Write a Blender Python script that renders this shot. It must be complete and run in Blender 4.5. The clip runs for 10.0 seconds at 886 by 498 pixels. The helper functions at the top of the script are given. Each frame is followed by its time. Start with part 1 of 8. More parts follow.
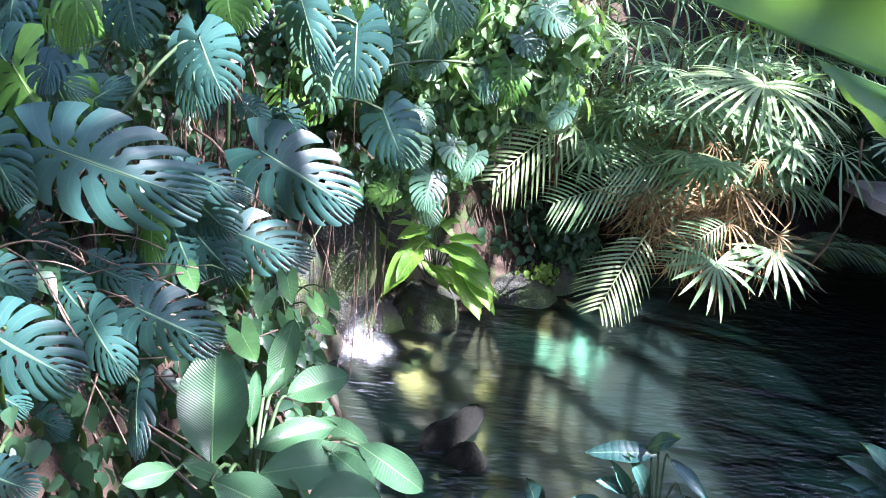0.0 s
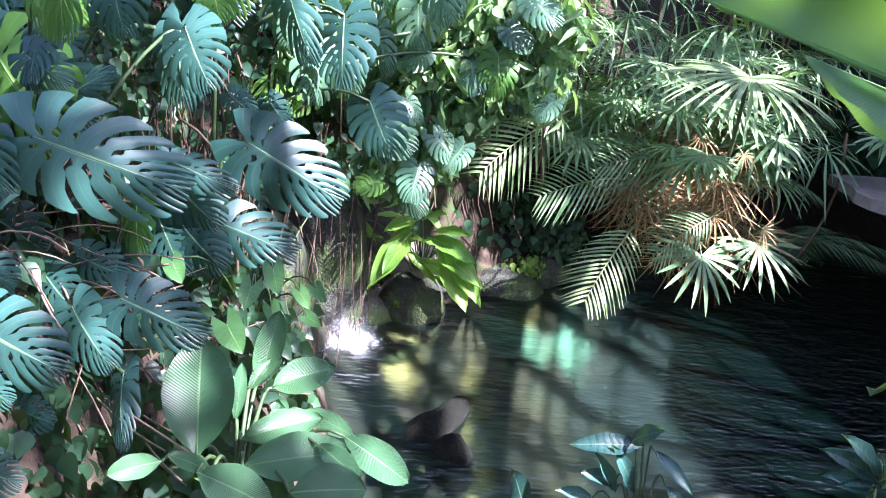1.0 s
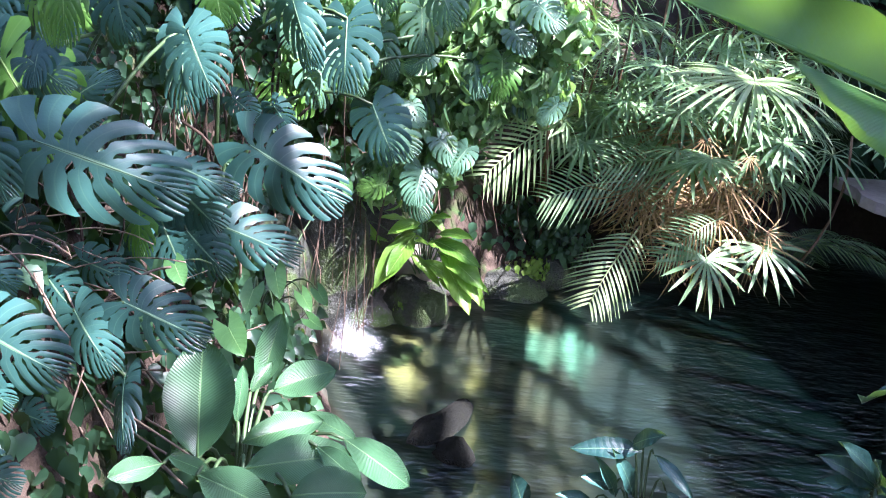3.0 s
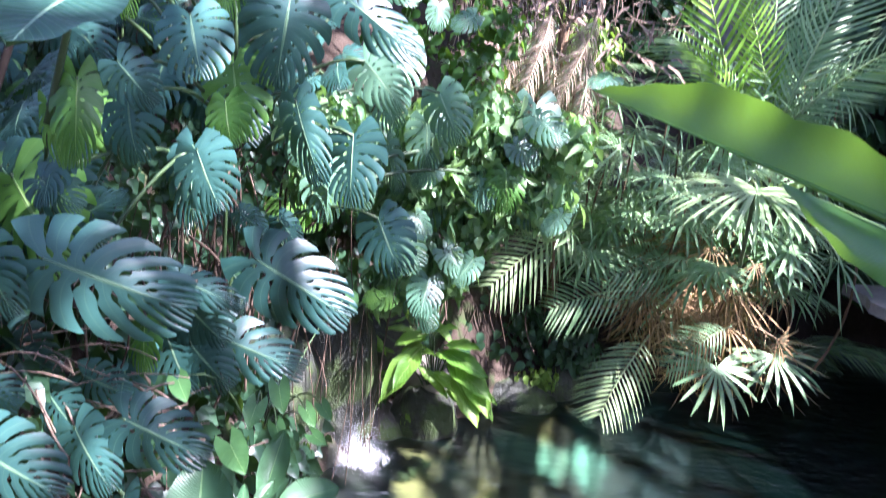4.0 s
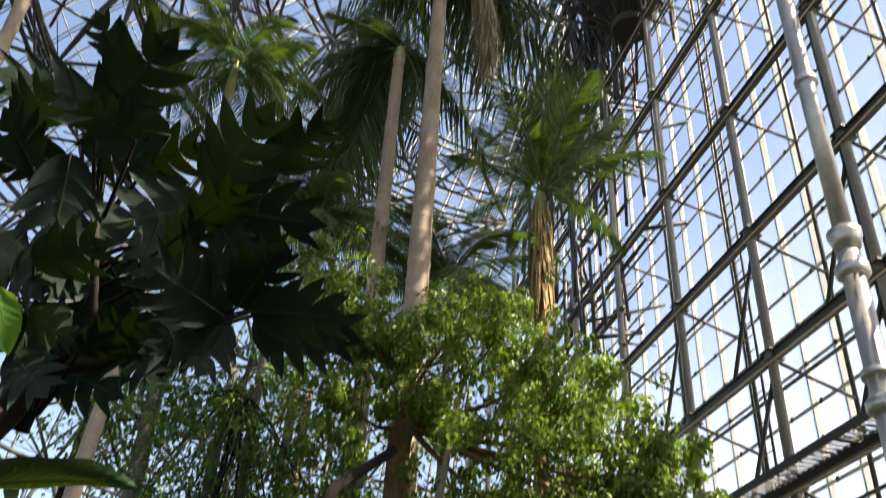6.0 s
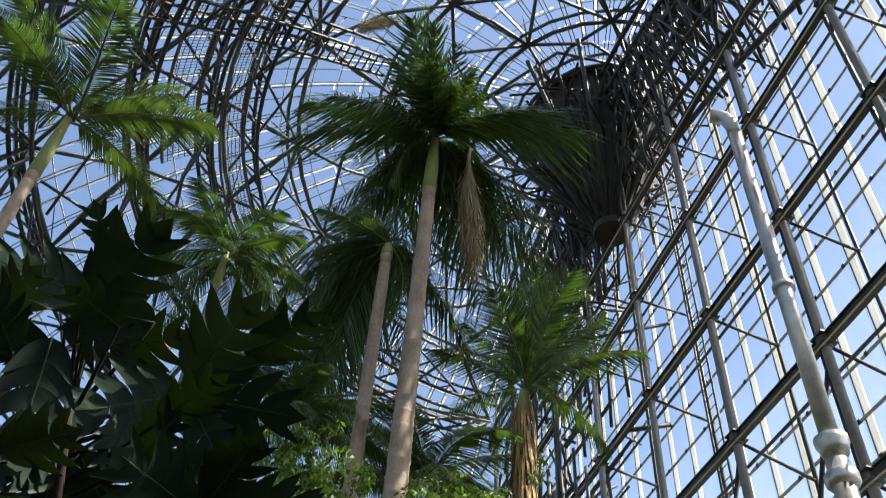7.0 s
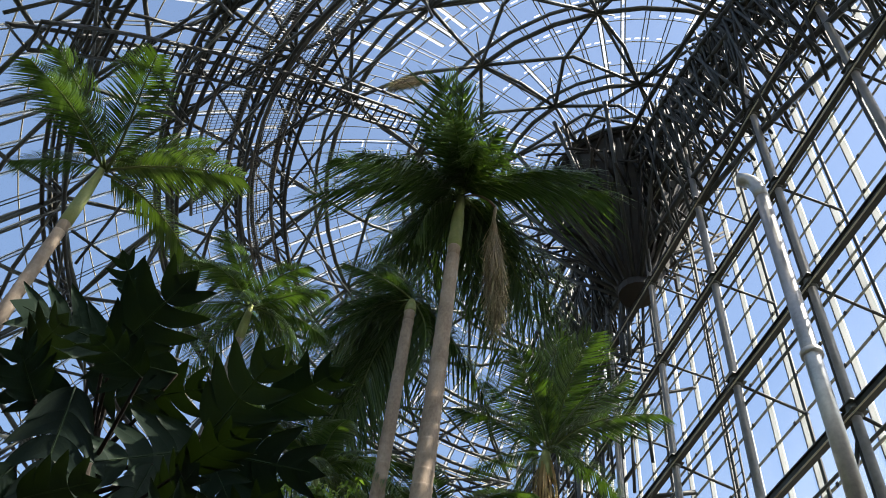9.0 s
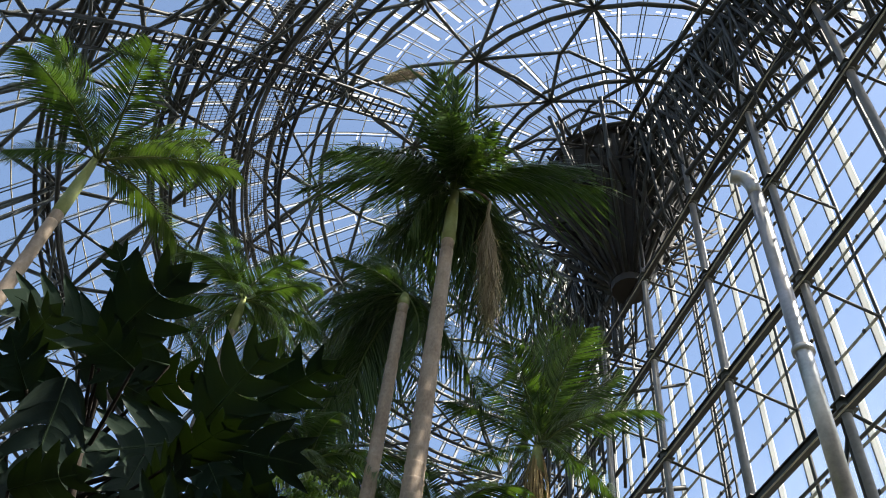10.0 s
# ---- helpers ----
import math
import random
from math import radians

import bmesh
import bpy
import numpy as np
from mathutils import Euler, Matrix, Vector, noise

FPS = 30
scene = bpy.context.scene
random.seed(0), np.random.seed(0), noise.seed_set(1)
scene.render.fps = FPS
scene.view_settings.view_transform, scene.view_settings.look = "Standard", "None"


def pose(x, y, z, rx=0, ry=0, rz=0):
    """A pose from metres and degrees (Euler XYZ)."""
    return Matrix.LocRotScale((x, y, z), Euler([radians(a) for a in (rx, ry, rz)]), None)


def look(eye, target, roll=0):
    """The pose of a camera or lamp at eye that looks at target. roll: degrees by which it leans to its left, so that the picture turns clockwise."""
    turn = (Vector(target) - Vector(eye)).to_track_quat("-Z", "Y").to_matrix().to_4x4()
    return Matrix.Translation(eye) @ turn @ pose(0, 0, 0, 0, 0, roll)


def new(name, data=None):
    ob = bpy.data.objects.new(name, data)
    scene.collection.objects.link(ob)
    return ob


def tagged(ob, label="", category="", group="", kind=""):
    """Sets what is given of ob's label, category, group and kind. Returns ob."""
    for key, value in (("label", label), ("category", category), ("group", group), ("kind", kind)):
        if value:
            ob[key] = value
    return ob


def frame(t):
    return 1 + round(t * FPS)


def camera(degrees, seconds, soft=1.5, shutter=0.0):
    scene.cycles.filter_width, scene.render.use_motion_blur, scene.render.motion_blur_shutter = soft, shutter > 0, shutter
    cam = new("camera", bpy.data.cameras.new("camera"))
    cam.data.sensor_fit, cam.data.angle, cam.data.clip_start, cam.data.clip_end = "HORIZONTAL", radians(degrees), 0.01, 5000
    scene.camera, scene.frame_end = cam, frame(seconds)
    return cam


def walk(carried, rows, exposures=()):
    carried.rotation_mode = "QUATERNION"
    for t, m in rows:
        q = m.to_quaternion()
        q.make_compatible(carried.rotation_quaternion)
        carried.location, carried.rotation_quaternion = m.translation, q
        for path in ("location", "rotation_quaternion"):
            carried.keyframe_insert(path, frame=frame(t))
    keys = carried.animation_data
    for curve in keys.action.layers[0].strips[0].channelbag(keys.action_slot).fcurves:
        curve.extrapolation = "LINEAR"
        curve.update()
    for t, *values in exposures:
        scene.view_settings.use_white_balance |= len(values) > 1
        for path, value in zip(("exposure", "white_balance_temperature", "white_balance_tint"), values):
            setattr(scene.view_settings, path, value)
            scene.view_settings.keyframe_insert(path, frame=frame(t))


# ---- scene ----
# The camera stands on the walkway above the pond and tilts up to the roof.
EYE = 3.7
cam = camera(53.0, 10.0, soft=1.0, shutter=0.3)
walk(cam, [
    (0.0, pose(-0.060, 0, EYE -0.030, 68.64, -4.44, 1.51)),
    (0.5, pose(-0.060, 0, EYE -0.030, 68.50, -4.78, 1.18)),
    (1.0, pose(-0.060, 0, EYE -0.030, 68.20, -4.99, 0.79)),
    (1.5, pose(-0.060, 0, EYE -0.030, 68.06, -5.00, 0.66)),
    (2.0, pose(-0.060, 0, EYE -0.030, 68.07, -4.88, 0.77)),
    (3.3, pose(-0.020, 0, EYE -0.012, 68.50, -4.75, 1.44)),
    (3.5, pose(-0.012, 0, EYE -0.008, 69.36, -4.49, 1.60)),
    (4.0, pose(0, 0, EYE + 0.012, 75.17, -4.23, 1.76)),
    (4.5, pose(0, 0, EYE + 0.03, 86.41, -3.80, 1.50)),
    (5.0, pose(0, 0, EYE + 0.04, 100.16, -2.90, 0.34)),
    (5.5, pose(0, 0, EYE + 0.05, 113.03, -2.82, -0.50)),
    (6.0, pose(0, 0, EYE + 0.05, 124.29, -2.78, -1.54)),
    (6.2, pose(0, 0, EYE + 0.05, 127.75, -2.84, -2.13)),
    (7.3, pose(0, 0, EYE + 0.05, 138.72, -3.51, -3.43)),
    (7.5, pose(0, 0, EYE + 0.05, 139.53, -3.73, -3.44)),
    (8.0, pose(0, 0, EYE + 0.05, 140.46, -4.19, -3.27)),
    (8.5, pose(0, 0, EYE + 0.05, 140.58, -4.62, -3.13)),
    (9.0, pose(0, 0, EYE + 0.05, 140.59, -5.26, -3.22)),
    (9.5, pose(0, 0, EYE + 0.05, 140.43, -5.52, -3.47)),
    (10.0, pose(0, 0, EYE + 0.05, 140.26, -5.32, -3.92)),
], exposures=[
    (0.0, 3.25, 5600, 37), (3.5, 3.22, 5600, 37), (4.0, 3.1, 5550, 39), (4.5, 2.9, 5400, 40), (5.0, 2.60, 6600, 32), (5.5, 2.28, 7800, 27), (6.0, 1.70, 7700, 15), (6.4, 1.6, 6900, 14), (7.3, 1.4, 6700, 10), (10.0, 1.4, 6700, 10)])

# ---- daylight ----
SUN_AZ, SUN_EL = radians(115), radians(50)      # clockwise from straight ahead, and height
world = bpy.data.worlds.new("world")
scene.world = world
world.use_nodes = True
wn = world.node_tree
sky = wn.nodes.new("ShaderNodeTexSky")
sky.sky_type, sky.sun_disc = "NISHITA", False
sky.sun_elevation, sky.sun_rotation = SUN_EL, SUN_AZ
sky.air_density, sky.dust_density, sky.ozone_density = 1.0, 1.0, 1.0
wn.links.new(sky.outputs[0], wn.nodes["Background"].inputs[0])
wn.nodes["Background"].inputs[1].default_value = 0.115
sun = new("sun", bpy.data.lights.new("sun", "SUN"))
sun.data.energy, sun.data.angle, sun.data.color = 5.0, radians(0.5), (1.0, 0.95, 0.86)
SUN_DIR = Vector((math.sin(SUN_AZ) * math.cos(SUN_EL), math.cos(SUN_AZ) * math.cos(SUN_EL), math.sin(SUN_EL)))
sun.matrix_world = look(SUN_DIR * 60, (0, 0, 0))

# ---- materials ----
def node_mat(name):
    m = bpy.data.materials.new(name)
    m.use_nodes = True
    nt = m.node_tree
    return m, nt, nt.nodes["Principled BSDF"], nt.nodes["Material Output"]


def n_(nt, kind, **inputs):
    n = nt.nodes.new(kind)
    for k, v in inputs.items():
        n.inputs[k.replace("_", " ")].default_value = v
    return n


def ramp(nt, fac, stops):
    r = nt.nodes.new("ShaderNodeValToRGB")
    while len(r.color_ramp.elements) < len(stops):
        r.color_ramp.elements.new(0.5)
    for e, (p, c) in zip(r.color_ramp.elements, stops):
        e.position, e.color = p, (*c, 1)
    nt.links.new(fac, r.inputs[0])
    return r.outputs[0]


def mixc(nt, fac, a, b, mode="MIX"):
    m = nt.nodes.new("ShaderNodeMix")
    m.data_type, m.blend_type = "RGBA", mode
    for sock, v in ((m.inputs[0], fac), (m.inputs[6], a), (m.inputs[7], b)):
        if hasattr(v, "node"):
            nt.links.new(v, sock)
        else:
            sock.default_value = v if isinstance(v, (int, float)) else (*v, 1)
    return m.outputs[2]


def math_(nt, op, a, b=0.0, clamp=False):
    m = nt.nodes.new("ShaderNodeMath")
    m.operation, m.use_clamp = op, clamp
    for sock, v in zip(m.inputs, (a, b)):
        if hasattr(v, "node"):
            nt.links.new(v, sock)
        else:
            sock.default_value = v
    return m.outputs[0]


def noise_(nt, scale, detail=4.0, rough=0.55, coord="Object", stretch=None):
    tc = nt.nodes.new("ShaderNodeTexCoord")
    src = tc.outputs[coord]
    if stretch:
        mp = nt.nodes.new("ShaderNodeMapping")
        mp.inputs["Scale"].default_value = stretch
        nt.links.new(src, mp.inputs[0])
        src = mp.outputs[0]
    n = n_(nt, "ShaderNodeTexNoise", Scale=scale, Detail=detail, Roughness=rough)
    nt.links.new(src, n.inputs["Vector"])
    return n.outputs["Fac"]


def bump_(nt, height, strength, dist, bsdf):
    b = n_(nt, "ShaderNodeBump", Strength=strength, Distance=dist)
    nt.links.new(height, b.inputs["Height"])
    nt.links.new(b.outputs[0], bsdf.inputs["Normal"])
    return b


def leaf_mat(name, dark, light, rib, rough=0.38, veins=0.0, see=0.3, island=False, spots=None, pleat=0.5, line=0.14, core=False):
    """A leaf: the map's u runs along the midrib, v from the midrib (0) to the margin (1)."""
    m, nt, p, out = node_mat(name)
    uv = nt.nodes.new("ShaderNodeUVMap")
    sep = nt.nodes.new("ShaderNodeSeparateXYZ")
    nt.links.new(uv.outputs[0], sep.inputs[0])
    u, v = sep.outputs[0], sep.outputs[1]
    if island:
        rnd = nt.nodes.new("ShaderNodeNewGeometry").outputs["Random Per Island"]
    else:
        rnd = nt.nodes.new("ShaderNodeObjectInfo").outputs["Random"]
    big = noise_(nt, 3.0 if not island else 0.6, 3)
    fac = math_(nt, "ADD", math_(nt, "MULTIPLY", rnd, 0.7), math_(nt, "MULTIPLY", big, 0.5))
    col = ramp(nt, fac, [(0.15, dark), (0.95, light)])
    if spots:
        sp = noise_(nt, 28.0, 2)
        col = mixc(nt, math_(nt, "MULTIPLY", math_(nt, "GREATER_THAN", sp, 0.66), 0.7), col, spots)
    vein = None
    if veins:
        ph = math_(nt, "SUBTRACT", math_(nt, "MULTIPLY", u, veins), math_(nt, "MULTIPLY", v, 0.0 if core else veins * 0.16))
        saw = math_(nt, "ABSOLUTE", math_(nt, "SUBTRACT", math_(nt, "FRACT", ph), 0.5))
        vein = math_(nt, "MULTIPLY", saw, 2.0)
        edge = math_(nt, "LESS_THAN", vein, 0.07) if core else math_(nt, "GREATER_THAN", vein, 0.9)
        col = mixc(nt, math_(nt, "MULTIPLY", edge, line), col, rib)
    mid = math_(nt, "LESS_THAN", v, 0.035)
    col = mixc(nt, math_(nt, "MULTIPLY", mid, 0.85), col, rib)
    nt.links.new(col, p.inputs["Base Color"])
    p.inputs["Roughness"].default_value = rough
    p.inputs["Specular IOR Level"].default_value = 0.32 if island else 0.5
    fine = noise_(nt, 40.0, 2)
    nt.links.new(math_(nt, "ADD", math_(nt, "MULTIPLY", fine, 0.2), rough - 0.1), p.inputs["Roughness"])
    h = math_(nt, "MULTIPLY", fine, 0.15)
    if vein:
        h = math_(nt, "ADD", h, math_(nt, "MULTIPLY", vein, -pleat))
    bump_(nt, h, 0.5, 0.006, p)
    tr = nt.nodes.new("ShaderNodeBsdfTranslucent")
    nt.links.new(mixc(nt, 0.55, col, (0.25, 0.5, 0.02), "MIX"), tr.inputs[0])
    mx = n_(nt, "ShaderNodeMixShader", Fac=see)
    nt.links.new(p.outputs[0], mx.inputs[1])
    nt.links.new(tr.outputs[0], mx.inputs[2])
    nt.links.new(mx.outputs[0], out.inputs[0])
    return m


def rough_mat(name, stops, scale=4.0, fine=40.0, rough=0.85, bump=0.6, dist=0.02, stretch=None, metal=0.0, patch=None):
    m, nt, p, out = node_mat(name)
    a = noise_(nt, scale, 6, 0.65, stretch=stretch)
    b = noise_(nt, fine, 4, 0.6, stretch=stretch)
    fac = math_(nt, "ADD", math_(nt, "MULTIPLY", a, 0.65), math_(nt, "MULTIPLY", b, 0.35))
    col = ramp(nt, fac, stops)
    if patch:
        pn = noise_(nt, scale * 0.35, 5, 0.7)
        col = mixc(nt, ramp(nt, pn, [(patch[1], (0, 0, 0)), (patch[1] + 0.08, (1, 1, 1))]), col, patch[0])
    nt.links.new(col, p.inputs["Base Color"])
    nt.links.new(math_(nt, "ADD", math_(nt, "MULTIPLY", b, 0.25), rough - 0.12), p.inputs["Roughness"])
    p.inputs["Metallic"].default_value = metal
    p.inputs["Specular IOR Level"].default_value = 0.2 if rough > 0.84 else 0.5
    bump_(nt, fac, bump, dist, p)
    return m


M = {}
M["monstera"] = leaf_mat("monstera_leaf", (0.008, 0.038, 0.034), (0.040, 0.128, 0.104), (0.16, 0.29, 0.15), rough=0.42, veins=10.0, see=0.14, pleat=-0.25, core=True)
# brighter copy of the monstera leaf: sunlight put into its colour
M["monstera_sun_tint"] = leaf_mat("sun_tinted_monstera_leaf", (0.030, 0.095, 0.055), (0.10, 0.22, 0.13), (0.20, 0.33, 0.18), rough=0.40, veins=10.0, see=0.25, pleat=-0.25, core=True)
M["heart"] = leaf_mat("heart_leaf", (0.045, 0.14, 0.045), (0.10, 0.24, 0.07), (0.18, 0.34, 0.10), rough=0.4, veins=7.0, see=0.25, pleat=0.2)
M["monstera_young"] = leaf_mat("young_monstera_leaf", (0.05, 0.16, 0.03), (0.13, 0.30, 0.05), (0.25, 0.42, 0.12), rough=0.38, veins=10.0, see=0.35, pleat=-0.25, core=True)
M["pleated"] = leaf_mat("pleated_leaf", (0.022, 0.080, 0.034), (0.060, 0.155, 0.066), (0.14, 0.28, 0.10), rough=0.40, veins=40.0, see=0.22, pleat=0.8)
M["banana"] = leaf_mat("paddle_leaf", (0.032, 0.115, 0.014), (0.052, 0.155, 0.022), (0.11, 0.26, 0.05), rough=0.45, veins=40.0, see=0.32, pleat=0.05, line=0.05)
M["banana_gloss"] = leaf_mat("glossy_paddle_leaf", (0.05, 0.15, 0.03), (0.09, 0.23, 0.06), (0.2, 0.36, 0.12), rough=0.22, veins=40.0, see=0.25, pleat=0.05, line=0.05)
M["lime"] = leaf_mat("lime_leaf", (0.07, 0.21, 0.025), (0.22, 0.40, 0.055), (0.34, 0.48, 0.14), rough=0.42, veins=12.0, see=0.4)
M["vine"] = leaf_mat("vine_leaf", (0.05, 0.15, 0.06), (0.32, 0.50, 0.23), (0.15, 0.3, 0.08), rough=0.44, see=0.42, island=True)
M["ivy"] = leaf_mat("ivy_leaf", (0.012, 0.036, 0.022), (0.038, 0.095, 0.045), (0.1, 0.2, 0.06), rough=0.36, see=0.2, island=True)
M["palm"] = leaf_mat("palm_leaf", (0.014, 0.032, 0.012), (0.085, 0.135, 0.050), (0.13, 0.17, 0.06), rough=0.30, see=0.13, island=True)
M["palm_grey"] = leaf_mat("grey_green_palm_leaf", (0.10, 0.21, 0.09), (0.32, 0.47, 0.24), (0.30, 0.42, 0.20), rough=0.38, see=0.28, island=True)
M["palm_pale"] = leaf_mat("pale_palm_leaf", (0.16, 0.26, 0.11), (0.34, 0.45, 0.22), (0.38, 0.46, 0.22), rough=0.36, see=0.3, island=True)
M["palm_lime"] = leaf_mat("bright_palm_leaf", (0.10, 0.26, 0.02), (0.24, 0.42, 0.05), (0.34, 0.46, 0.12), rough=0.42, see=0.4, island=True)
# paler copy of the palm leaf, with the sunlight put into its colour
M["palm_sun_tint"] = leaf_mat("sun_tinted_palm_leaf", (0.030, 0.046, 0.016), (0.125, 0.145, 0.060), (0.20, 0.22, 0.09), rough=0.32, see=0.16, island=True)
M["dry"] = leaf_mat("dry_leaf", (0.18, 0.105, 0.045), (0.46, 0.32, 0.15), (0.5, 0.38, 0.22), rough=0.75, see=0.2, island=True)
M["shrub"] = leaf_mat("shrub_leaf", (0.05, 0.12, 0.025), (0.26, 0.38, 0.08), (0.2, 0.32, 0.08), rough=0.42, see=0.36, island=True)
M["sprig"] = leaf_mat("soft_sunlit_leaf", (0.06, 0.17, 0.03), (0.13, 0.30, 0.06), (0.2, 0.38, 0.12), rough=0.5, veins=8.0, see=0.45, pleat=0.3)
M["spotted"] = leaf_mat("spotted_leaf", (0.010, 0.030, 0.008), (0.022, 0.055, 0.014), (0.12, 0.14, 0.03), rough=0.4, veins=14.0, see=0.05, spots=(0.45, 0.34, 0.03))
M["ear"] = leaf_mat("ear_leaf", (0.018, 0.065, 0.048), (0.045, 0.125, 0.09), (0.22, 0.36, 0.22), rough=0.36, veins=15.0, see=0.15, pleat=0.9, line=0.2)
M["dead"] = leaf_mat("withered_leaf", (0.16, 0.115, 0.07), (0.54, 0.44, 0.31), (0.35, 0.26, 0.16), rough=0.8, see=0.15, island=True)
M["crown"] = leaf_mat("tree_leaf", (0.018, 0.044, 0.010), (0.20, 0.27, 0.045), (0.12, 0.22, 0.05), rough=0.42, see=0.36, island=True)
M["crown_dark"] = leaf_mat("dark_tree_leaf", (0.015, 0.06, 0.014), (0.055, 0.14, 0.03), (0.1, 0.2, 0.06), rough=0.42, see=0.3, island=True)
M["crown_lime"] = leaf_mat("pale_tree_leaf", (0.09, 0.185, 0.03), (0.25, 0.37, 0.08), (0.25, 0.4, 0.1), rough=0.42, see=0.4, island=True)
# near black: the crown's shade is put into the leaf colour
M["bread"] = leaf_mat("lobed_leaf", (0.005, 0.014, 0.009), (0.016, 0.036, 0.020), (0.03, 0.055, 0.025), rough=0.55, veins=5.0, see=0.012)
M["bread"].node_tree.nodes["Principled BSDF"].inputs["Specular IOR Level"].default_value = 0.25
M["flower"] = leaf_mat("flower", (0.5, 0.03, 0.06), (0.7, 0.10, 0.30), (0.7, 0.2, 0.3), rough=0.5, see=0.3, island=True)
M["stem"] = rough_mat("green_stem", [(0.3, (0.025, 0.06, 0.018)), (0.7, (0.07, 0.125, 0.045))], 6, 60, 0.5, 0.3, 0.004)
M["stem_pale"] = rough_mat("yellow_green_stem", [(0.3, (0.16, 0.20, 0.06)), (0.7, (0.34, 0.36, 0.14))], 3, 40, 0.45, 0.2, 0.004)
M["root"] = rough_mat("hanging_root", [(0.3, (0.028, 0.021, 0.015)), (0.7, (0.14, 0.10, 0.068))], 5, 50, 0.85, 0.5, 0.01)
M["dry_brush"] = rough_mat("dry_brush", [(0.3, (0.07, 0.050, 0.034)), (0.7, (0.34, 0.26, 0.19))], 3, 20, 0.9, 0.3, 0.005)
M["soil"] = rough_mat("soil", [(0.3, (0.018, 0.013, 0.009)), (0.5, (0.045, 0.033, 0.023)), (0.75, (0.095, 0.072, 0.052))], 2.2, 22, 0.95, 1.0, 0.06, patch=((0.03, 0.06, 0.015), 0.56))
M["rock"] = rough_mat("wet_rock", [(0.3, (0.035, 0.032, 0.03)), (0.55, (0.12, 0.105, 0.09)), (0.8, (0.30, 0.26, 0.22))], 3.0, 26, 0.55, 1.0, 0.05, patch=((0.07, 0.12, 0.02), 0.53))
M["bark"] = rough_mat("brown_bark", [(0.3, (0.09, 0.052, 0.024)), (0.55, (0.22, 0.14, 0.072)), (0.8, (0.40, 0.28, 0.165))], 3.0, 24, 0.9, 0.8, 0.03, stretch=(1, 1, 0.35))
M["bark_grey"] = rough_mat("grey_brown_bark", [(0.3, (0.07, 0.063, 0.057)), (0.55, (0.17, 0.155, 0.14)), (0.8, (0.32, 0.30, 0.275))], 3.0, 24, 0.9, 0.8, 0.03, stretch=(1, 1, 0.35))
M["moss_rock"] = rough_mat("mossy_dark_rock", [(0.3, (0.007, 0.009, 0.006)), (0.55, (0.024, 0.029, 0.018)), (0.72, (0.06, 0.068, 0.045)), (0.8, (0.27, 0.29, 0.22))], 7.0, 42, 0.6, 1.0, 0.06, patch=((0.035, 0.062, 0.012), 0.48))
# wet mossy slab; its near-black colours hold the shade it lies in
M["slab"] = rough_mat("shaded_wet_slab", [(0.3, (0.002, 0.003, 0.002)), (0.55, (0.006, 0.007, 0.004)), (0.8, (0.022, 0.024, 0.012))], 6.0, 42, 0.9, 1.0, 0.05, patch=((0.020, 0.028, 0.006), 0.58))
M["bark_dark"] = rough_mat("dark_bark", [(0.3, (0.010, 0.008, 0.006)), (0.7, (0.04, 0.031, 0.025))], 4.0, 24, 0.9, 0.8, 0.03, stretch=(1, 1, 0.3))
M["bark_pale"] = rough_mat("pale_bark", [(0.3, (0.20, 0.15, 0.11)), (0.55, (0.38, 0.30, 0.23)), (0.8, (0.56, 0.48, 0.40))], 2.5, 24, 0.85, 0.5, 0.02, stretch=(1, 1, 0.5))
M["fibre"] = rough_mat("palm_fibre", [(0.3, (0.06, 0.038, 0.02)), (0.7, (0.24, 0.16, 0.09))], 5, 40, 0.95, 1.0, 0.03, stretch=(1, 1, 0.2))
M["concrete"] = rough_mat("stained_concrete", [(0.34, (0.05, 0.045, 0.036)), (0.48, (0.19, 0.175, 0.145)), (0.68, (0.42, 0.39, 0.33))], 1.3, 9, 0.9, 0.25, 0.006, stretch=(1, 1, 0.5))
M["stone"] = rough_mat("pale_stone", [(0.3, (0.15, 0.125, 0.10)), (0.7, (0.33, 0.29, 0.25))], 1.6, 18, 0.85, 0.4, 0.01)
M["steel"] = rough_mat("painted_steel", [(0.3, (0.045, 0.050, 0.046)), (0.55, (0.10, 0.108, 0.10)), (0.85, (0.25, 0.24, 0.21))], 1.3, 12, 0.5, 0.3, 0.004, metal=0.25)
M["steel_dark"] = rough_mat("dark_steel", [(0.3, (0.020, 0.023, 0.021)), (0.7, (0.068, 0.070, 0.064))], 1.3, 12, 0.55, 0.3, 0.004, metal=0.2)
M["hub"] = rough_mat("near_black_steel", [(0.3, (0.012, 0.011, 0.010)), (0.7, (0.045, 0.040, 0.034))], 1.3, 12, 0.7, 0.3, 0.004)
M["galv"] = rough_mat("galvanised_pipe", [(0.3, (0.30, 0.30, 0.29)), (0.55, (0.50, 0.49, 0.47)), (0.8, (0.68, 0.67, 0.65))], 1.6, 12, 0.36, 0.2, 0.004, metal=0.75)
M["galv_dull"] = rough_mat("weathered_post", [(0.3, (0.13, 0.125, 0.115)), (0.6, (0.24, 0.235, 0.22)), (0.8, (0.36, 0.35, 0.33))], 1.6, 12, 0.5, 0.2, 0.004, metal=0.3)
M["transom"] = rough_mat("cream_glazing_bar", [(0.3, (0.30, 0.27, 0.19)), (0.7, (0.56, 0.52, 0.38))], 1.4, 14, 0.6, 0.2, 0.003)
M["red"] = rough_mat("red_paint", [(0.3, (0.42, 0.03, 0.015)), (0.7, (0.60, 0.06, 0.03))], 3, 20, 0.5, 0.2, 0.004)


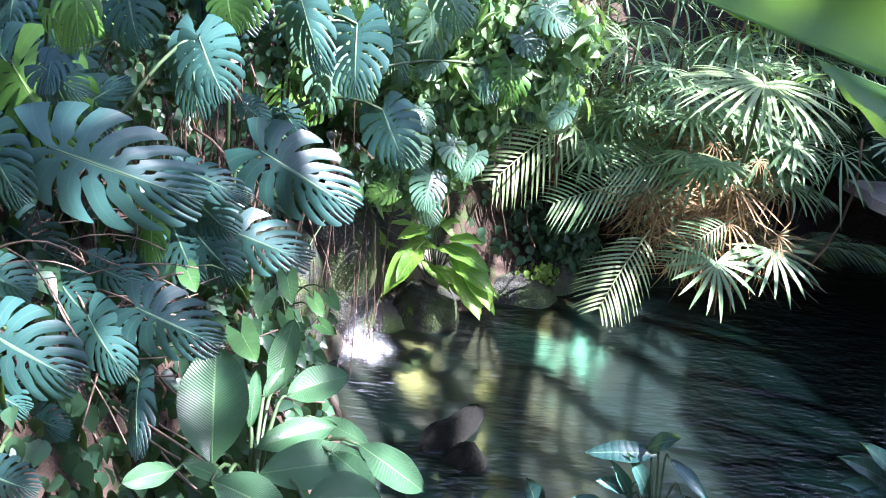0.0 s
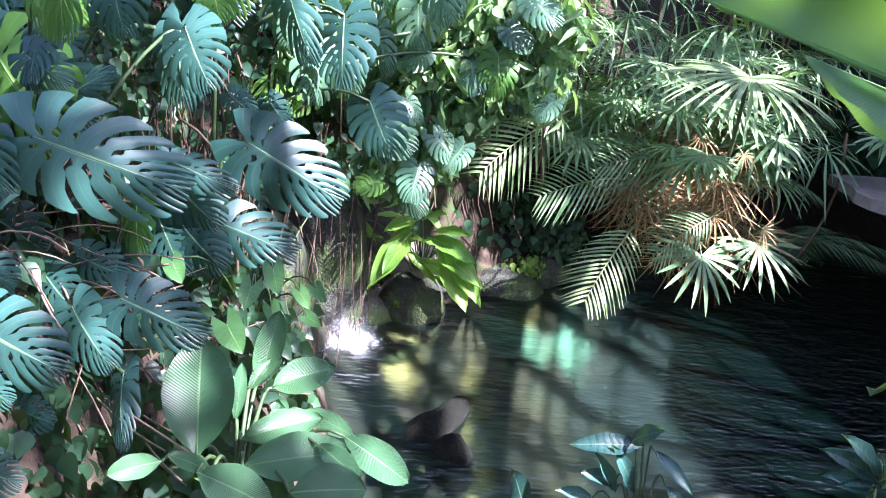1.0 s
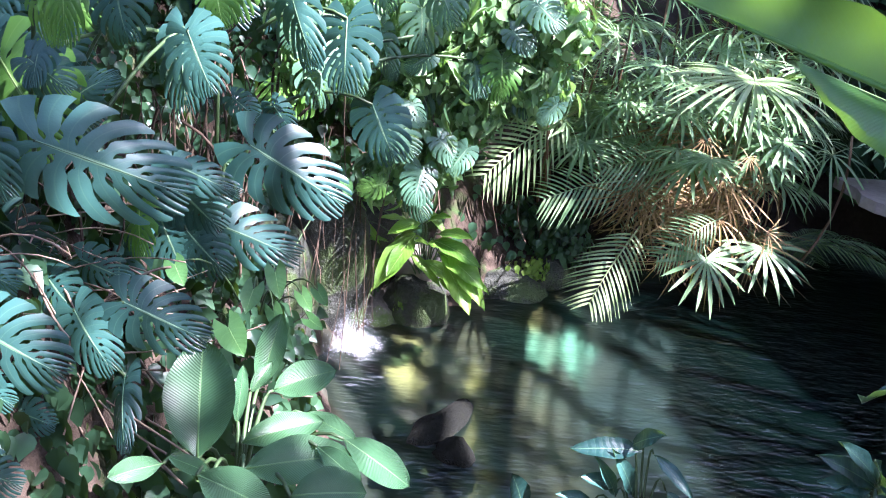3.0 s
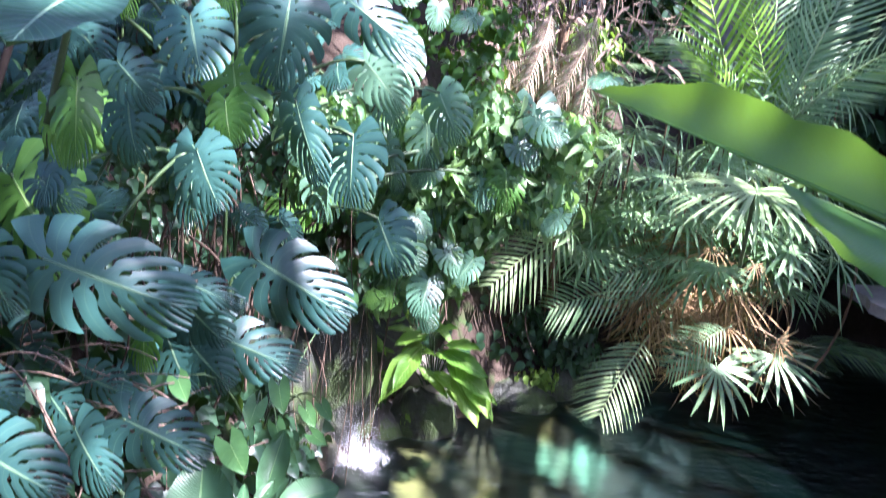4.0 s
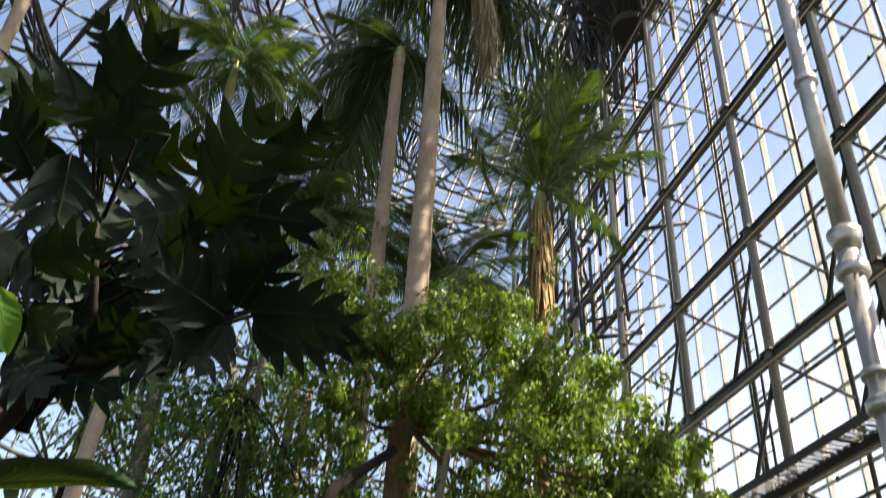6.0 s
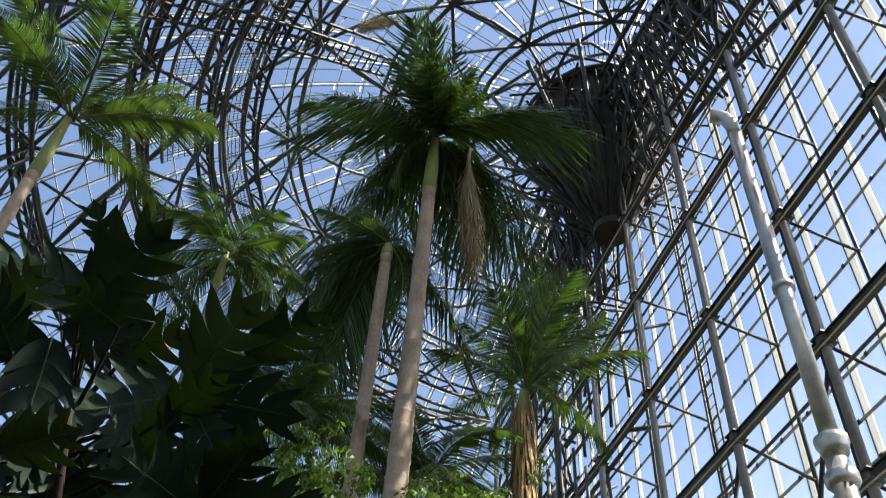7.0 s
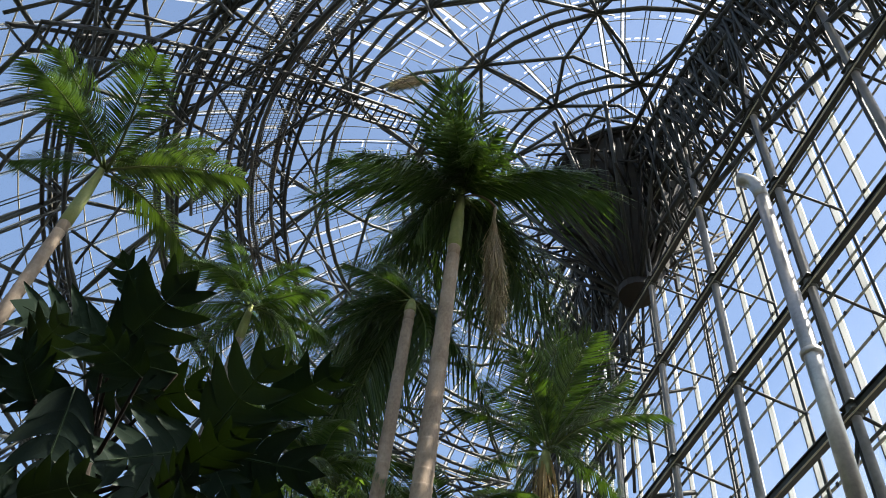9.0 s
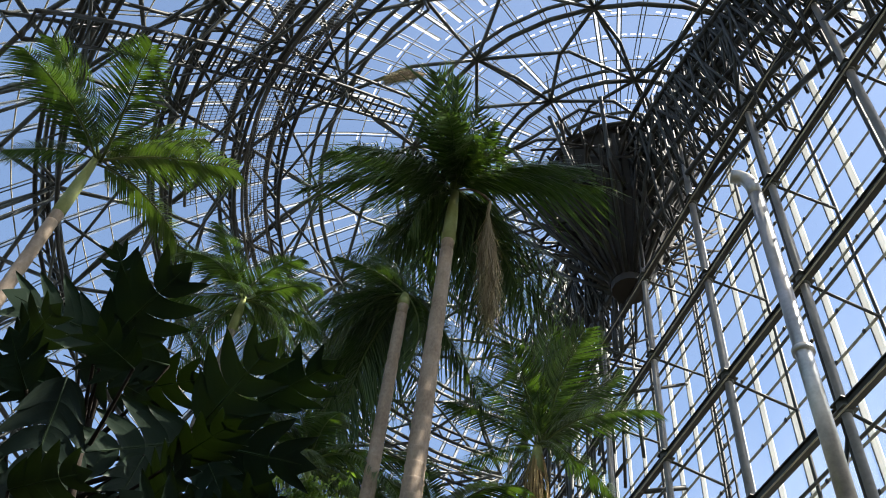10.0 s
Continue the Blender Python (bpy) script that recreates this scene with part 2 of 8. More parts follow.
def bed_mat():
    """Algae and gravel near the shores; the dark of deep shaded water painted rightwards."""
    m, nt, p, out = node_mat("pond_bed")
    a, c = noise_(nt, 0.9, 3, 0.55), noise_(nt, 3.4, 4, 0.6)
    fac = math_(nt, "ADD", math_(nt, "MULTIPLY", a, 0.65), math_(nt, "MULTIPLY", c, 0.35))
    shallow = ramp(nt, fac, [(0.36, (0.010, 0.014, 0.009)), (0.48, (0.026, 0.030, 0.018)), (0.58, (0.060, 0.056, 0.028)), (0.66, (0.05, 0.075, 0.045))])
    # shade of the right-hand water, put into the bed's colour
    deep_shade = ramp(nt, fac, [(0.35, (0.004, 0.012, 0.010)), (0.6, (0.007, 0.020, 0.017)), (0.8, (0.012, 0.028, 0.024))])
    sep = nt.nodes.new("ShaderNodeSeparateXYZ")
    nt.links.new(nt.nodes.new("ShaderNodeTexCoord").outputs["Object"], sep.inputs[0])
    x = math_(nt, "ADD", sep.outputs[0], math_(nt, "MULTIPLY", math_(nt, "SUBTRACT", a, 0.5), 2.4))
    col = mixc(nt, math_(nt, "DIVIDE", math_(nt, "SUBTRACT", x, 1.25), 0.7, True), shallow, deep_shade)
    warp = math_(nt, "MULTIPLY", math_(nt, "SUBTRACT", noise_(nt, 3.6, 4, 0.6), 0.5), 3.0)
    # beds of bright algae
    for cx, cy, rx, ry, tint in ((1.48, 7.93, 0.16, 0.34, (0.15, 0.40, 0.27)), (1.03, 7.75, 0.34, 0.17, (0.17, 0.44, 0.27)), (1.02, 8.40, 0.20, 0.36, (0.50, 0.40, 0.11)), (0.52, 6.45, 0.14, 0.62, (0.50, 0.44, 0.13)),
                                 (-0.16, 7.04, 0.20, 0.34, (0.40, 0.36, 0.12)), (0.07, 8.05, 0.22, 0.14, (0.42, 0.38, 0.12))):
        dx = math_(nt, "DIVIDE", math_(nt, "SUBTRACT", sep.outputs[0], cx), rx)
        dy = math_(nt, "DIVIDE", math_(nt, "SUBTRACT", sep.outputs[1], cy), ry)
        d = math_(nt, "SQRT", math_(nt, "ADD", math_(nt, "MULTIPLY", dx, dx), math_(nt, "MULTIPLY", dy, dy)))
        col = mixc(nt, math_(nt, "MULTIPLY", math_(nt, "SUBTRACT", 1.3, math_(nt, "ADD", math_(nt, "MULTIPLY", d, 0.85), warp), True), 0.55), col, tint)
    nt.links.new(col, p.inputs["Base Color"])
    p.inputs["Roughness"].default_value = 0.9
    return m


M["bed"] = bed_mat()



def water_mat():
    m, nt, p, out = node_mat("pond_water")
    tr = n_(nt, "ShaderNodeBsdfRefraction", Roughness=0.38, IOR=1.12)
    tr.inputs[0].default_value = (0.34, 0.42, 0.37, 1)
    murk = nt.nodes.new("ShaderNodeBsdfDiffuse")
    nt.links.new(ramp(nt, noise_(nt, 1.3, 4, 0.6), [(0.3, (0.003, 0.013, 0.011)), (0.7, (0.008, 0.026, 0.021))]), murk.inputs[0])
    turbid = n_(nt, "ShaderNodeMixShader", Fac=0.11)
    nt.links.new(tr.outputs[0], turbid.inputs[1])
    nt.links.new(murk.outputs[0], turbid.inputs[2])
    gl = n_(nt, "ShaderNodeBsdfGlossy", Roughness=0.03)
    gl.inputs[0].default_value = (0.9, 0.95, 1, 1)
    fr = n_(nt, "ShaderNodeFresnel", IOR=1.4)
    mx = nt.nodes.new("ShaderNodeMixShader")
    w = noise_(nt, 3.0, 2, 0.5, stretch=(1, 2.2, 1))
    w2 = noise_(nt, 11.0, 1, 0.5, stretch=(1, 2.4, 1))
    b = n_(nt, "ShaderNodeBump", Strength=1.0, Distance=0.07)
    nt.links.new(math_(nt, "ADD", w, math_(nt, "MULTIPLY", w2, 0.30)), b.inputs["Height"])
    calm = n_(nt, "ShaderNodeBump", Strength=0.38, Distance=0.05)
    nt.links.new(math_(nt, "ADD", w, math_(nt, "MULTIPLY", w2, 0.2)), calm.inputs["Height"])
    nt.links.new(b.outputs[0], gl.inputs["Normal"])
    nt.links.new(calm.outputs[0], fr.inputs["Normal"])
    nt.links.new(calm.outputs[0], tr.inputs["Normal"])
    nt.links.new(fr.outputs[0], mx.inputs[0])
    nt.links.new(turbid.outputs[0], mx.inputs[1])
    nt.links.new(gl.outputs[0], mx.inputs[2])
    nt.links.new(mx.outputs[0], out.inputs[0])
    return m


def glass_mat():
    m, nt, p, out = node_mat("greenhouse_glass")
    tr = nt.nodes.new("ShaderNodeBsdfTransparent")
    tr.inputs[0].default_value = (0.95, 0.97, 0.98, 1)
    gl = n_(nt, "ShaderNodeBsdfGlossy", Roughness=0.05)
    fr = n_(nt, "ShaderNodeFresnel", IOR=1.035)
    mx = nt.nodes.new("ShaderNodeMixShader")
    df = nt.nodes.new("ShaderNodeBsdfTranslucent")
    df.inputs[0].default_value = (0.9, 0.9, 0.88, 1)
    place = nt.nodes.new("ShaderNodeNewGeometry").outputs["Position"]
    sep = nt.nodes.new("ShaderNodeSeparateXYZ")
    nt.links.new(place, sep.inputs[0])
    # thin dust, plus bright sky glare painted white into the lower panes
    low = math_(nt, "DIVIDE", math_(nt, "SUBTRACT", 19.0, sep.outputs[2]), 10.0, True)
    dust_glare = math_(nt, "MULTIPLY", noise_(nt, 0.8, 5, 0.7, stretch=(1, 1, 0.3)), math_(nt, "ADD", 0.02, math_(nt, "MULTIPLY", low, 0.34)))
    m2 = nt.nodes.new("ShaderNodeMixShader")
    nt.links.new(dust_glare, m2.inputs[0])
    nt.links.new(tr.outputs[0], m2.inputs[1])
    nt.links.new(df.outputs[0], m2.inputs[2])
    nt.links.new(fr.outputs[0], mx.inputs[0])
    nt.links.new(m2.outputs[0], mx.inputs[1])
    nt.links.new(gl.outputs[0], mx.inputs[2])
    nt.links.new(mx.outputs[0], out.inputs[0])
    return m


def foam_mat():
    m, nt, p, out = node_mat("falling_water")
    p.inputs["Base Color"].default_value = (0.88, 0.92, 0.95, 1)
    p.inputs["Roughness"].default_value = 0.25
    tr = nt.nodes.new("ShaderNodeBsdfTransparent")
    mx = nt.nodes.new("ShaderNodeMixShader")
    streak = noise_(nt, 9.0, 5, 0.7, stretch=(3.0, 3.0, 0.35))
    nt.links.new(ramp(nt, streak, [(0.40, (0.0, 0.0, 0.0)), (0.70, (0.22, 0.22, 0.22))]), mx.inputs[0])
    nt.links.new(tr.outputs[0], mx.inputs[1])
    nt.links.new(p.outputs[0], mx.inputs[2])
    nt.links.new(mx.outputs[0], out.inputs[0])
    return m


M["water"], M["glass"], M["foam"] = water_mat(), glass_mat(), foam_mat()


def strip_mat():
    m, nt, p, out = node_mat("white_cover_strip")
    p.inputs["Base Color"].default_value = (0.85, 0.85, 0.83, 1)
    p.inputs["Roughness"].default_value = 0.5
    tr = nt.nodes.new("ShaderNodeBsdfTranslucent")
    nt.links.new(ramp(nt, noise_(nt, 1.5, 4, 0.6, stretch=(1, 1, 0.2)), [(0.3, (0.75, 0.75, 0.72)), (0.7, (0.92, 0.92, 0.9))]), tr.inputs[0])
    mx = n_(nt, "ShaderNodeMixShader", Fac=0.55)
    nt.links.new(p.outputs[0], mx.inputs[1])
    nt.links.new(tr.outputs[0], mx.inputs[2])
    nt.links.new(mx.outputs[0], out.inputs[0])
    return m


M["strip"] = strip_mat()

# ---- mesh helpers ----
class Buf:
    """Gathers vertices, faces and leaf coordinates of one mesh."""

    def __init__(self):
        self.v, self.f, self.uv = [], [], []

    def add(self, verts, faces, uvs=None, m=None):
        k = len(self.v)
        self.v += [m @ Vector(p) for p in verts] if m else [Vector(p) for p in verts]
        self.f += [tuple(i + k for i in face) for face in faces]
        self.uv += uvs if uvs else [(0.5, 0.5)] * len(verts)

    def mesh(self, name, mat, smooth=True):
        me = bpy.data.meshes.new(name)
        me.from_pydata([tuple(p) for p in self.v], [], self.f)
        me.materials.append(mat)
        layer = me.uv_layers.new(name="leaf")
        loops = np.empty(len(me.loops), dtype=np.int32)
        me.loops.foreach_get("vertex_index", loops)
        layer.data.foreach_set("uv", np.array(self.uv, dtype=np.float32)[loops].ravel())
        if smooth:
            me.polygons.foreach_set("use_smooth", [True] * len(me.polygons))
        me.update()
        return me


def thing(name, at, label, category, group="", kind=""):
    ob = new(name)
    ob.location = at
    ob.empty_display_size = 0.1
    return tagged(ob, label, category, group, kind)


def part(name, mesh, parent, m=None, label=""):
    """A mesh under a thing; m is its pose in the world. The parents only carry a place."""
    ob = new(name, mesh)
    world_pose, p = Matrix(), parent
    while p:
        world_pose = p.matrix_parent_inverse @ p.matrix_basis @ world_pose
        p = p.parent
    ob.parent = parent
    ob.matrix_parent_inverse = world_pose.inverted()
    ob.matrix_basis = m if m else Matrix()
    return tagged(ob, label)


def frame_of(base, along, up):
    """A pose at base whose y runs along and whose z leans to up."""
    y = Vector(along).normalized()
    x = y.cross(Vector(up))
    if x.length < 1e-4:
        x = y.cross(Vector((1, 0.3, 0.1)))
    x.normalize()
    z = x.cross(y)
    r = Matrix((x, y, z)).transposed().to_4x4()
    return Matrix.Translation(base) @ r


def tube(buf, pts, radii, segs=6, cap=True):
    pts = [Vector(p) for p in pts]
    if isinstance(radii, (int, float)):
        radii = [radii] * len(pts)
    k, ring = len(buf.v), []
    ref = Vector((0.31, 0.87, 0.38))
    for i, (p, r) in enumerate(zip(pts, radii)):
        d = (pts[min(i + 1, len(pts) - 1)] - pts[max(i - 1, 0)]).normalized()
        if abs(d.dot(ref)) > 0.97:
            ref = Vector((0.9, 0.1, 0.3))
        a = d.cross(ref).normalized()
        b = d.cross(a)
        for j in range(segs):
            t = 2 * math.pi * j / segs
            buf.v.append(p + (a * math.cos(t) + b * math.sin(t)) * r)
            buf.uv.append((i / max(1, len(pts) - 1), 0.5))
    for i in range(len(pts) - 1):
        for j in range(segs):
            a0, b0 = k + i * segs + j, k + i * segs + (j + 1) % segs
            buf.f.append((a0, b0, b0 + segs, a0 + segs))
    if cap:
        buf.f.append(tuple(range(k + segs - 1, k - 1, -1)))
        e = k + (len(pts) - 1) * segs
        buf.f.append(tuple(range(e, e + segs)))


def bend(a, b, sag, n=6, side=(0, 0, 1)):
    """Points from a to b that bow out by sag along side."""
    a, b, s = Vector(a), Vector(b), Vector(side)
    return [a.lerp(b, i / n) + s * sag * 4 * (i / n) * (1 - i / n) for i in range(n + 1)]


def box(buf, lo, hi, m=None):
    x0, y0, z0 = lo
    x1, y1, z1 = hi
    v = [(x0, y0, z0), (x1, y0, z0), (x1, y1, z0), (x0, y1, z0), (x0, y0, z1), (x1, y0, z1), (x1, y1, z1), (x0, y1, z1)]
    f = [(0, 3, 2, 1), (4, 5, 6, 7), (0, 1, 5, 4), (1, 2, 6, 5), (2, 3, 7, 6), (3, 0, 4, 7)]
    buf.add(v, f, None, m)


# ---- leaves, one metre long, the midrib along y, the face up ----
def monstera_leaf(seed, fingers=10, width=0.52, slit=0.42, holes=0.8, cup=0.16, droop=0.20):
    """A heart-shaped leaf cut into curved fingers, with holes beside the midrib."""
    rng = random.Random(seed)
    b = Buf()
    nv, nu = 20, 4

    def shape(x, y):
        return (x, y, -droop * max(0, y) ** 2 - cup * abs(x) ** 1.6 * 1.6 + 0.02 * math.sin(7 * y + seed) * abs(x) * 4)

    for s in (-1, 1):
        edge = []
        for j in range(fingers + 1):
            t = j / fingers
            y0 = 0.90 * t ** 1.05
            ang = radians(158 - 205 * t + 58 * t * t) + rng.uniform(-0.05, 0.05)
            ln = width * (0.74 + 1.05 * t - 1.72 * t * t + 0.20 * math.sin(math.pi * t)) * rng.uniform(0.97, 1.03)
            edge.append((y0, ang, max(0.10, ln)))

        def curve(j, v):
            y0, ang, ln = edge[j]
            a = ang - 0.62 * v * math.sin(math.pi * min(1, 0.15 + 0.9 * j / fingers))
            return Vector((math.sin(a) * ln * v, y0 + math.cos(a) * ln * v))

        for i in range(fingers):
            sl = slit * rng.uniform(0.65, 1.25)
            wide = rng.uniform(0.24, 0.40) * min(1.0, 0.35 + 0.16 * i)
            hole = holes * rng.uniform(0.45, 0.75) if rng.random() < 0.8 else 0.0
            hc, hw = rng.uniform(0.19, 0.27), rng.uniform(0.07, 0.11)
            verts, uvs, faces = [], [], []
            for a in range(nv + 1):
                v = a / nv
                g = wide * min(1, ((v - sl) / 0.16) ** 0.6) * (0.75 + 0.5 * v) if v > sl else 0.0
                g = max(g, hole * max(0, 1 - ((v - hc) / hw) ** 2))
                if i in (0, fingers - 1):
                    g *= 0.6
                for c in range(nu + 1):
                    q = c / nu - 0.5
                    f = 0.5 + q * (1 - g)
                    w = v * (1 - 0.05 * (2 * q) ** 4 * v ** 3)
                    p = curve(i, w).lerp(curve(i + 1, w), f)
                    x, y, z = shape(p.x, p.y)
                    verts.append((s * x, y, z - 0.009 * (2 * q) ** 2 * min(1, v * 2)))
                    uvs.append(((i + 0.5 + q) / fingers, v))
            for a in range(nv):
                for c in range(nu):
                    k = a * (nu + 1) + c
                    q4 = (k, k + 1, k + nu + 2, k + nu + 1)
                    faces.append(q4[::-1] if s > 0 else q4)
            b.add(verts, faces, uvs)
    tube(b, [shape(0, u / 6 * 0.98) for u in range(7)], [0.008 - 0.0010 * u for u in range(7)], 4)
    for k in range(len(b.uv) - 28, len(b.uv)):
        b.uv[k] = (0.3, 0.0)
    return b


def blade_leaf(width=0.26, n=12, cup=0.08, droop=0.25, wave=0.02, shape=0.75, base=0.0, nv=4, seed=0, heart=0.0, split=0, blunt=0.75):
    """An entire leaf: elliptic, paddle or heart shaped."""
    rng = random.Random(seed)
    b = Buf()
    verts, uvs, faces = [], [], []
    cols = [i / nv for i in range(-nv, nv + 1)]
    for i in range(n + 1):
        u = i / n
        w = width * max(0.0, math.sin(math.pi * (base + (1 - base) * u ** shape))) ** blunt
        if i == n:
            w = 0.002
        for v in cols:
            av = abs(v)
            y = u + 0.10 * av * (1 - u) - heart * av * max(0, 0.35 - u) * 2
            z = -droop * u * u + cup * av * av - 0.6 * cup * av + wave * math.sin(u * 14 + seed) * av
            verts.append((v * w, y, z))
            uvs.append((u, av))
    m = len(cols)
    for i in range(n):
        for j in range(m - 1):
            if split and rng.random() < split and j in (0, m - 2):
                continue
            k = i * m + j
            faces.append((k, k + 1, k + m + 1, k + m))
    b.add(verts, faces, uvs)
    tube(b, [(0, i / 6, -droop * (i / 6) ** 2 - 0.004) for i in range(7)], [0.012 - 0.0016 * i for i in range(7)], 4)
    for k in range(len(b.uv) - 28, len(b.uv)):
        b.uv[k] = (0.3, 0.0)
    return b


def lobed_leaf(seed, lobes=4, width=0.40):
    """A deeply lobed leaf with pointed lobes, as of a breadfruit tree."""
    rng = random.Random(seed)
    b = Buf()
    for s in (-1, 1):
        for i in range(lobes):
            u0, u1 = i / lobes * 0.92, (i + 1) / lobes * 0.92
            w = width * math.sin(math.pi * (0.16 + 0.74 * (i + 0.5) / lobes)) ** 0.8 * rng.uniform(0.9, 1.1)
            verts, uvs, faces = [], [], []
            for a in range(7):
                v = a / 6
                pinch = 1.0 if v < 0.48 else max(0.03, 1 - ((v - 0.48) / 0.52) ** 2.2)
                for c in (-0.5, 0, 0.5):
                    u = (u0 + u1) / 2 + (u1 - u0) * c * pinch
                    verts.append((s * w * v, u + 0.30 * v * v, -0.10 * u * u - 0.05 * v * v + 0.012 * math.sin(5 * u + 3 * v + seed) + 0.015 * (c == 0)))
                    uvs.append((u, v))
            for a in range(6):
                for c in range(2):
                    k = a * 3 + c
                    q = (k, k + 1, k + 4, k + 3)
                    faces.append(q if s > 0 else q[::-1])
            b.add(verts, faces, uvs)
    b.add([(0, 0.86, -0.075), (0.12, 0.93, -0.09), (0, 1.15, -0.13), (-0.12, 0.93, -0.09)], [(0, 1, 2, 3)], [(0.9, 0.1)] * 4)
    tube(b, [(0, i / 5, -0.1 * (i / 5) ** 2) for i in range(6)], [0.012 - 0.0016 * i for i in range(6)], 4)
    for k in range(len(b.uv) - 24, len(b.uv)):
        b.uv[k] = (0.3, 0.0)
    return b


def strip(b, pts, widths, normal, uv0=0.0):
    """A folded leaflet along pts."""
    verts, uvs, faces = [], [], []
    nrm = Vector(normal)
    for i, (p, w) in enumerate(zip(pts, widths)):
        p = Vector(p)
        d = Vector(pts[min(i + 1, len(pts) - 1)]) - Vector(pts[max(i - 1, 0)])
        s = d.cross(nrm)
        s = s.normalized() if s.length > 1e-6 else Vector((1, 0, 0))
        up = s.cross(d).normalized()
        verts += [p - s * w + up * w * 0.35, p, p + s * w + up * w * 0.35]
        uvs += [(i / len(pts), 0.8), (i / len(pts), 0.15), (i / len(pts), 0.8)]
    for i in range(len(pts) - 1):
        k = i * 3
        faces += [(k, k + 1, k + 4, k + 3), (k + 1, k + 2, k + 5, k + 4)]
    b.add(verts, faces, uvs)


def pinnate_frond(seed, pairs=26, leaflet=0.32, width=0.016, arch=0.45, hang=0.35, vee=0.25, bare=0.14, twist=0.0, ragged=0.08, sweep=0.75, fox=0.0):
    """A feather frond one metre long that rises and arches over."""
    rng = random.Random(seed)
    b = Buf()

    def rib(u):
        return Vector((0.03 * math.sin(u * 3 + seed), u * (1 - 0.12 * arch * u), 0.10 * u - arch * u * u))

    tube(b, [rib(i / 9) for i in range(10)], [0.012 * (1 - 0.85 * i / 9) + 0.001 for i in range(10)], 4)
    for k in range(len(b.uv)):
        b.uv[k] = (0.3, 0.0)
    for i in range(pairs):
        u = bare + (1 - bare) * (i + 0.5) / pairs
        d = (rib(min(1, u + 0.02)) - rib(u - 0.02)).normalized()
        ln = leaflet * (math.sin(math.pi * (0.14 + 0.80 * (u - bare) / (1 - bare))) ** 0.7) * rng.uniform(1 - ragged, 1 + ragged)
        for s in (-1, 1):
            side = Vector((s, 0, 0))
            o = (side * rng.uniform(0.85, 1.0) + d * (sweep * (0.6 + 0.6 * u)) + Vector((0, 0, vee * rng.uniform(0.6, 1.4) + rng.uniform(-fox, fox)))).normalized()
            p0 = rib(u)
            pts, ws = [], []
            for k in range(5):
                t = k / 4
                pts.append(p0 + o * ln * t + Vector((0, 0, -hang * ln * t * t * 1.6)))
                ws.append(width * (0.55, 1.0, 0.9, 0.6, 0.06)[k])
            strip(b, pts, ws, (0, 0, 1))
    return b


def fan_frond(seed, blades=15, spread=250, width=0.042, hang=0.30, stalk=0.55):
    """A palm fan on its stalk: blades one metre long in a wide arc, drooping at the tips."""
    rng = random.Random(seed)
    b = Buf()
    for i in range(blades):
        a = radians(-spread / 2 + spread * i / (blades - 1) + rng.uniform(-3, 3))
        ln = (0.62 + 0.38 * math.cos(a * 0.55)) * rng.uniform(0.9, 1.05)
        d = Vector((math.sin(a), math.cos(a), 0.12))
        h = hang * rng.uniform(0.7, 1.3)
        pts = [d * ln * t + Vector((0, 0, -h * ln * t ** 2.2)) for t in (0, 0.2, 0.45, 0.7, 0.88, 1.0)]
        strip(b, pts, [width * k for k in (0.12, 0.62, 1.0, 0.9, 0.55, 0.05)], (0, 0, 1))
    n = len(b.uv)
    tube(b, bend((0, -stalk, -0.25 * stalk), (0, 0.03, 0), 0.05, 4), 0.011, 4)
    for k in range(n, len(b.uv)):
        b.uv[k] = (0.3, 0.0)
    return b


def scatter_leaves(b, rng, centre, radii, count, size, shell=0.55, face=None, jitter=1.0, fold=0.12, slim=0.45, flat=0.0, rich=False):
    """Small leaves spread through an ellipsoid, thinner inside."""
    c = Vector(centre)
    for _ in range(count):
        d = Vector((rng.gauss(0, 1), rng.gauss(0, 1), rng.gauss(0, 1))).normalized()
        r = shell + (1 - shell) * rng.random() ** 0.5 if rng.random() < 0.75 else rng.random() ** 0.4
        p = c + Vector((d.x * radii[0], d.y * radii[1], d.z * radii[2])) * r
        n = (d * (1 - flat) + Vector((0, 0, 0.5 + flat)) + (Vector(face) if face else Vector((0, 0, 0))) + Vector((rng.uniform(-1, 1), rng.uniform(-1, 1), rng.uniform(-1, 1))) * jitter).normalized()
        one_leaf(b, rng, p, n, size * rng.uniform(0.6, 1.3), slim, fold, rich)


RICH = [(-0.06, 0.22), (0.06, 0.62), (0.26, 0.95), (0.52, 0.86), (0.78, 0.48), (1.1, 0.0)]


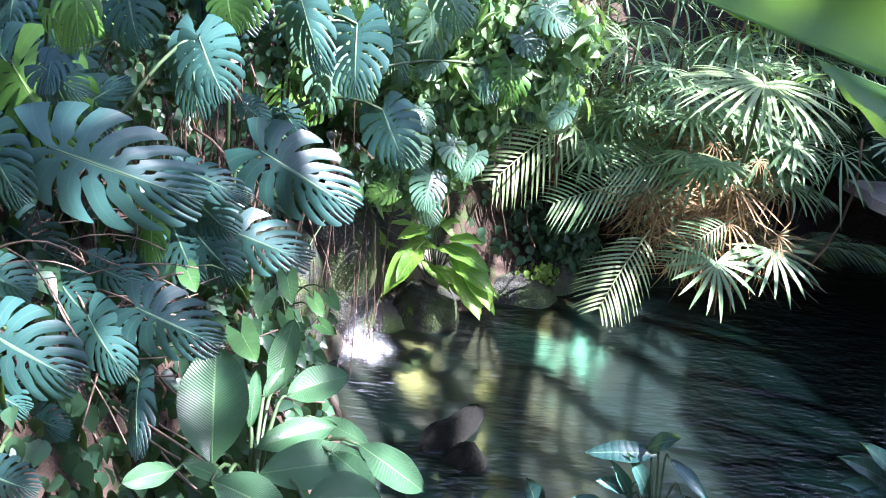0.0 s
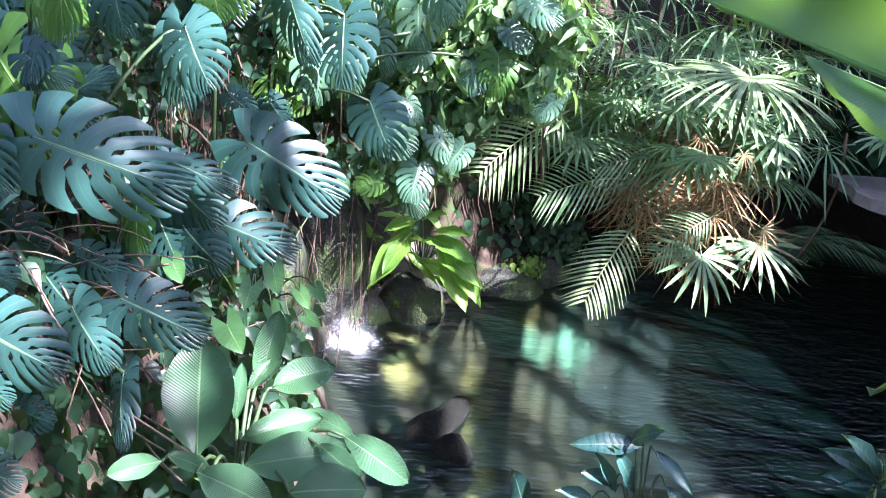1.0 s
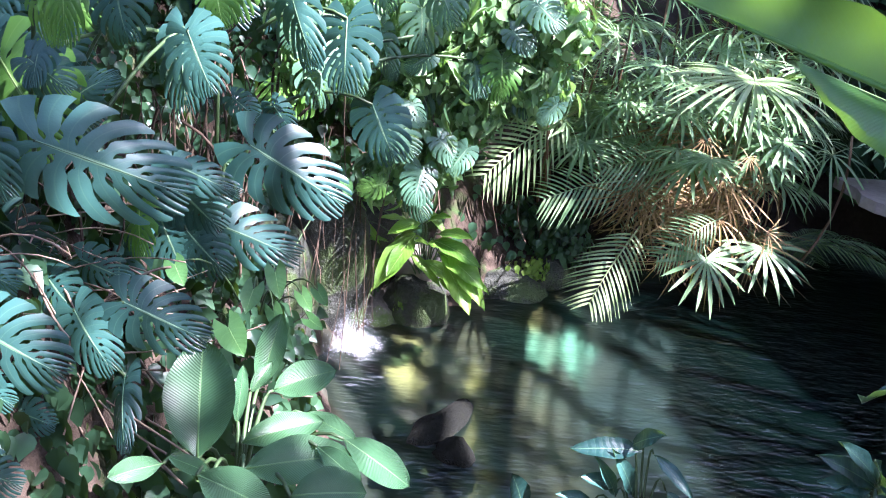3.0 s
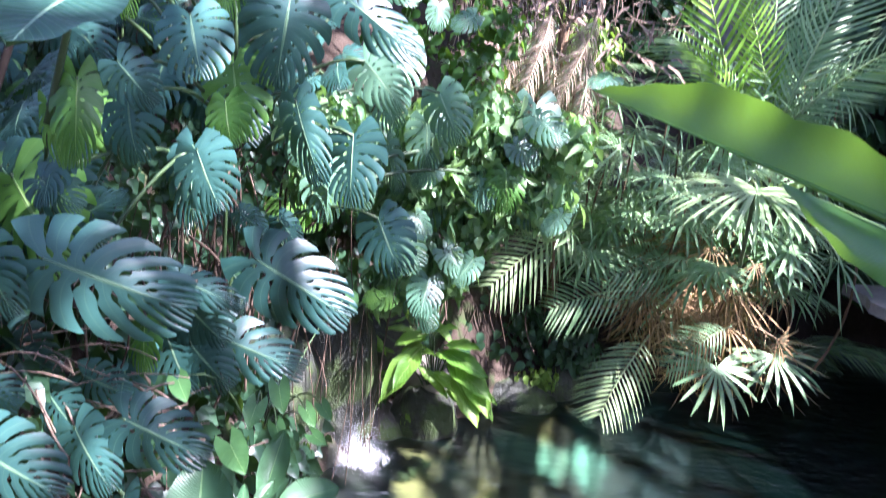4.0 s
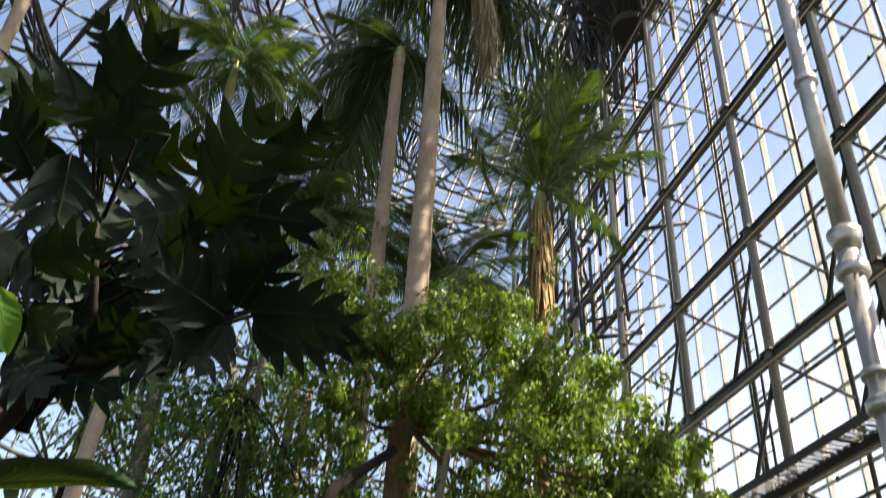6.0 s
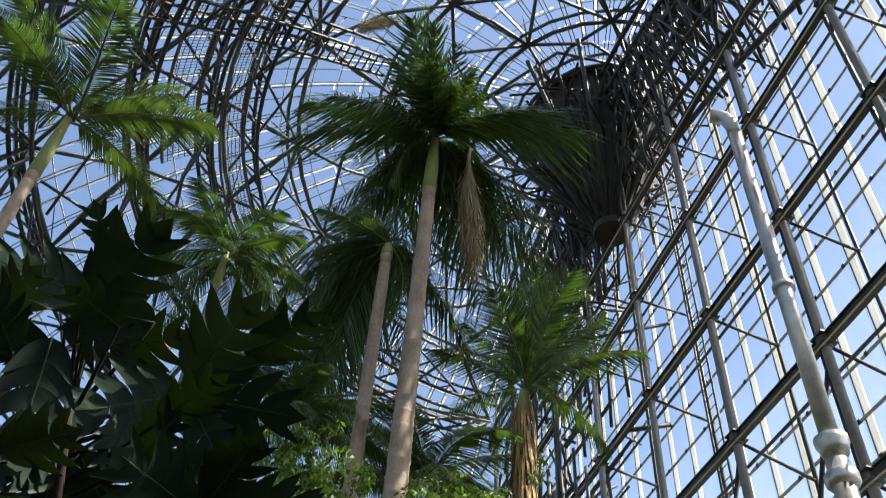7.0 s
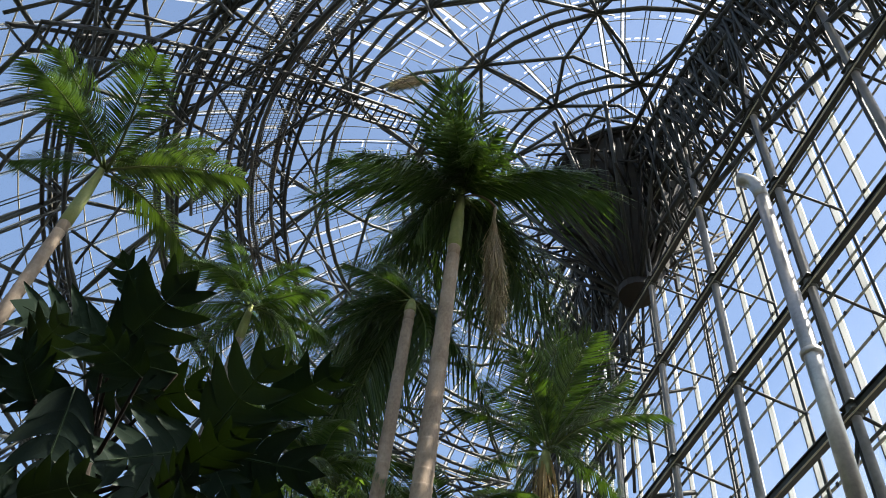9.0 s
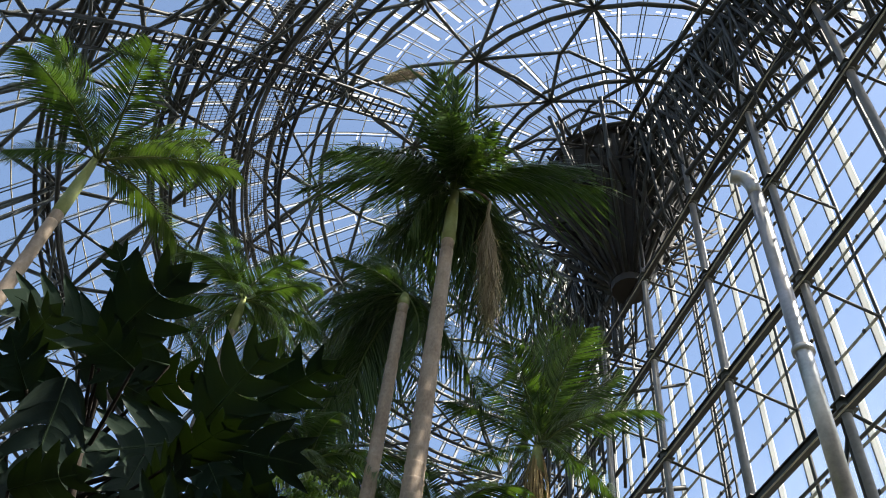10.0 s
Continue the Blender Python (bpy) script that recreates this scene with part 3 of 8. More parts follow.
def one_leaf(b, rng, p, n, s, slim=0.45, fold=0.12, rich=False):
    t = n.cross(Vector((rng.uniform(-1, 1), rng.uniform(-1, 1), rng.uniform(-1, 1)))).normalized()
    if t.z > 0:
        t = -t
    t = (t + Vector((0, 0, -0.3))).normalized()
    x = t.cross(n).normalized()
    n = x.cross(t)
    if rich:
        right = [p + t * s * a + x * s * slim * w + n * s * (fold * w - 0.25 * a * a) for a, w in RICH]
        left = [p + t * s * a - x * s * slim * w + n * s * (fold * w - 0.25 * a * a) for a, w in RICH[:-1]]
        mid = p + t * s * 0.45 - n * s * 0.05
        ring = [p] + right + left[::-1]
        k = len(ring)
        b.add(ring + [mid], [(i, (i + 1) % k, k) for i in range(k)], [(0.0, 0.1)] + [(a, 0.8) for a, w in RICH] + [(a, 0.8) for a, w in RICH[-2::-1]] + [(0.45, 0.1)])
        return
    v = [p, p + t * s * 0.35 + x * s * slim + n * fold * s, p + t * s * 0.75 + x * s * slim * 0.62, p + t * s * 1.1 - n * fold * s,
         p + t * s * 0.75 - x * s * slim * 0.62, p + t * s * 0.35 - x * s * slim + n * fold * s, p + t * s * 0.5]
    b.add(v, [(0, 6, 1), (1, 6, 2), (2, 6, 3), (3, 6, 4), (4, 6, 5), (5, 6, 0)], [(0, 0.1), (0.3, 0.8), (0.7, 0.8), (1, 0.1), (0.7, 0.8), (0.3, 0.8), (0.5, 0.1)])


def rock_mesh(name, seed, size, mat, rough=0.22, div=3):
    bm = bmesh.new()
    bmesh.ops.create_icosphere(bm, subdivisions=div, radius=1)
    off = Vector((seed * 3.1, seed * 1.7, seed * 0.9))
    for v in bm.verts:
        n = noise.noise(v.co * 1.1 + off) * 0.9 + noise.noise(v.co * 2.6 + off) * 0.45 + noise.noise(v.co * 6 + off) * 0.18
        v.co *= 1 + rough * n * 1.6
        v.co = Vector((v.co.x * size[0], v.co.y * size[1], v.co.z * size[2]))
    me = bpy.data.meshes.new(name)
    bm.to_mesh(me)
    bm.free()
    me.materials.append(mat)
    me.polygons.foreach_set("use_smooth", [True] * len(me.polygons))
    return me

# ---- ground and pond ----
POND = [(-0.75, 1.9), (-0.70, 4.9), (-0.65, 5.4), (-0.95, 6.5), (-0.45, 7.5), (0.2, 7.85), (1.3, 8.6), (2.8, 8.9), (4.7, 10.9), (6.3, 11.9), (6.6, 2.2), (3.0, 1.3)]


def pond_dist(x, y):
    """Distance to the pond's edge, negative on the water."""
    best, inside = 1e9, False
    for i, (ax, ay) in enumerate(POND):
        bx, by = POND[(i + 1) % len(POND)]
        dx, dy = bx - ax, by - ay
        t = max(0, min(1, ((x - ax) * dx + (y - ay) * dy) / (dx * dx + dy * dy)))
        best = min(best, math.hypot(x - ax - t * dx, y - ay - t * dy))
        if (ay > y) != (by > y) and x < (bx - ax) * (y - ay) / (by - ay) + ax:
            inside = not inside
    return -best if inside else best


def ease(a, b, x):
    t = max(0, min(1, (x - a) / (b - a)))
    return t * t * (3 - 2 * t)


def ground_z(x, y):
    s = pond_dist(x, y)
    n = noise.noise(Vector((x * 0.7, y * 0.7, 0.3))) * 0.25 + noise.noise(Vector((x * 2.3, y * 2.3, 1.3))) * 0.09
    if s < 0:
        return -min(1.1, 0.06 - s * 0.75) + n * 0.3
    steep = 1.95 + (0.62 - 1.95) * ease(-0.6, 2.2, x)
    top = 4.75 - 0.5 * ease(2, 6, x)
    near = ease(3.4, 1.6, y) * ease(-3.5, -1.5, x)
    top = top + (2.1 - top) * near
    far = ease(24, 40, math.hypot(x, y - 8))
    z = 0.06 + top * (1 - math.exp(-max(0, s) * steep / top)) + n * min(1, s + 0.3)
    return z * (1 - far) + 3.6 * far


def axis(lo, hi, step, far):
    mid = [lo + i * step for i in range(int(round((hi - lo) / step)) + 1)]
    out = [2, 5, 10, 20, 45, 100, 250, 600, far]
    return [lo - o for o in reversed(out)] + mid + [hi + o for o in out]


def make_ground():
    xs, ys = axis(-12, 12, 0.3, 1800), axis(-4, 24, 0.3, 1800)
    b = Buf()
    b.v = [Vector((x, y, ground_z(x, y))) for y in ys for x in xs]
    b.uv = [(0.5, 0.5)] * len(b.v)
    w = len(xs)
    b.f = [(j * w + i, j * w + i + 1, j * w + w + i + 1, j * w + w + i) for j in range(len(ys) - 1) for i in range(w - 1)]
    me = b.mesh("ground", M["soil"])
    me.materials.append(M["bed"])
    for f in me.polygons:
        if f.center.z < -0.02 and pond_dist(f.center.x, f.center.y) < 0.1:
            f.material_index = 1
    tagged(new("ground", me), "dark leaf-littered soil banks round the pond", "ground", kind="structure")


make_ground()
wb = Buf()
wb.add([(-1.6, 0.5, 0), (7.4, 0.5, 0), (7.4, 13, 0), (-1.6, 13, 0)], [(0, 1, 2, 3)])
tagged(new("water", wb.mesh("water", M["water"])), "dark green rippled pond water", "pond", kind="structure").visible_shadow = False   # daylight reaches the bed

# ---- the glass wall: a plane that runs away to the left, posts on its inner side ----
TH = radians(12.65)
WDIR, WNRM = Vector((-math.sin(TH), math.cos(TH), 0)), Vector((math.cos(TH), math.sin(TH), 0))
POST_D, GLASS_D = 8.8, 10.6
HUB_S, TOP_Z, DOME_R = 16.3, 29.5, 20.4
HUB = WNRM * POST_D + WDIR * HUB_S
DOME_C = HUB + Vector((0, 0, TOP_Z - DOME_R))
LEVELS = [6.2, 9.0, 11.35, 14.02, 17.21, 20.48, 23.6, 26.5]
POST_S = [9.38 + 3.0 * k for k in range(-6, 9)]


def on_wall(s, z, d=POST_D):
    p = WNRM * d + WDIR * s
    return Vector((p.x, p.y, z))


def wall_top(s):
    q = DOME_R ** 2 - (s - HUB_S) ** 2
    return DOME_C.z + math.sqrt(max(0.5, q)) if q > 0.5 else DOME_C.z


def straight(parent, name, pts, r, mat, segs=6):
    b = Buf()
    tube(b, pts, r, segs)
    return part(name, b.mesh(name, mat), parent)


glass_wall = thing("wall_glass", on_wall(12, 6.2), "tall vertical glass wall of steel posts and beams", "wall", kind="structure")
for s in POST_S:
    top = wall_top(s) - 0.4
    if top < 10:
        continue
    straight(glass_wall, "post", [on_wall(s, 5.2), on_wall(s, top)], 0.085, M["galv_dull"], 10)
    straight(glass_wall, "post", [on_wall(s + 0.24, 5.2, POST_D + 0.10), on_wall(s + 0.24, top, POST_D + 0.10)], 0.042, M["steel_dark"], 8)
    straight(glass_wall, "post", [on_wall(s + 0.05, 5.2, GLASS_D - 0.2), on_wall(s + 0.05, top, GLASS_D - 0.2)], 0.045, M["steel_dark"], 8)
    for z in LEVELS[1:]:
        if z > top - 0.5:
            continue
        # node: a collar, two plates, and the tie that falls from it to the glass
        straight(glass_wall, "collar", [on_wall(s, z - 0.16), on_wall(s, z - 0.13), on_wall(s, z + 0.13), on_wall(s, z + 0.16)], [0.10, 0.125, 0.125, 0.10], M["steel"], 10)
        fall = 0.5 if z < 16 else (0.3 if z < 19 else 0.1)
        straight(glass_wall, "tie", [on_wall(s, z - 0.05), on_wall(s + 0.05, z - 0.05 - fall, GLASS_D - 0.15)], 0.036, M["steel_dark"])
        straight(glass_wall, "brace", [on_wall(s, z), on_wall(s + 0.24, z - 0.8, POST_D + 0.10)], 0.028, M["steel_dark"], 5)
        b = Buf()
        for dz in (-0.09, 0.09):
            box(b, (-0.15, -0.17, z + dz - 0.012), (0.15, 0.17, z + dz + 0.012), Matrix.Translation(on_wall(s, 0)) @ Matrix.Rotation(TH, 4, "Z"))
        part("plate", b.mesh("plate", M["steel"], False), glass_wall)
for z0, z1 in zip(LEVELS[:3], LEVELS[1:4]):
    for k, (s0, s1) in enumerate(zip(POST_S, POST_S[1:])):
        if z1 > min(wall_top(s0), wall_top(s1)) - 0.5:
            continue
        straight(glass_wall, "diagonal", [on_wall(s0, z1 - 0.1, POST_D + 0.06), on_wall(s0 + 1.4, z0 + 0.1, POST_D + 0.06)], 0.045, M["steel_dark"], 5)
for z in LEVELS[1:]:
    ok = [s for s in POST_S if wall_top(s) > z + 0.3]
    s0, e = min(ok), max(ok) - min(ok)
    base = Matrix.Translation(on_wall(s0, z, POST_D)) @ Matrix.Rotation(TH, 4, "Z")
    b = Buf()
    box(b, (-0.06, 0, 0.085), (0.06, e, 0.11), base)
    box(b, (-0.02, 0, -0.085), (0.02, e, 0.085), base)
    box(b, (-0.06, 0, -0.11), (0.06, e, -0.085), base)
    part("beam", b.mesh("beam", M["steel_dark"], False), glass_wall, label="dark riveted level beam")
    straight(glass_wall, "conduit", [on_wall(s0, z - 0.16, POST_D - 0.12), on_wall(s0 + e, z - 0.16, POST_D - 0.12)], 0.016, M["transom"], 5)
    straight(glass_wall, "rail", [on_wall(s0, z - 0.62, POST_D + 0.10), on_wall(s0 + e, z - 0.62, POST_D + 0.10)], 0.035, M["steel"], 6)


def glazing_bars():
    v, h, p, d = Buf(), Buf(), Buf(), Buf()
    rot = Matrix.Rotation(TH, 4, "Z")
    s0, s1 = POST_S[0], POST_S[-1]
    n = int(round(s1 - s0))
    for i in range(n + 1):
        s = s0 + 0.5 + i
        t = wall_top(s)
        if t < 8:
            continue
        c = Matrix.Translation(on_wall(s, 0, GLASS_D)) @ rot
        box(v, (0.05, -0.085, 6.2), (0.075, 0.085, t), c)
        box(d, (0.045, 0.095, 6.2), (0.07, 0.115, t), c)
    zs = [6.25]
    for z0, z1 in zip(LEVELS, LEVELS[1:] + [30.0]):
        zs += [z0 + (z1 - z0) * k / 3 for k in (1, 2, 3)]
    for z in zs:
        ok = [s0 + i * 0.25 for i in range(int((s1 - s0) / 0.25)) if wall_top(s0 + i * 0.25) > z]
        if ok:
            a, e = on_wall(min(ok), z, GLASS_D), (max(ok) - min(ok))
            box(h, (0.02, 0, -0.035), (0.045, e, 0.035), Matrix.Translation(a) @ rot)
            # clips where the bars cross
            for i in range(int(e)):
                box(d, (0.0, 0.5 + i - 0.04, -0.05), (0.018, 0.5 + i + 0.04, 0.05), Matrix.Translation(a) @ rot)
    for i in range(n):
        sa, sb = s0 + i - 0.5, s0 + i + 0.5
        for za, zb in zip(zs, zs[1:]):
            if zb < min(wall_top(sa), wall_top(sb)):
                a = [on_wall(sa + 0.04, za + 0.04, GLASS_D + 0.03), on_wall(sb - 0.04, za + 0.04, GLASS_D + 0.03), on_wall(sb - 0.04, zb - 0.04, GLASS_D + 0.03), on_wall(sa + 0.04, zb - 0.04, GLASS_D + 0.03)]
                p.add(a, [(0, 1, 2, 3)])
    part("mullions", v.mesh("mullions", M["strip"], False), glass_wall, label="white upright glazing bars")["kind"] = "stuff"
    part("mullion_ribs", d.mesh("mullion_ribs", M["steel_dark"], False), glass_wall, label="dark ribs and clips behind the bars")["kind"] = "stuff"
    part("transoms", h.mesh("transoms", M["transom"], False), glass_wall, label="cream level glazing bars")["kind"] = "stuff"
    g = part("panes", p.mesh("panes", M["glass"], False), glass_wall, label="clear dusty glass panes with painted sky glare low down")
    g["kind"] = "stuff"
    g.visible_shadow = False


glazing_bars()

# concrete base below the glass
cb = Buf()
rotw = Matrix.Rotation(TH, 4, "Z")
box(cb, (-0.25, 0, 0), (0.25, POST_S[-1] - POST_S[0], 5.98), Matrix.Translation(on_wall(POST_S[0], 0, POST_D + 0.2)) @ rotw)
box(cb, (-0.32, 0, 5.98), (1.9, POST_S[-1] - POST_S[0], 6.09), Matrix.Translation(on_wall(POST_S[0], 0, POST_D + 0.2)) @ rotw)
tagged(new("wall_concrete", cb.mesh("wall_concrete", M["concrete"], False)), "weathered grey concrete retaining wall with dark streaks", "wall", kind="structure")

# rails of the service walk on top of the concrete
rail = thing("railing", on_wall(15, 6.09, POST_D - 0.05), "dark steel railing of posts and level bars on the concrete wall", "railing")
for z, r in ((6.24, 0.045), (6.42, 0.055), (7.58, 0.045)):
    straight(rail, "bar", [on_wall(8.0, z, POST_D - 0.05), on_wall(25.0, z, POST_D - 0.05)], r, M["steel_dark"], 6)
for k in range(13):
    straight(rail, "post", [on_wall(8.2 + 1.4 * k, 6.08, POST_D - 0.05), on_wall(8.2 + 1.4 * k, 7.60, POST_D - 0.05)], 0.035, M["steel"], 6)
    straight(rail, "bracket", [on_wall(8.9 + 1.4 * k, 6.08, POST_D - 0.05), on_wall(8.9 + 1.4 * k, 6.44, POST_D - 0.05)], 0.025, M["steel_dark"], 5)

# unseen wall added behind the walkway to hold off low sky light
bw = Buf()
for i in range(40):
    a0, a1 = radians(118 + 4.6 * i), radians(118 + 4.6 * (i + 1))
    r0 = 7.5
    q = [Vector((r0 * math.sin(a), r0 * math.cos(a) + 2.0, 0)) for a in (a0, a1)]
    o = [Vector((p.x * 1.08, p.y * 1.08, 0)) for p in q]
    z0, z1 = 8.0 + 0.5 * math.sin(i * 1.3), 8.0 + 0.5 * math.sin((i + 1) * 1.3)
    bw.add([(q[0].x, q[0].y, 0), (q[1].x, q[1].y, 0), (q[1].x, q[1].y, z1), (q[0].x, q[0].y, z0), (o[0].x, o[0].y, 0), (o[1].x, o[1].y, 0), (o[1].x, o[1].y, z1), (o[0].x, o[0].y, z0)], [(0, 1, 2, 3), (5, 4, 7, 6), (3, 2, 6, 7)])
    if i > 24:
        break
tagged(new("wall_unseen_block", bw.mesh("wall_unseen_block", M["moss_rock"], False)), "unseen dark rock wall added behind the walkway to block sky light", "wall", kind="structure")

# ---- the dome: half a sphere that leans on the wall, its ribs spreading from the hub ----
def on_dome(polar, phi, r=DOME_R):
    p, a = radians(polar), radians(phi)
    d = WDIR * math.cos(a) - WNRM * math.sin(a)
    return DOME_C + d * (r * math.sin(p)) + Vector((0, 0, r * math.cos(p)))


dome = thing("dome_roof", HUB + Vector((0, 0, TOP_Z)), "half dome of steel tubes and glass on a hub", "glass roof", kind="structure")
P_END = 106
# outer glazing: pale radial strips between dark bars, thin hoops
rb, hb, gp, ws = Buf(), Buf(), Buf(), Buf()
gr = random.Random(19)
for i in range(61):
    phi = i * 3.0
    lo = 7 if i % 2 == 0 else 24
    for side in ((-0.06, 0.06) if i % 2 == 0 else (0.07,)):
        tube(rb, [on_dome(q, phi + math.degrees(side / (DOME_R * math.sin(radians(q)))), DOME_R + 0.5) for q in [lo + (P_END - lo) * k / 30 for k in range(31)]], 0.02, 4)
    q = max(lo, 10)
    while q < P_END:
        e = q + gr.uniform(3.0, 11.0)
        if gr.random() < (0.75 if q > 24 else 0.35):
            pts = [on_dome(q + (e - q) * k / 4, phi, DOME_R + 0.53) for k in range(5)]
            strip(ws, pts, [0.035 if q < 24 else 0.06] * 5, (pts[2] - DOME_C).normalized())
        q = e + gr.uniform(0.1, 0.5)
hoops = [8.5 + 2.45 * k for k in range(40)]
for p in hoops:
    tube(hb, [on_dome(p, 3 * k, DOME_R + 0.56) for k in range(61)], 0.02, 4)
    if p < 27:
        for k in range(60):
            if gr.random() < 0.6:
                a0 = 3 * k + gr.uniform(0, 1.2)
                pts = [on_dome(p + 0.22, a0 + 0.55 * j, DOME_R + 0.6) for j in range(4)]
                strip(ws, pts, [0.03] * 4, (pts[1] - DOME_C).normalized())
for p0, p1 in zip(hoops, hoops[1:]):
    for k in range(60):
        gp.add([on_dome(p0, 3 * k, DOME_R + 0.6), on_dome(p1, 3 * k, DOME_R + 0.6), on_dome(p1, 3 * k + 3, DOME_R + 0.6), on_dome(p0, 3 * k + 3, DOME_R + 0.6)], [(0, 1, 2, 3)])
part("glazing_ribs", rb.mesh("glazing_ribs", M["steel"]), dome, label="thin radial glazing bars")["kind"] = "stuff"
part("glazing_hoops", hb.mesh("glazing_hoops", M["transom"]), dome, label="thin cream glazing hoops")["kind"] = "stuff"
part("glazing_strips", ws.mesh("glazing_strips", M["strip"]), dome, label="white cover strips on the glass")["kind"] = "stuff"
g = part("panes", gp.mesh("panes", M["glass"], False), dome, label="clear dusty glass panes with painted sky glare low down")
g["kind"] = "stuff"
g.visible_shadow = False
# inner lattice of tubes
RINGS = [(7.5, 3), (12.4, 5), (21.0, 6), (29.5, 8), (36.5, 10), (44.0, 12), (52.5, 14), (61.0, 15), (69.5, 16), (78.0, 17), (87.0, 18), (96.0, 18)]


def ring_pts(k):
    p, n = RINGS[k]
    off = 0.5 if k % 2 else 0.0
    return p, [min(180, max(0, 180 * (i + off) / n)) for i in range(n + (0 if off else 1))]


lattice = Buf()
for k in range(len(RINGS)):
    p, phis = ring_pts(k)
    full = [0] + phis + [180] if k % 2 else phis
    for a, c in zip(full, full[1:]):
        r = 0.075
        tube(lattice, [on_dome(p, a + (c - a) * q / 3) for q in range(4)], r, 6)
        tube(lattice, [on_dome(p + 0.9, a + (c - a) * q / 3, DOME_R + 0.15) for q in range(4)], r * 0.8, 5)
    if k + 1 < len(RINGS):
        p2, ph2 = ring_pts(k + 1)
        for a in phis:
            for c in sorted(ph2, key=lambda q: abs(q - a))[:3]:
                tube(lattice, [on_dome(p, a), on_dome((p + p2) / 2, (a + c) / 2, DOME_R + 0.05), on_dome(p2, c)], 0.062, 5)
        for c in ph2:
            a = min(phis, key=lambda q: abs(q - c))
            tube(lattice, [on_dome(p, a), on_dome(p2, c)], 0.05, 5)
    for a in phis:
        tube(lattice, [on_dome(p, a), on_dome(p, a, DOME_R + 0.5)], 0.045, 5)
        for da, dp in ((4, 2), (-4, 2), (4, -2), (-4, -2)):
            tube(lattice, [on_dome(p, a), on_dome(p + dp, a + da, DOME_R + 0.5)], 0.022, 4)
# long straight rods that tie the rings crosswise, below the first net
for k in range(3, len(RINGS) - 1):
    p, phis = ring_pts(k)
    p2, ph2 = ring_pts(k + 1)
    for a in phis:
        for c in sorted(ph2, key=lambda v: abs(v - a))[:2]:
            tube(lattice, [on_dome(p, a, DOME_R - 0.35), on_dome(p2, c + (c - a), DOME_R - 0.35)], 0.045, 5)
part("lattice", lattice.mesh("lattice", M["steel"]), dome, label="grey triangulated tube lattice")["kind"] = "stuff"
# heavy ring girders with gratings
for p, w_ in ((34.2, 0.5), (38.4, 0.5), (44.2, 0.55), (53.7, 0.5)):
    b = Buf()
    for dp, dr in ((-w_, 0.0), (w_, 0.0), (0.0, -0.7)):
        tube(b, [on_dome(p + dp, 3 * k, DOME_R + dr) for k in range(61)], 0.062, 6)
    for k in range(60):
        s = 1 if k % 2 else -1
        tube(b, [on_dome(p - w_ * s, 3 * k, DOME_R), on_dome(p, 3 * k + 3, DOME_R - 0.7)], 0.035, 4)
        if k % 2:
            tube(b, [on_dome(p - w_ * s, 3 * k, DOME_R), on_dome(p + w_ * s, 3 * k + 3, DOME_R)], 0.035, 4)
            tube(b, [on_dome(p, 3 * k, DOME_R - 0.7), on_dome(p, 3 * k, DOME_R + 0.5)], 0.045, 5)
    part("ring_girder", b.mesh("ring_girder", M["steel_dark"]), dome, label="dark laced ring girder")
grate = Buf()
for p0, p1, a0, a1 in ((35.2, 37.4, 60, 150), (39.6, 42.6, 84, 128)):
    for k in range(int((a1 - a0) * 2.2)):
        a = a0 + k / 2.2
        tube(grate, [on_dome(p0, a, DOME_R - 0.5), on_dome(p1, a, DOME_R - 0.5)], 0.010, 3, False)
    for k in range(7):
        q = p0 + (p1 - p0) * k / 6
        tube(grate, [on_dome(q, a0 + (a1 - a0) * j / 30, DOME_R - 0.5) for j in range(31)], 0.012 if 0 < k < 6 else 0.05, 4)
part("grating", grate.mesh("grating", M["galv_dull"], False), dome, label="wire grating between the ring girders")["kind"] = "stuff"
# edge girder along the wall's arch
b = Buf()
for dphi, dr in ((0, 0), (4, 0), (1, -1.0), (5, -1.1), (2, -1.9)):
    tube(b, [on_dome(96 - 3.2 * k, 180 - dphi * 0.7, DOME_R + dr) for k in range(31)], 0.095, 6)
for k in range(30):
    p = 96 - 3.2 * k
    for (a, ra), (c, rc) in (((0, 0), (3.5, -1.1)), ((2.8, 0), (0.7, -1.0)), ((0.7, -1.0), (1.4, -1.9)), ((3.5, -1.1), (1.4, -1.9)), ((0, 0), (2.8, 0))):
        tube(b, [on_dome(p, 180 - a, DOME_R + ra), on_dome(p - 3.2, 180 - c, DOME_R + rc)], 0.045, 4)
part("edge_girder", b.mesh("edge_girder", M["steel_dark"]), dome, label="dense dark girder along the wall's arch")
# a walkway that climbs under the glass to the crown
wk = Buf()
for dphi in (-1.3, 1.3):
    for r in (DOME_R - 0.9, DOME_R - 0.2):
        tube(wk, [on_dome(60 - 1.5 * k, 112 - 0.4 * k + dphi * (1 + 0.03 * k), r) for k in range(25)], 0.05, 5)
for k in range(24):
    for q in (0, 0.5):
        u = k + q
        w_ = 1.3 * (1 + 0.03 * u)
        tube(wk, [on_dome(60 - 1.5 * u, 112 - 0.4 * u - w_, DOME_R - 0.9), on_dome(60 - 1.5 * u, 112 - 0.4 * u + w_, DOME_R - 0.9)], 0.03, 4)
    if k % 3 == 0:
        tube(wk, [on_dome(60 - 1.5 * k, 112 - 0.4 * k - w_, DOME_R - 0.9), on_dome(60 - 1.5 * k, 112 - 0.4 * k - w_, DOME_R - 0.2)], 0.03, 4)
part("radial_walkway", wk.mesh("radial_walkway", M["steel_dark"]), dome, label="dark grated walkway climbing to the crown")
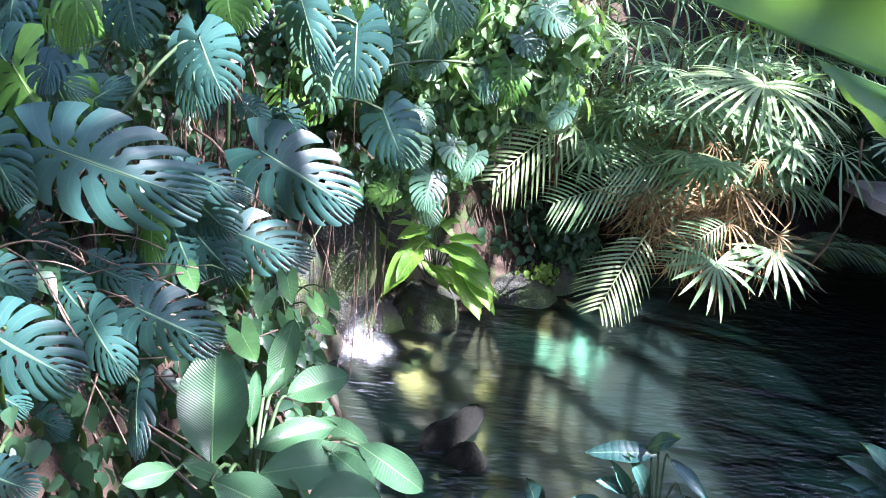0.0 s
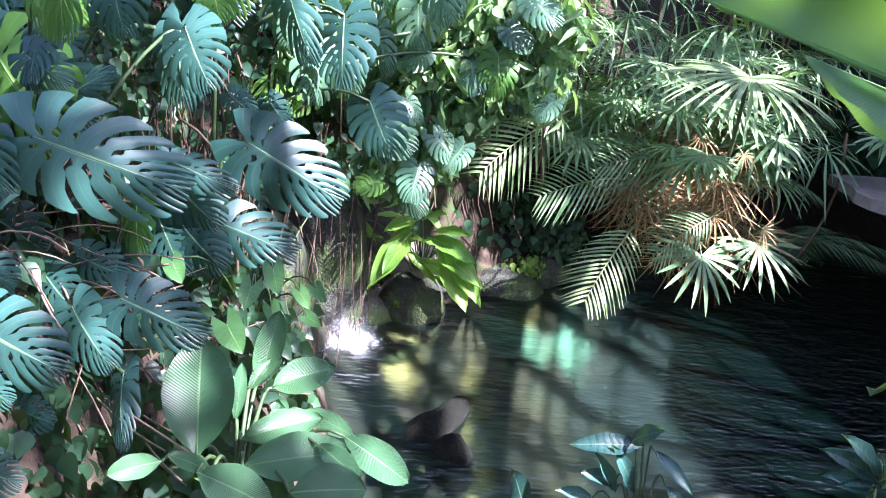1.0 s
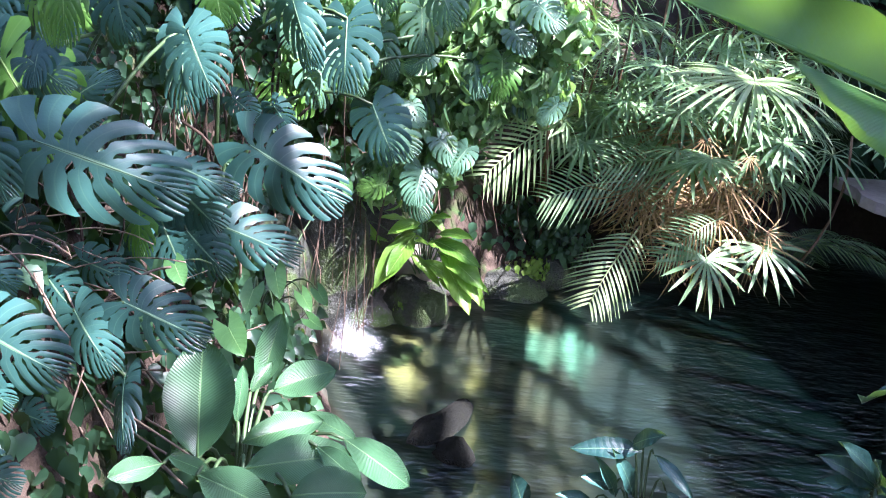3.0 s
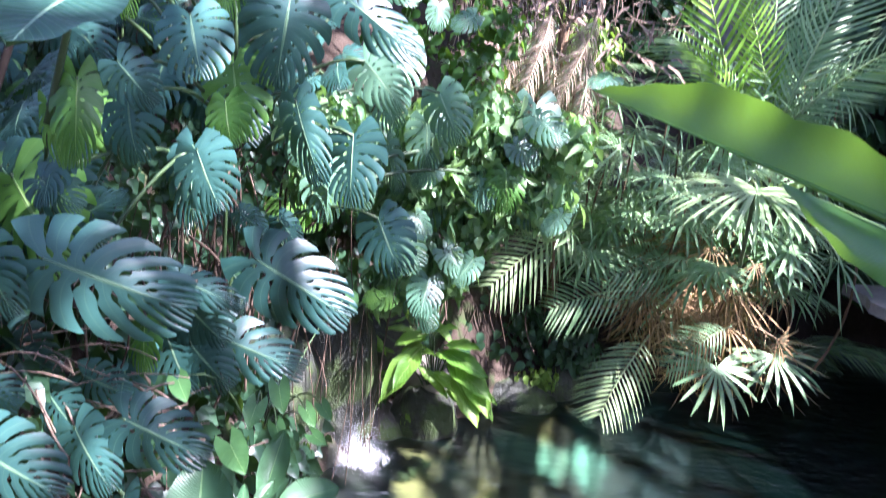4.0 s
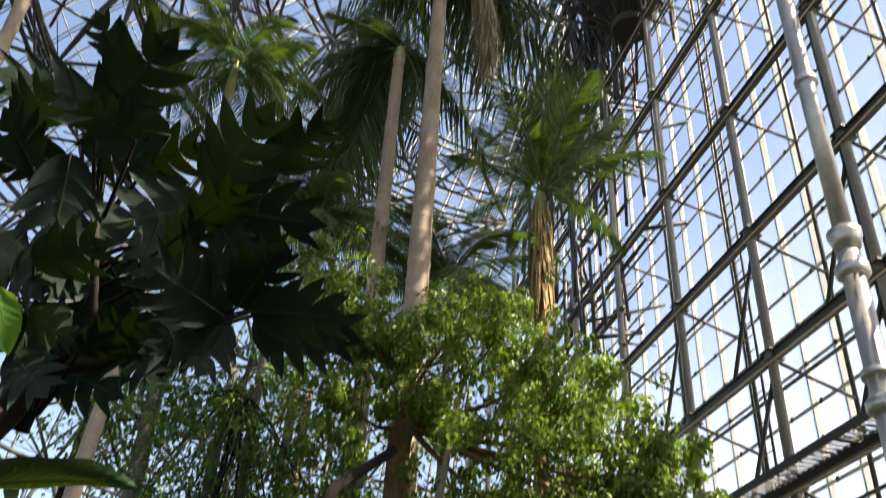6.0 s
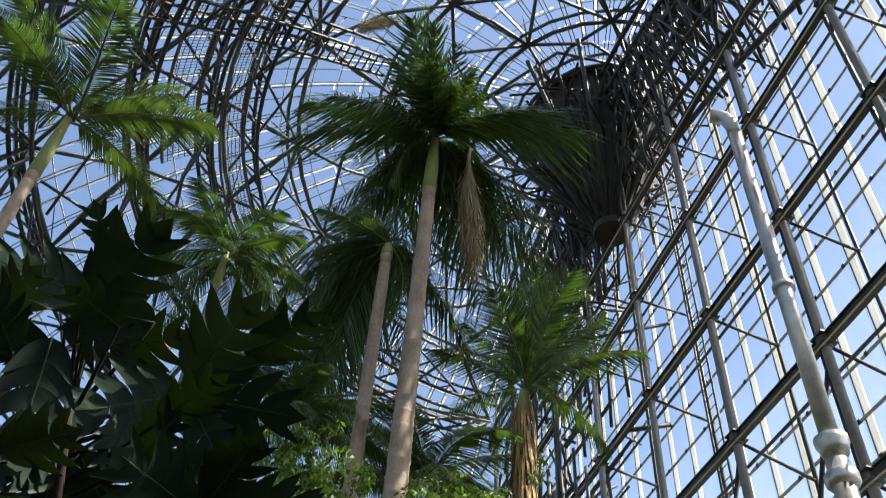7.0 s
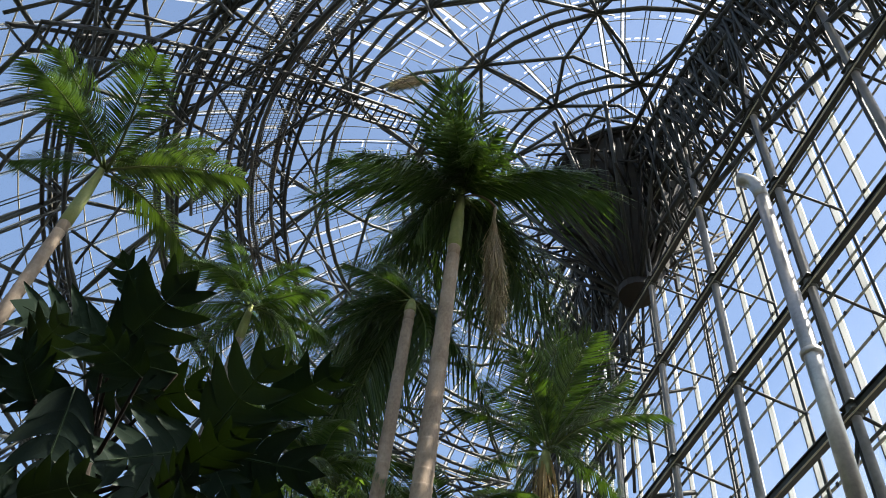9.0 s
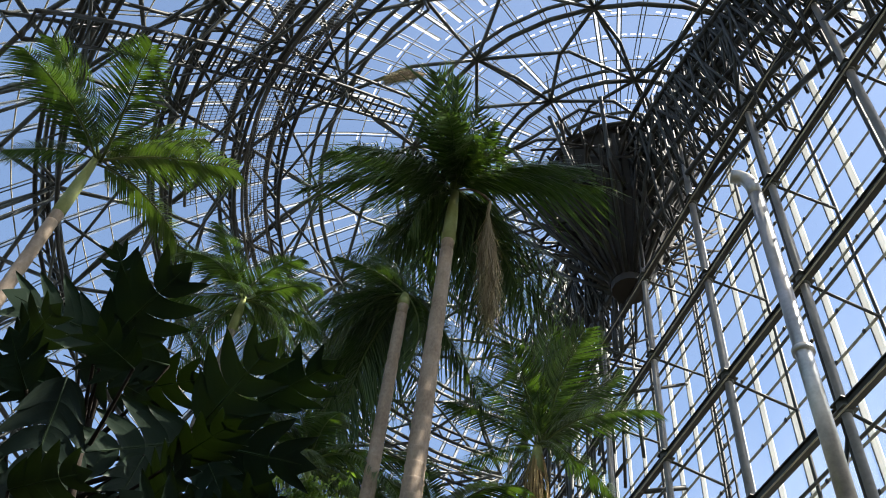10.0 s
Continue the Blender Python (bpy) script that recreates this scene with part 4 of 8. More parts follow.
# dense bracing along the head of the wall
b = Buf()
tr_ = random.Random(12)
for k in range(44):
    s = HUB_S - 17 + 0.6 * k
    if s > HUB_S + 8:
        break
    t = wall_top(s) - 0.3
    t2 = wall_top(s + 0.6) - 0.3
    for dz, dd in ((0.0, -0.9), (-0.7, -0.7), (-1.3, -0.5), (-2.6, -0.2), (-3.2, 0.4), (-4.0, 0.0), (-5.2, 0.1)):
        tube(b, [on_wall(s, t + dz, POST_D + dd), on_wall(s + 0.6, t2 + dz, POST_D + dd)], 0.085, 5)
    tube(b, [on_wall(s, t, POST_D - 0.9), on_wall(s + tr_.uniform(-0.8, 0.8), t - 1.3, POST_D - 0.5)], 0.03, 4)
    tube(b, [on_wall(s, t - 1.3, POST_D - 0.5), on_wall(s + tr_.uniform(-0.8, 0.8), t - 2.6, POST_D - 0.2)], 0.03, 4)
    tube(b, [on_wall(s, t - 2.6, POST_D - 0.2), on_wall(s + tr_.uniform(-0.8, 0.8), t - 4.0)], 0.03, 4)
    for q in range(9):
        tube(b, [on_wall(s + tr_.uniform(-0.5, 0.5), t - tr_.uniform(0, 1), POST_D - 0.7), on_wall(s + tr_.uniform(-1.2, 1.2), t - tr_.uniform(1.5, 5.4), POST_D + tr_.uniform(-0.3, 1.0))], 0.045, 4)
    if k % 2:
        tube(b, [on_wall(s, t - 1.3, POST_D - 0.5), on_wall(s, t - 1.4, GLASS_D)], 0.03, 4)
        tube(b, [on_wall(s, t - 4.0), on_wall(s + 0.3, t - 2.4, GLASS_D)], 0.03, 4)
part("head_truss", b.mesh("head_truss", M["steel_dark"]), glass_wall, label="dense dark bracing at the head of the wall")
# the far part of the wall below the hub is braced much closer
fb = Buf()
fr_ = random.Random(31)
for k in range(230):
    s, z = fr_.uniform(17.0, 25.5), fr_.uniform(13.0, 27.0)
    d0, d1 = fr_.choice((POST_D - 0.6, POST_D, POST_D + 0.5)), fr_.choice((POST_D, POST_D + 0.8, GLASS_D - 0.3))
    kind = fr_.random()
    if kind < 0.45:
        e = on_wall(s + fr_.uniform(-0.3, 0.3), z + fr_.uniform(1.5, 3.4), d0)
    elif kind < 0.75:
        e = on_wall(s + fr_.uniform(1.0, 3.0), z, d0)
    else:
        e = on_wall(s + fr_.uniform(-1.2, 1.2), z + fr_.uniform(-1.5, 1.5), d1)
    tube(fb, [on_wall(s, z, d0), e], fr_.choice((0.035, 0.05, 0.07)), 5)
part("far_bracing", fb.mesh("far_bracing", M["steel_dark"]), glass_wall, label="close dark bracing of the far wall")["kind"] = "stuff"
# the hub: a dark ribbed funnel below the ribs' meeting point
hubb = Buf()
N = 28
for k in range(N):
    a0, a1 = 2 * math.pi * k / N, 2 * math.pi * (k + 1) / N
    prof = [(2.45, TOP_Z - 0.15), (2.3, TOP_Z - 0.9), (1.45, TOP_Z - 3.0), (0.5, TOP_Z - 5.2)]
    c = Vector((HUB.x, HUB.y, 0))
    for (r0, z0), (r1, z1) in zip(prof, prof[1:]):
        q = [c + Vector((math.cos(a) * r, math.sin(a) * r, z)) for a, r, z in ((a0, r0, z0), (a1, r0, z0), (a1, r1, z1), (a0, r1, z1))]
        hubb.add(q, [(0, 1, 2, 3)])
    tube(hubb, [c + Vector((math.cos(a0) * (r + 0.04), math.sin(a0) * (r + 0.04), z)) for r, z in prof], 0.06, 4)
tube(hubb, [Vector((HUB.x + 2.45 * math.cos(t * 0.2244), HUB.y + 2.45 * math.sin(t * 0.2244), TOP_Z - 0.12)) for t in range(29)], 0.11, 6)
tube(hubb, [HUB + Vector((0, 0, TOP_Z - 5.5)), HUB + Vector((0, 0, TOP_Z - 5.2))], 0.55, 16)
part("hub", hubb.mesh("hub", M["hub"], False), dome, label="dark ribbed steel funnel where the ribs meet")
web = Buf()
hr_ = random.Random(23)
for k in range(110):
    a0, a1 = hr_.uniform(0, 6.28), hr_.uniform(-0.7, 0.7)
    r0, r1 = hr_.uniform(0.4, 2.3), hr_.uniform(1.8, 4.0)
    tube(web, [HUB + Vector((math.cos(a0) * r0, math.sin(a0) * r0, TOP_Z - 5.6 + 2.2 * r0)), HUB + Vector((math.cos(a0 + a1) * r1, math.sin(a0 + a1) * r1, TOP_Z - hr_.uniform(0.8, 3.2)))], 0.05, 4)
part("hub_braces", web.mesh("hub_braces", M["hub"]), dome, label="tangled dark braces round the funnel")
for k in range(9):
    a = radians(95 + 190 * k / 8) + TH
    straight(dome, "strut", [HUB + Vector((math.cos(a) * 0.5, math.sin(a) * 0.5, TOP_Z - 5.2)), HUB + Vector((math.cos(a) * 4.2, math.sin(a) * 4.2, TOP_Z - 1.0))], 0.07, M["steel_dark"])

# ---- shared leaf meshes ----
LEAF = {
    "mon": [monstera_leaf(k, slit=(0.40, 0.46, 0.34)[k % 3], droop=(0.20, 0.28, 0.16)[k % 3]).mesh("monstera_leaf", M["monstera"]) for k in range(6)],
    "light": [monstera_leaf(k + 20, slit=(0.42, 0.36)[k % 2], droop=0.24).mesh("monstera_leaf", M["monstera_sun_tint"]) for k in range(4)],
    "young": [monstera_leaf(k + 9, slit=0.5, holes=0.5).mesh("young_leaf", M["monstera_young"]) for k in range(3)],
    "pleat": [blade_leaf(0.25, 18, 0.05, 0.16 + 0.06 * k, 0.012, 1.0, 0.05, seed=k, blunt=0.58).mesh("pleated_leaf", M["pleated"]) for k in range(3)],
    "ear": [blade_leaf(0.42, 12, 0.06, 0.2, 0.03, 0.62, 0.14, seed=k, heart=0.35).mesh("ear_leaf", M["ear"]) for k in range(2)],
    "lime": [blade_leaf(0.155, 10, 0.05, 0.35, 0.02, 0.85, 0.05, seed=k).mesh("lime_leaf", M["lime"]) for k in range(3)],
    "heart": [blade_leaf(0.42, 9, 0.05, 0.2, 0.01, 0.55, 0.16, nv=3, seed=k, heart=0.8).mesh("heart_leaf", M["heart"]) for k in range(2)],
    "sprig": [blade_leaf(0.30, 8, 0.06, 0.35, 0.02, 0.8, 0.06, nv=3, seed=k).mesh("sprig_leaf", M["sprig"]) for k in range(3)],
    "sage": [blade_leaf(0.30, 8, 0.06, 0.3, 0.02, 0.8, 0.06, nv=3, seed=k).mesh("sage_leaf", M["monstera"]) for k in range(3)],
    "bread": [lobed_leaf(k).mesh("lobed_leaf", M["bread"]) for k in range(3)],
}
ROOM = Vector((-0.5, -1.1, 0.8))       # the open side that the bank's leaves turn to


def leaf_pose(base, tip, tilt, w):
    base, tip = Vector(base), Vector(tip)
    ln = (tip - base).length
    return frame_of(base, tip - base, tilt) @ Matrix.Diagonal((ln * w, ln, ln, 1)), ln


def stalk(plant, base, r=0.009, name="petiole", mat="stem", leaf=None):
    """A leaf stalk from low on the plant up to the leaf's base."""
    root = plant.location.copy()
    base = Vector(base)
    low = root.lerp(base, 0.25)
    low.z = min(low.z, base.z - 0.15)
    b = Buf()
    tube(b, bend(low, base, 0.10, 6, (0, 0.5, 1)), [r * (1.6 - 0.1 * i) for i in range(7)], 5)
    part(name, b.mesh(name, M[mat]), leaf or plant)


def mleaf(plant, base, tip, w=1.0, k=0, young=False, tilt=None):
    m, ln = leaf_pose(base, tip, tilt or ROOM, w)
    # leaves of the sunny middle bank take the sun-tinted copy
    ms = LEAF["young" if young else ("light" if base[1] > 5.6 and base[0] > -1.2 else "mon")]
    lf = part("leaf", ms[k % len(ms)], plant, m, "young yellow-green leaf" if young else "")
    stalk(plant, base, leaf=lf)


def eleaf(plant, base, tip, w=1.0, tilt=None):
    m, ln = leaf_pose(base, tip, tilt or ROOM, w)
    lf = part("leaf", LEAF["ear"][0], plant, m)
    stalk(plant, base, 0.012, leaf=lf)


def pleaf(plant, base, tip, w=1.0, tilt=None):
    m, ln = leaf_pose(base, tip, tilt or (0, -0.5, 1), w)
    lf = part("leaf", LEAF["pleat"][len(plant.children) % 3], plant, m)
    stalk(plant, base, 0.008, leaf=lf)


def limleaf(plant, base, tip, w=1.0, tilt=None):
    m, ln = leaf_pose(base, tip, tilt or (0, -0.4, 1), w)
    lf = part("leaf", LEAF["lime"][len(plant.children) % 3], plant, m)
    stalk(plant, base, 0.005, leaf=lf)


def hleaf(plant, base, tip, w=1.0, tilt=None):
    m, ln = leaf_pose(base, tip, tilt or (0, -1, 0.5), w)
    lf = part("leaf", LEAF["heart"][len(plant.children) % 2], plant, m)
    stalk(plant, base, 0.004, leaf=lf)


# ---- the bank: plants ----
# monstera plants: one line for each large leaf, from its stalk's end to its tip
mon_a = thing("monstera_plant", (-2.07, 4.11, 1.96), "large monstera with broad split blue-green leaves on the bank", "monstera", "monstera plants on the bank")
mleaf(mon_a, (-1.69, 3.50, 2.61), (-1.07, 3.53, 2.42), w=0.72, k=0, tilt=(-0.5, -0.9, 0.55))
mleaf(mon_a, (-1.44, 4.75, 2.92), (-1.44, 4.54, 2.54), w=0.87, k=1)
mleaf(mon_a, (-1.70, 3.62, 3.24), (-1.61, 3.50, 3.01), w=0.57, k=2, young=True)
mleaf(mon_a, (-1.67, 4.25, 2.97), (-1.61, 4.18, 3.24), w=1.22, k=1)
mleaf(mon_a, (-1.75, 3.79, 3.00), (-1.76, 3.61, 2.82), w=0.87, k=2)
mleaf(mon_a, (-1.95, 3.49, 2.65), (-1.78, 3.35, 2.40), w=0.84, k=3)
mleaf(mon_a, (-1.72, 3.95, 2.68), (-1.54, 3.93, 2.84), w=0.76, k=4)
mon_b = thing("monstera_plant", (-1.43, 5.31, 1.52), "monstera with holed leaves over tangled brown roots", "monstera", "monstera plants on the bank")
mleaf(mon_b, (-1.12, 4.89, 2.27), (-0.56, 4.77, 2.01), w=0.76, k=1, tilt=(-0.4, -0.8, 0.6))
mleaf(mon_b, (-1.29, 4.82, 3.17), (-1.24, 4.68, 2.95), w=1.06, k=2, young=True)
mleaf(mon_b, (-1.28, 4.62, 1.89), (-0.77, 4.54, 1.76), w=0.65, k=2)
mleaf(mon_b, (-1.58, 4.37, 2.05), (-1.54, 4.16, 1.85), w=0.76, k=1, young=True)
mleaf(mon_b, (-1.30, 5.22, 2.46), (-1.14, 5.11, 2.38), w=0.84, k=0)
mleaf(mon_b, (-1.09, 5.36, 2.41), (-0.95, 5.23, 2.28), w=0.76, k=3)
mleaf(mon_b, (-1.44, 4.48, 2.25), (-1.08, 4.41, 2.15), w=0.53, k=4)
mon_c = thing("monstera_plant", (-1.89, 3.75, 1.20), "low monstera with pale green split leaves", "monstera", "monstera plants on the bank")
mleaf(mon_c, (-1.35, 3.48, 1.92), (-0.98, 3.40, 1.81), w=0.76, k=2)
mleaf(mon_c, (-1.79, 3.06, 1.98), (-1.43, 2.99, 1.81), w=0.87, k=0)
mleaf(mon_c, (-1.57, 3.48, 1.86), (-1.39, 3.30, 1.67), w=0.87, k=1)
mleaf(mon_c, (-2.02, 3.75, 2.15), (-1.76, 3.68, 2.01), w=0.95, k=3)
mleaf(mon_c, (-1.34, 3.42, 1.59), (-1.31, 3.15, 1.40), w=0.46, k=1)
mleaf(mon_c, (-1.75, 3.62, 1.95), (-1.59, 3.49, 1.83), w=0.99, k=4)
mleaf(mon_c, (-1.68, 3.83, 1.95), (-1.45, 3.76, 1.90), w=0.84, k=5)
mleaf(mon_c, (-1.80, 3.04, 1.73), (-1.62, 2.95, 1.70), w=0.84, k=2)
mleaf(mon_c, (-1.96, 3.39, 2.08), (-1.75, 3.33, 2.02), w=0.99, k=0)
mleaf(mon_c, (-1.67, 3.12, 1.56), (-1.52, 3.04, 1.56), w=0.91, k=1)
mleaf(mon_c, (-1.66, 2.73, 1.56), (-1.47, 2.66, 1.55), w=0.91, k=3)
mon_d = thing("monstera_plant", (-0.75, 6.86, 1.90), "climbing monstera hanging over the waterfall", "monstera", "monstera plants on the bank")
mleaf(mon_d, (-0.49, 6.30, 2.13), (-0.22, 6.14, 1.95), w=0.99, k=1)
mleaf(mon_d, (-0.78, 5.89, 2.77), (-0.63, 5.72, 2.42), w=0.72, k=0)
mleaf(mon_d, (-0.30, 6.78, 1.57), (-0.13, 6.57, 1.31), w=0.72, k=0)
mleaf(mon_d, (-0.11, 7.13, 2.12), (0.16, 6.99, 2.03), w=0.84, k=2)
mleaf(mon_d, (-0.13, 6.98, 3.09), (-0.09, 6.81, 2.68), w=0.61, k=1)
mleaf(mon_d, (0.52, 7.67, 2.38), (0.62, 7.48, 2.08), w=0.99, k=2)
mleaf(mon_d, (0.96, 8.02, 2.30), (1.02, 7.84, 2.06), w=0.76, k=0)
mleaf(mon_d, (-1.19, 6.05, 2.95), (-1.02, 5.91, 2.59), w=0.61, k=2)
mleaf(mon_d, (-0.94, 5.99, 2.90), (-0.82, 5.84, 2.64), w=0.61, k=1)
mleaf(mon_d, (-0.55, 6.52, 2.76), (-0.45, 6.35, 2.43), w=0.53, k=0)
mleaf(mon_d, (0.13, 7.53, 2.67), (0.29, 7.37, 2.43), w=0.68, k=1)
mon_e = thing("monstera_plant", (-1.44, 5.72, 2.96), "tall monstera with round holed leaves under the trees", "monstera", "monstera plants on the bank")
mleaf(mon_e, (-1.01, 5.10, 3.73), (-1.04, 4.94, 3.28), w=1.05, k=1, tilt=(0.25, -0.75, 0.65))
mleaf(mon_e, (-1.44, 4.68, 3.61), (-1.34, 4.49, 3.33), w=1.15, k=0, tilt=(-0.1, -0.7, 0.75))
mleaf(mon_e, (-0.76, 5.55, 3.76), (-0.28, 5.45, 3.45), w=0.55, k=2)
mleaf(mon_e, (-1.73, 4.37, 3.94), (-1.61, 4.29, 3.60), w=0.50, k=1, young=True, tilt=(0.3, -0.9, 0.4))
mleaf(mon_e, (-1.40, 5.20, 4.04), (-1.36, 5.00, 3.63), w=0.62, k=2, young=True, tilt=(0.0, -0.85, 0.5))
mleaf(mon_e, (-1.59, 4.09, 3.39), (-1.41, 4.02, 3.22), w=0.95, k=3)
mleaf(mon_e, (-1.58, 4.18, 3.21), (-1.53, 4.04, 2.96), w=1.20, k=4)
mleaf(mon_e, (-1.33, 4.44, 2.95), (-1.19, 4.30, 2.68), w=1.05, k=5)
mleaf(mon_e, (-1.33, 5.12, 3.34), (-1.24, 4.95, 2.95), w=0.95, k=0, young=True, tilt=(0.0, -0.9, 0.2))
mleaf(mon_e, (-0.66, 5.85, 3.38), (-0.40, 5.71, 3.12), w=0.85, k=3)
mleaf(mon_e, (-0.99, 5.28, 3.14), (-0.84, 5.09, 2.70), w=0.55, k=1)
mleaf(mon_e, (-0.67, 5.50, 2.94), (-0.67, 5.29, 2.54), w=0.95, k=2)
mleaf(mon_e, (-0.18, 6.37, 3.17), (-0.03, 6.18, 2.87), w=0.90, k=0)
mleaf(mon_e, (0.43, 7.11, 2.69), (0.57, 6.85, 2.30), w=0.80, k=3)
mleaf(mon_e, (-0.49, 5.53, 2.42), (-0.34, 5.31, 2.14), w=1.00, k=4)
mleaf(mon_e, (-0.54, 6.57, 4.04), (-0.34, 6.42, 3.89), w=1.20, k=5)
mleaf(mon_e, (-1.07, 6.20, 4.11), (-0.92, 6.07, 3.94), w=1.10, k=1)
mleaf(mon_e, (-1.73, 5.11, 3.89), (-1.61, 5.01, 3.67), w=0.90, k=2)
mleaf(mon_e, (-1.79, 3.71, 2.90), (-1.61, 3.65, 2.80), w=1.00, k=1)
mleaf(mon_e, (0.15, 6.80, 2.54), (0.20, 6.58, 2.33), w=0.90, k=2)
mleaf(mon_e, (-2.61, 7.09, 4.53), (-1.90, 7.02, 4.37), w=0.90, k=1, tilt=(0.1, -0.12, 1.0))
mleaf(mon_e, (-2.45, 5.46, 4.11), (-1.88, 5.44, 4.03), w=0.80, k=0, tilt=(0.1, -0.10, 1.0))
mleaf(mon_e, (-2.01, 6.27, 4.18), (-1.08, 6.23, 4.17), w=0.60, k=2, tilt=(0.1, -0.10, 1.0))
mleaf(mon_e, (-1.94, 7.30, 4.55), (-1.43, 7.12, 4.42), w=0.80, k=0, tilt=(0.1, -0.12, 1.0))
mleaf(mon_e, (-2.23, 4.36, 3.85), (-1.96, 4.27, 3.75), w=0.90, k=3, tilt=(0.1, -0.12, 1.0))
mleaf(mon_e, (-0.82, 6.73, 4.18), (-0.39, 6.51, 3.97), w=0.70, k=1, tilt=(0.1, -0.25, 1.0))

# the broad entire leaf beside the walkway
mleaf(mon_a, (-1.55, 3.56, 3.36), (-1.51, 3.42, 3.03), w=0.55, k=1, young=True, tilt=(0.35, -0.9, 0.3))
ear = thing("elephant_ear_plant", (-1.74, 3.60, 2.99), "elephant ear with one broad blue-green leaf", "plant")
eleaf(ear, (-1.47, 3.40, 3.69), (-1.53, 2.97, 3.58), w=1.25, tilt=(0.1, -0.35, 0.95))

ple = thing("pleated_leaf_plant", (-0.85, 3.40, 0.97), "clump of broad pleated green leaves at the water", "foliage plant", "broad pleated plants")
pleaf(ple, (-0.96, 3.19, 1.35), (-1.00, 3.40, 1.81), w=1.22, tilt=(0.1, -1, 0.25))
pleaf(ple, (-0.76, 3.17, 1.33), (-0.32, 3.24, 1.44), w=1.00, tilt=(-0.1, -0.55, 0.85))
pleaf(ple, (-0.74, 3.71, 1.40), (-0.47, 3.76, 1.54), w=1.20, tilt=(0.2, -0.5, 0.8))
pleaf(ple, (-0.84, 3.87, 1.31), (-0.76, 4.01, 1.66), w=0.75, tilt=(0.1, -1, 0.2))
pleaf(ple, (-0.82, 3.39, 1.31), (-0.48, 3.47, 1.45), w=0.85, tilt=(0.0, -0.5, 0.9))
pleaf(ple, (-0.57, 3.55, 1.39), (-0.31, 3.48, 1.35), w=0.80, tilt=(-0.1, -0.5, 0.9))
pleaf(ple, (-0.36, 3.43, 1.35), (-0.04, 3.29, 1.25), w=0.95, tilt=(-0.2, -0.4, 0.9))
pleaf(ple, (-0.53, 3.02, 1.33), (-0.23, 3.03, 1.40), w=1.50, tilt=(0.0, -0.5, 0.9))
pleaf(ple, (-0.92, 3.04, 1.38), (-0.60, 2.98, 1.31), w=1.20, tilt=(0.1, -0.6, 0.8))
pleaf(ple, (-1.07, 3.07, 1.40), (-1.25, 2.95, 1.42), w=1.10, tilt=(0.0, -0.5, 0.9))
pleaf(ple, (-0.86, 3.77, 1.34), (-0.78, 3.81, 1.50), w=0.80, tilt=(-0.4, -0.9, 0.2))
pleaf(ple, (-0.87, 3.09, 1.35), (-1.02, 3.05, 1.46), w=0.80, tilt=(0.0, -0.6, 0.8))
pleaf(ple, (-0.46, 3.27, 1.41), (-0.25, 3.16, 1.33), w=0.90, tilt=(0.0, -0.5, 0.9))
pleaf(ple, (-0.89, 3.59, 1.27), (-0.87, 3.69, 1.53), w=0.50, tilt=(0.3, -0.9, 0.2))

lim = thing("lime_leaf_plant", (-0.08, 7.60, 0.36), "bright lime-green broad-leaved plant on the waterfall rocks", "foliage plant", "broad pleated plants")
limleaf(lim, (-0.30, 7.29, 0.66), (-0.58, 7.13, 0.46))
limleaf(lim, (-0.24, 7.30, 0.71), (0.08, 7.15, 0.57))
limleaf(lim, (-0.13, 7.30, 0.66), (0.50, 7.13, 0.50))
limleaf(lim, (0.18, 7.30, 0.58), (0.35, 7.14, 0.29))
limleaf(lim, (0.05, 7.30, 0.67), (0.50, 7.13, 0.59))
limleaf(lim, (-0.43, 7.29, 0.81), (-0.58, 7.13, 0.95))
limleaf(lim, (-0.19, 7.30, 1.17), (0.09, 7.15, 1.06))
limleaf(lim, (-0.38, 7.29, 0.80), (-0.25, 7.15, 1.07))
limleaf(lim, (-0.10, 7.30, 0.82), (0.19, 7.15, 0.90))
limleaf(lim, (-0.44, 7.29, 0.63), (-0.59, 7.13, 0.68))
limleaf(lim, (0.02, 7.30, 0.50), (0.31, 7.14, 0.43))
limleaf(lim, (-0.27, 7.29, 1.02), (-0.46, 7.13, 1.16))
limleaf(lim, (-0.52, 7.28, 1.10), (-0.60, 7.12, 1.30))
limleaf(lim, (0.30, 7.29, 0.53), (0.50, 7.13, 0.35))
limleaf(lim, (-0.36, 7.29, 0.90), (-0.10, 7.15, 0.95))
limleaf(lim, (-0.66, 7.27, 0.99), (-0.49, 7.13, 0.90))
limleaf(lim, (-0.19, 7.09, 0.93), (-0.40, 6.76, 0.81), w=1.35)
limleaf(lim, (-0.19, 7.10, 0.97), (-0.51, 6.72, 0.73), w=1.35)
limleaf(lim, (-0.05, 7.09, 0.94), (0.34, 6.82, 0.97), w=1.35)
limleaf(lim, (0.01, 7.06, 0.85), (0.41, 6.75, 0.80), w=1.35)
limleaf(lim, (0.07, 7.02, 0.77), (0.33, 6.66, 0.58), w=1.35)
limleaf(lim, (-0.15, 7.14, 1.07), (-0.38, 6.89, 1.14), w=1.35)
limleaf(lim, (-0.00, 7.11, 0.99), (0.23, 6.90, 1.15), w=1.35)
limleaf(lim, (0.10, 7.08, 0.91), (0.42, 6.69, 0.67), w=1.35)
limleaf(lim, (-0.11, 7.14, 1.07), (0.02, 6.95, 1.29), w=1.35)

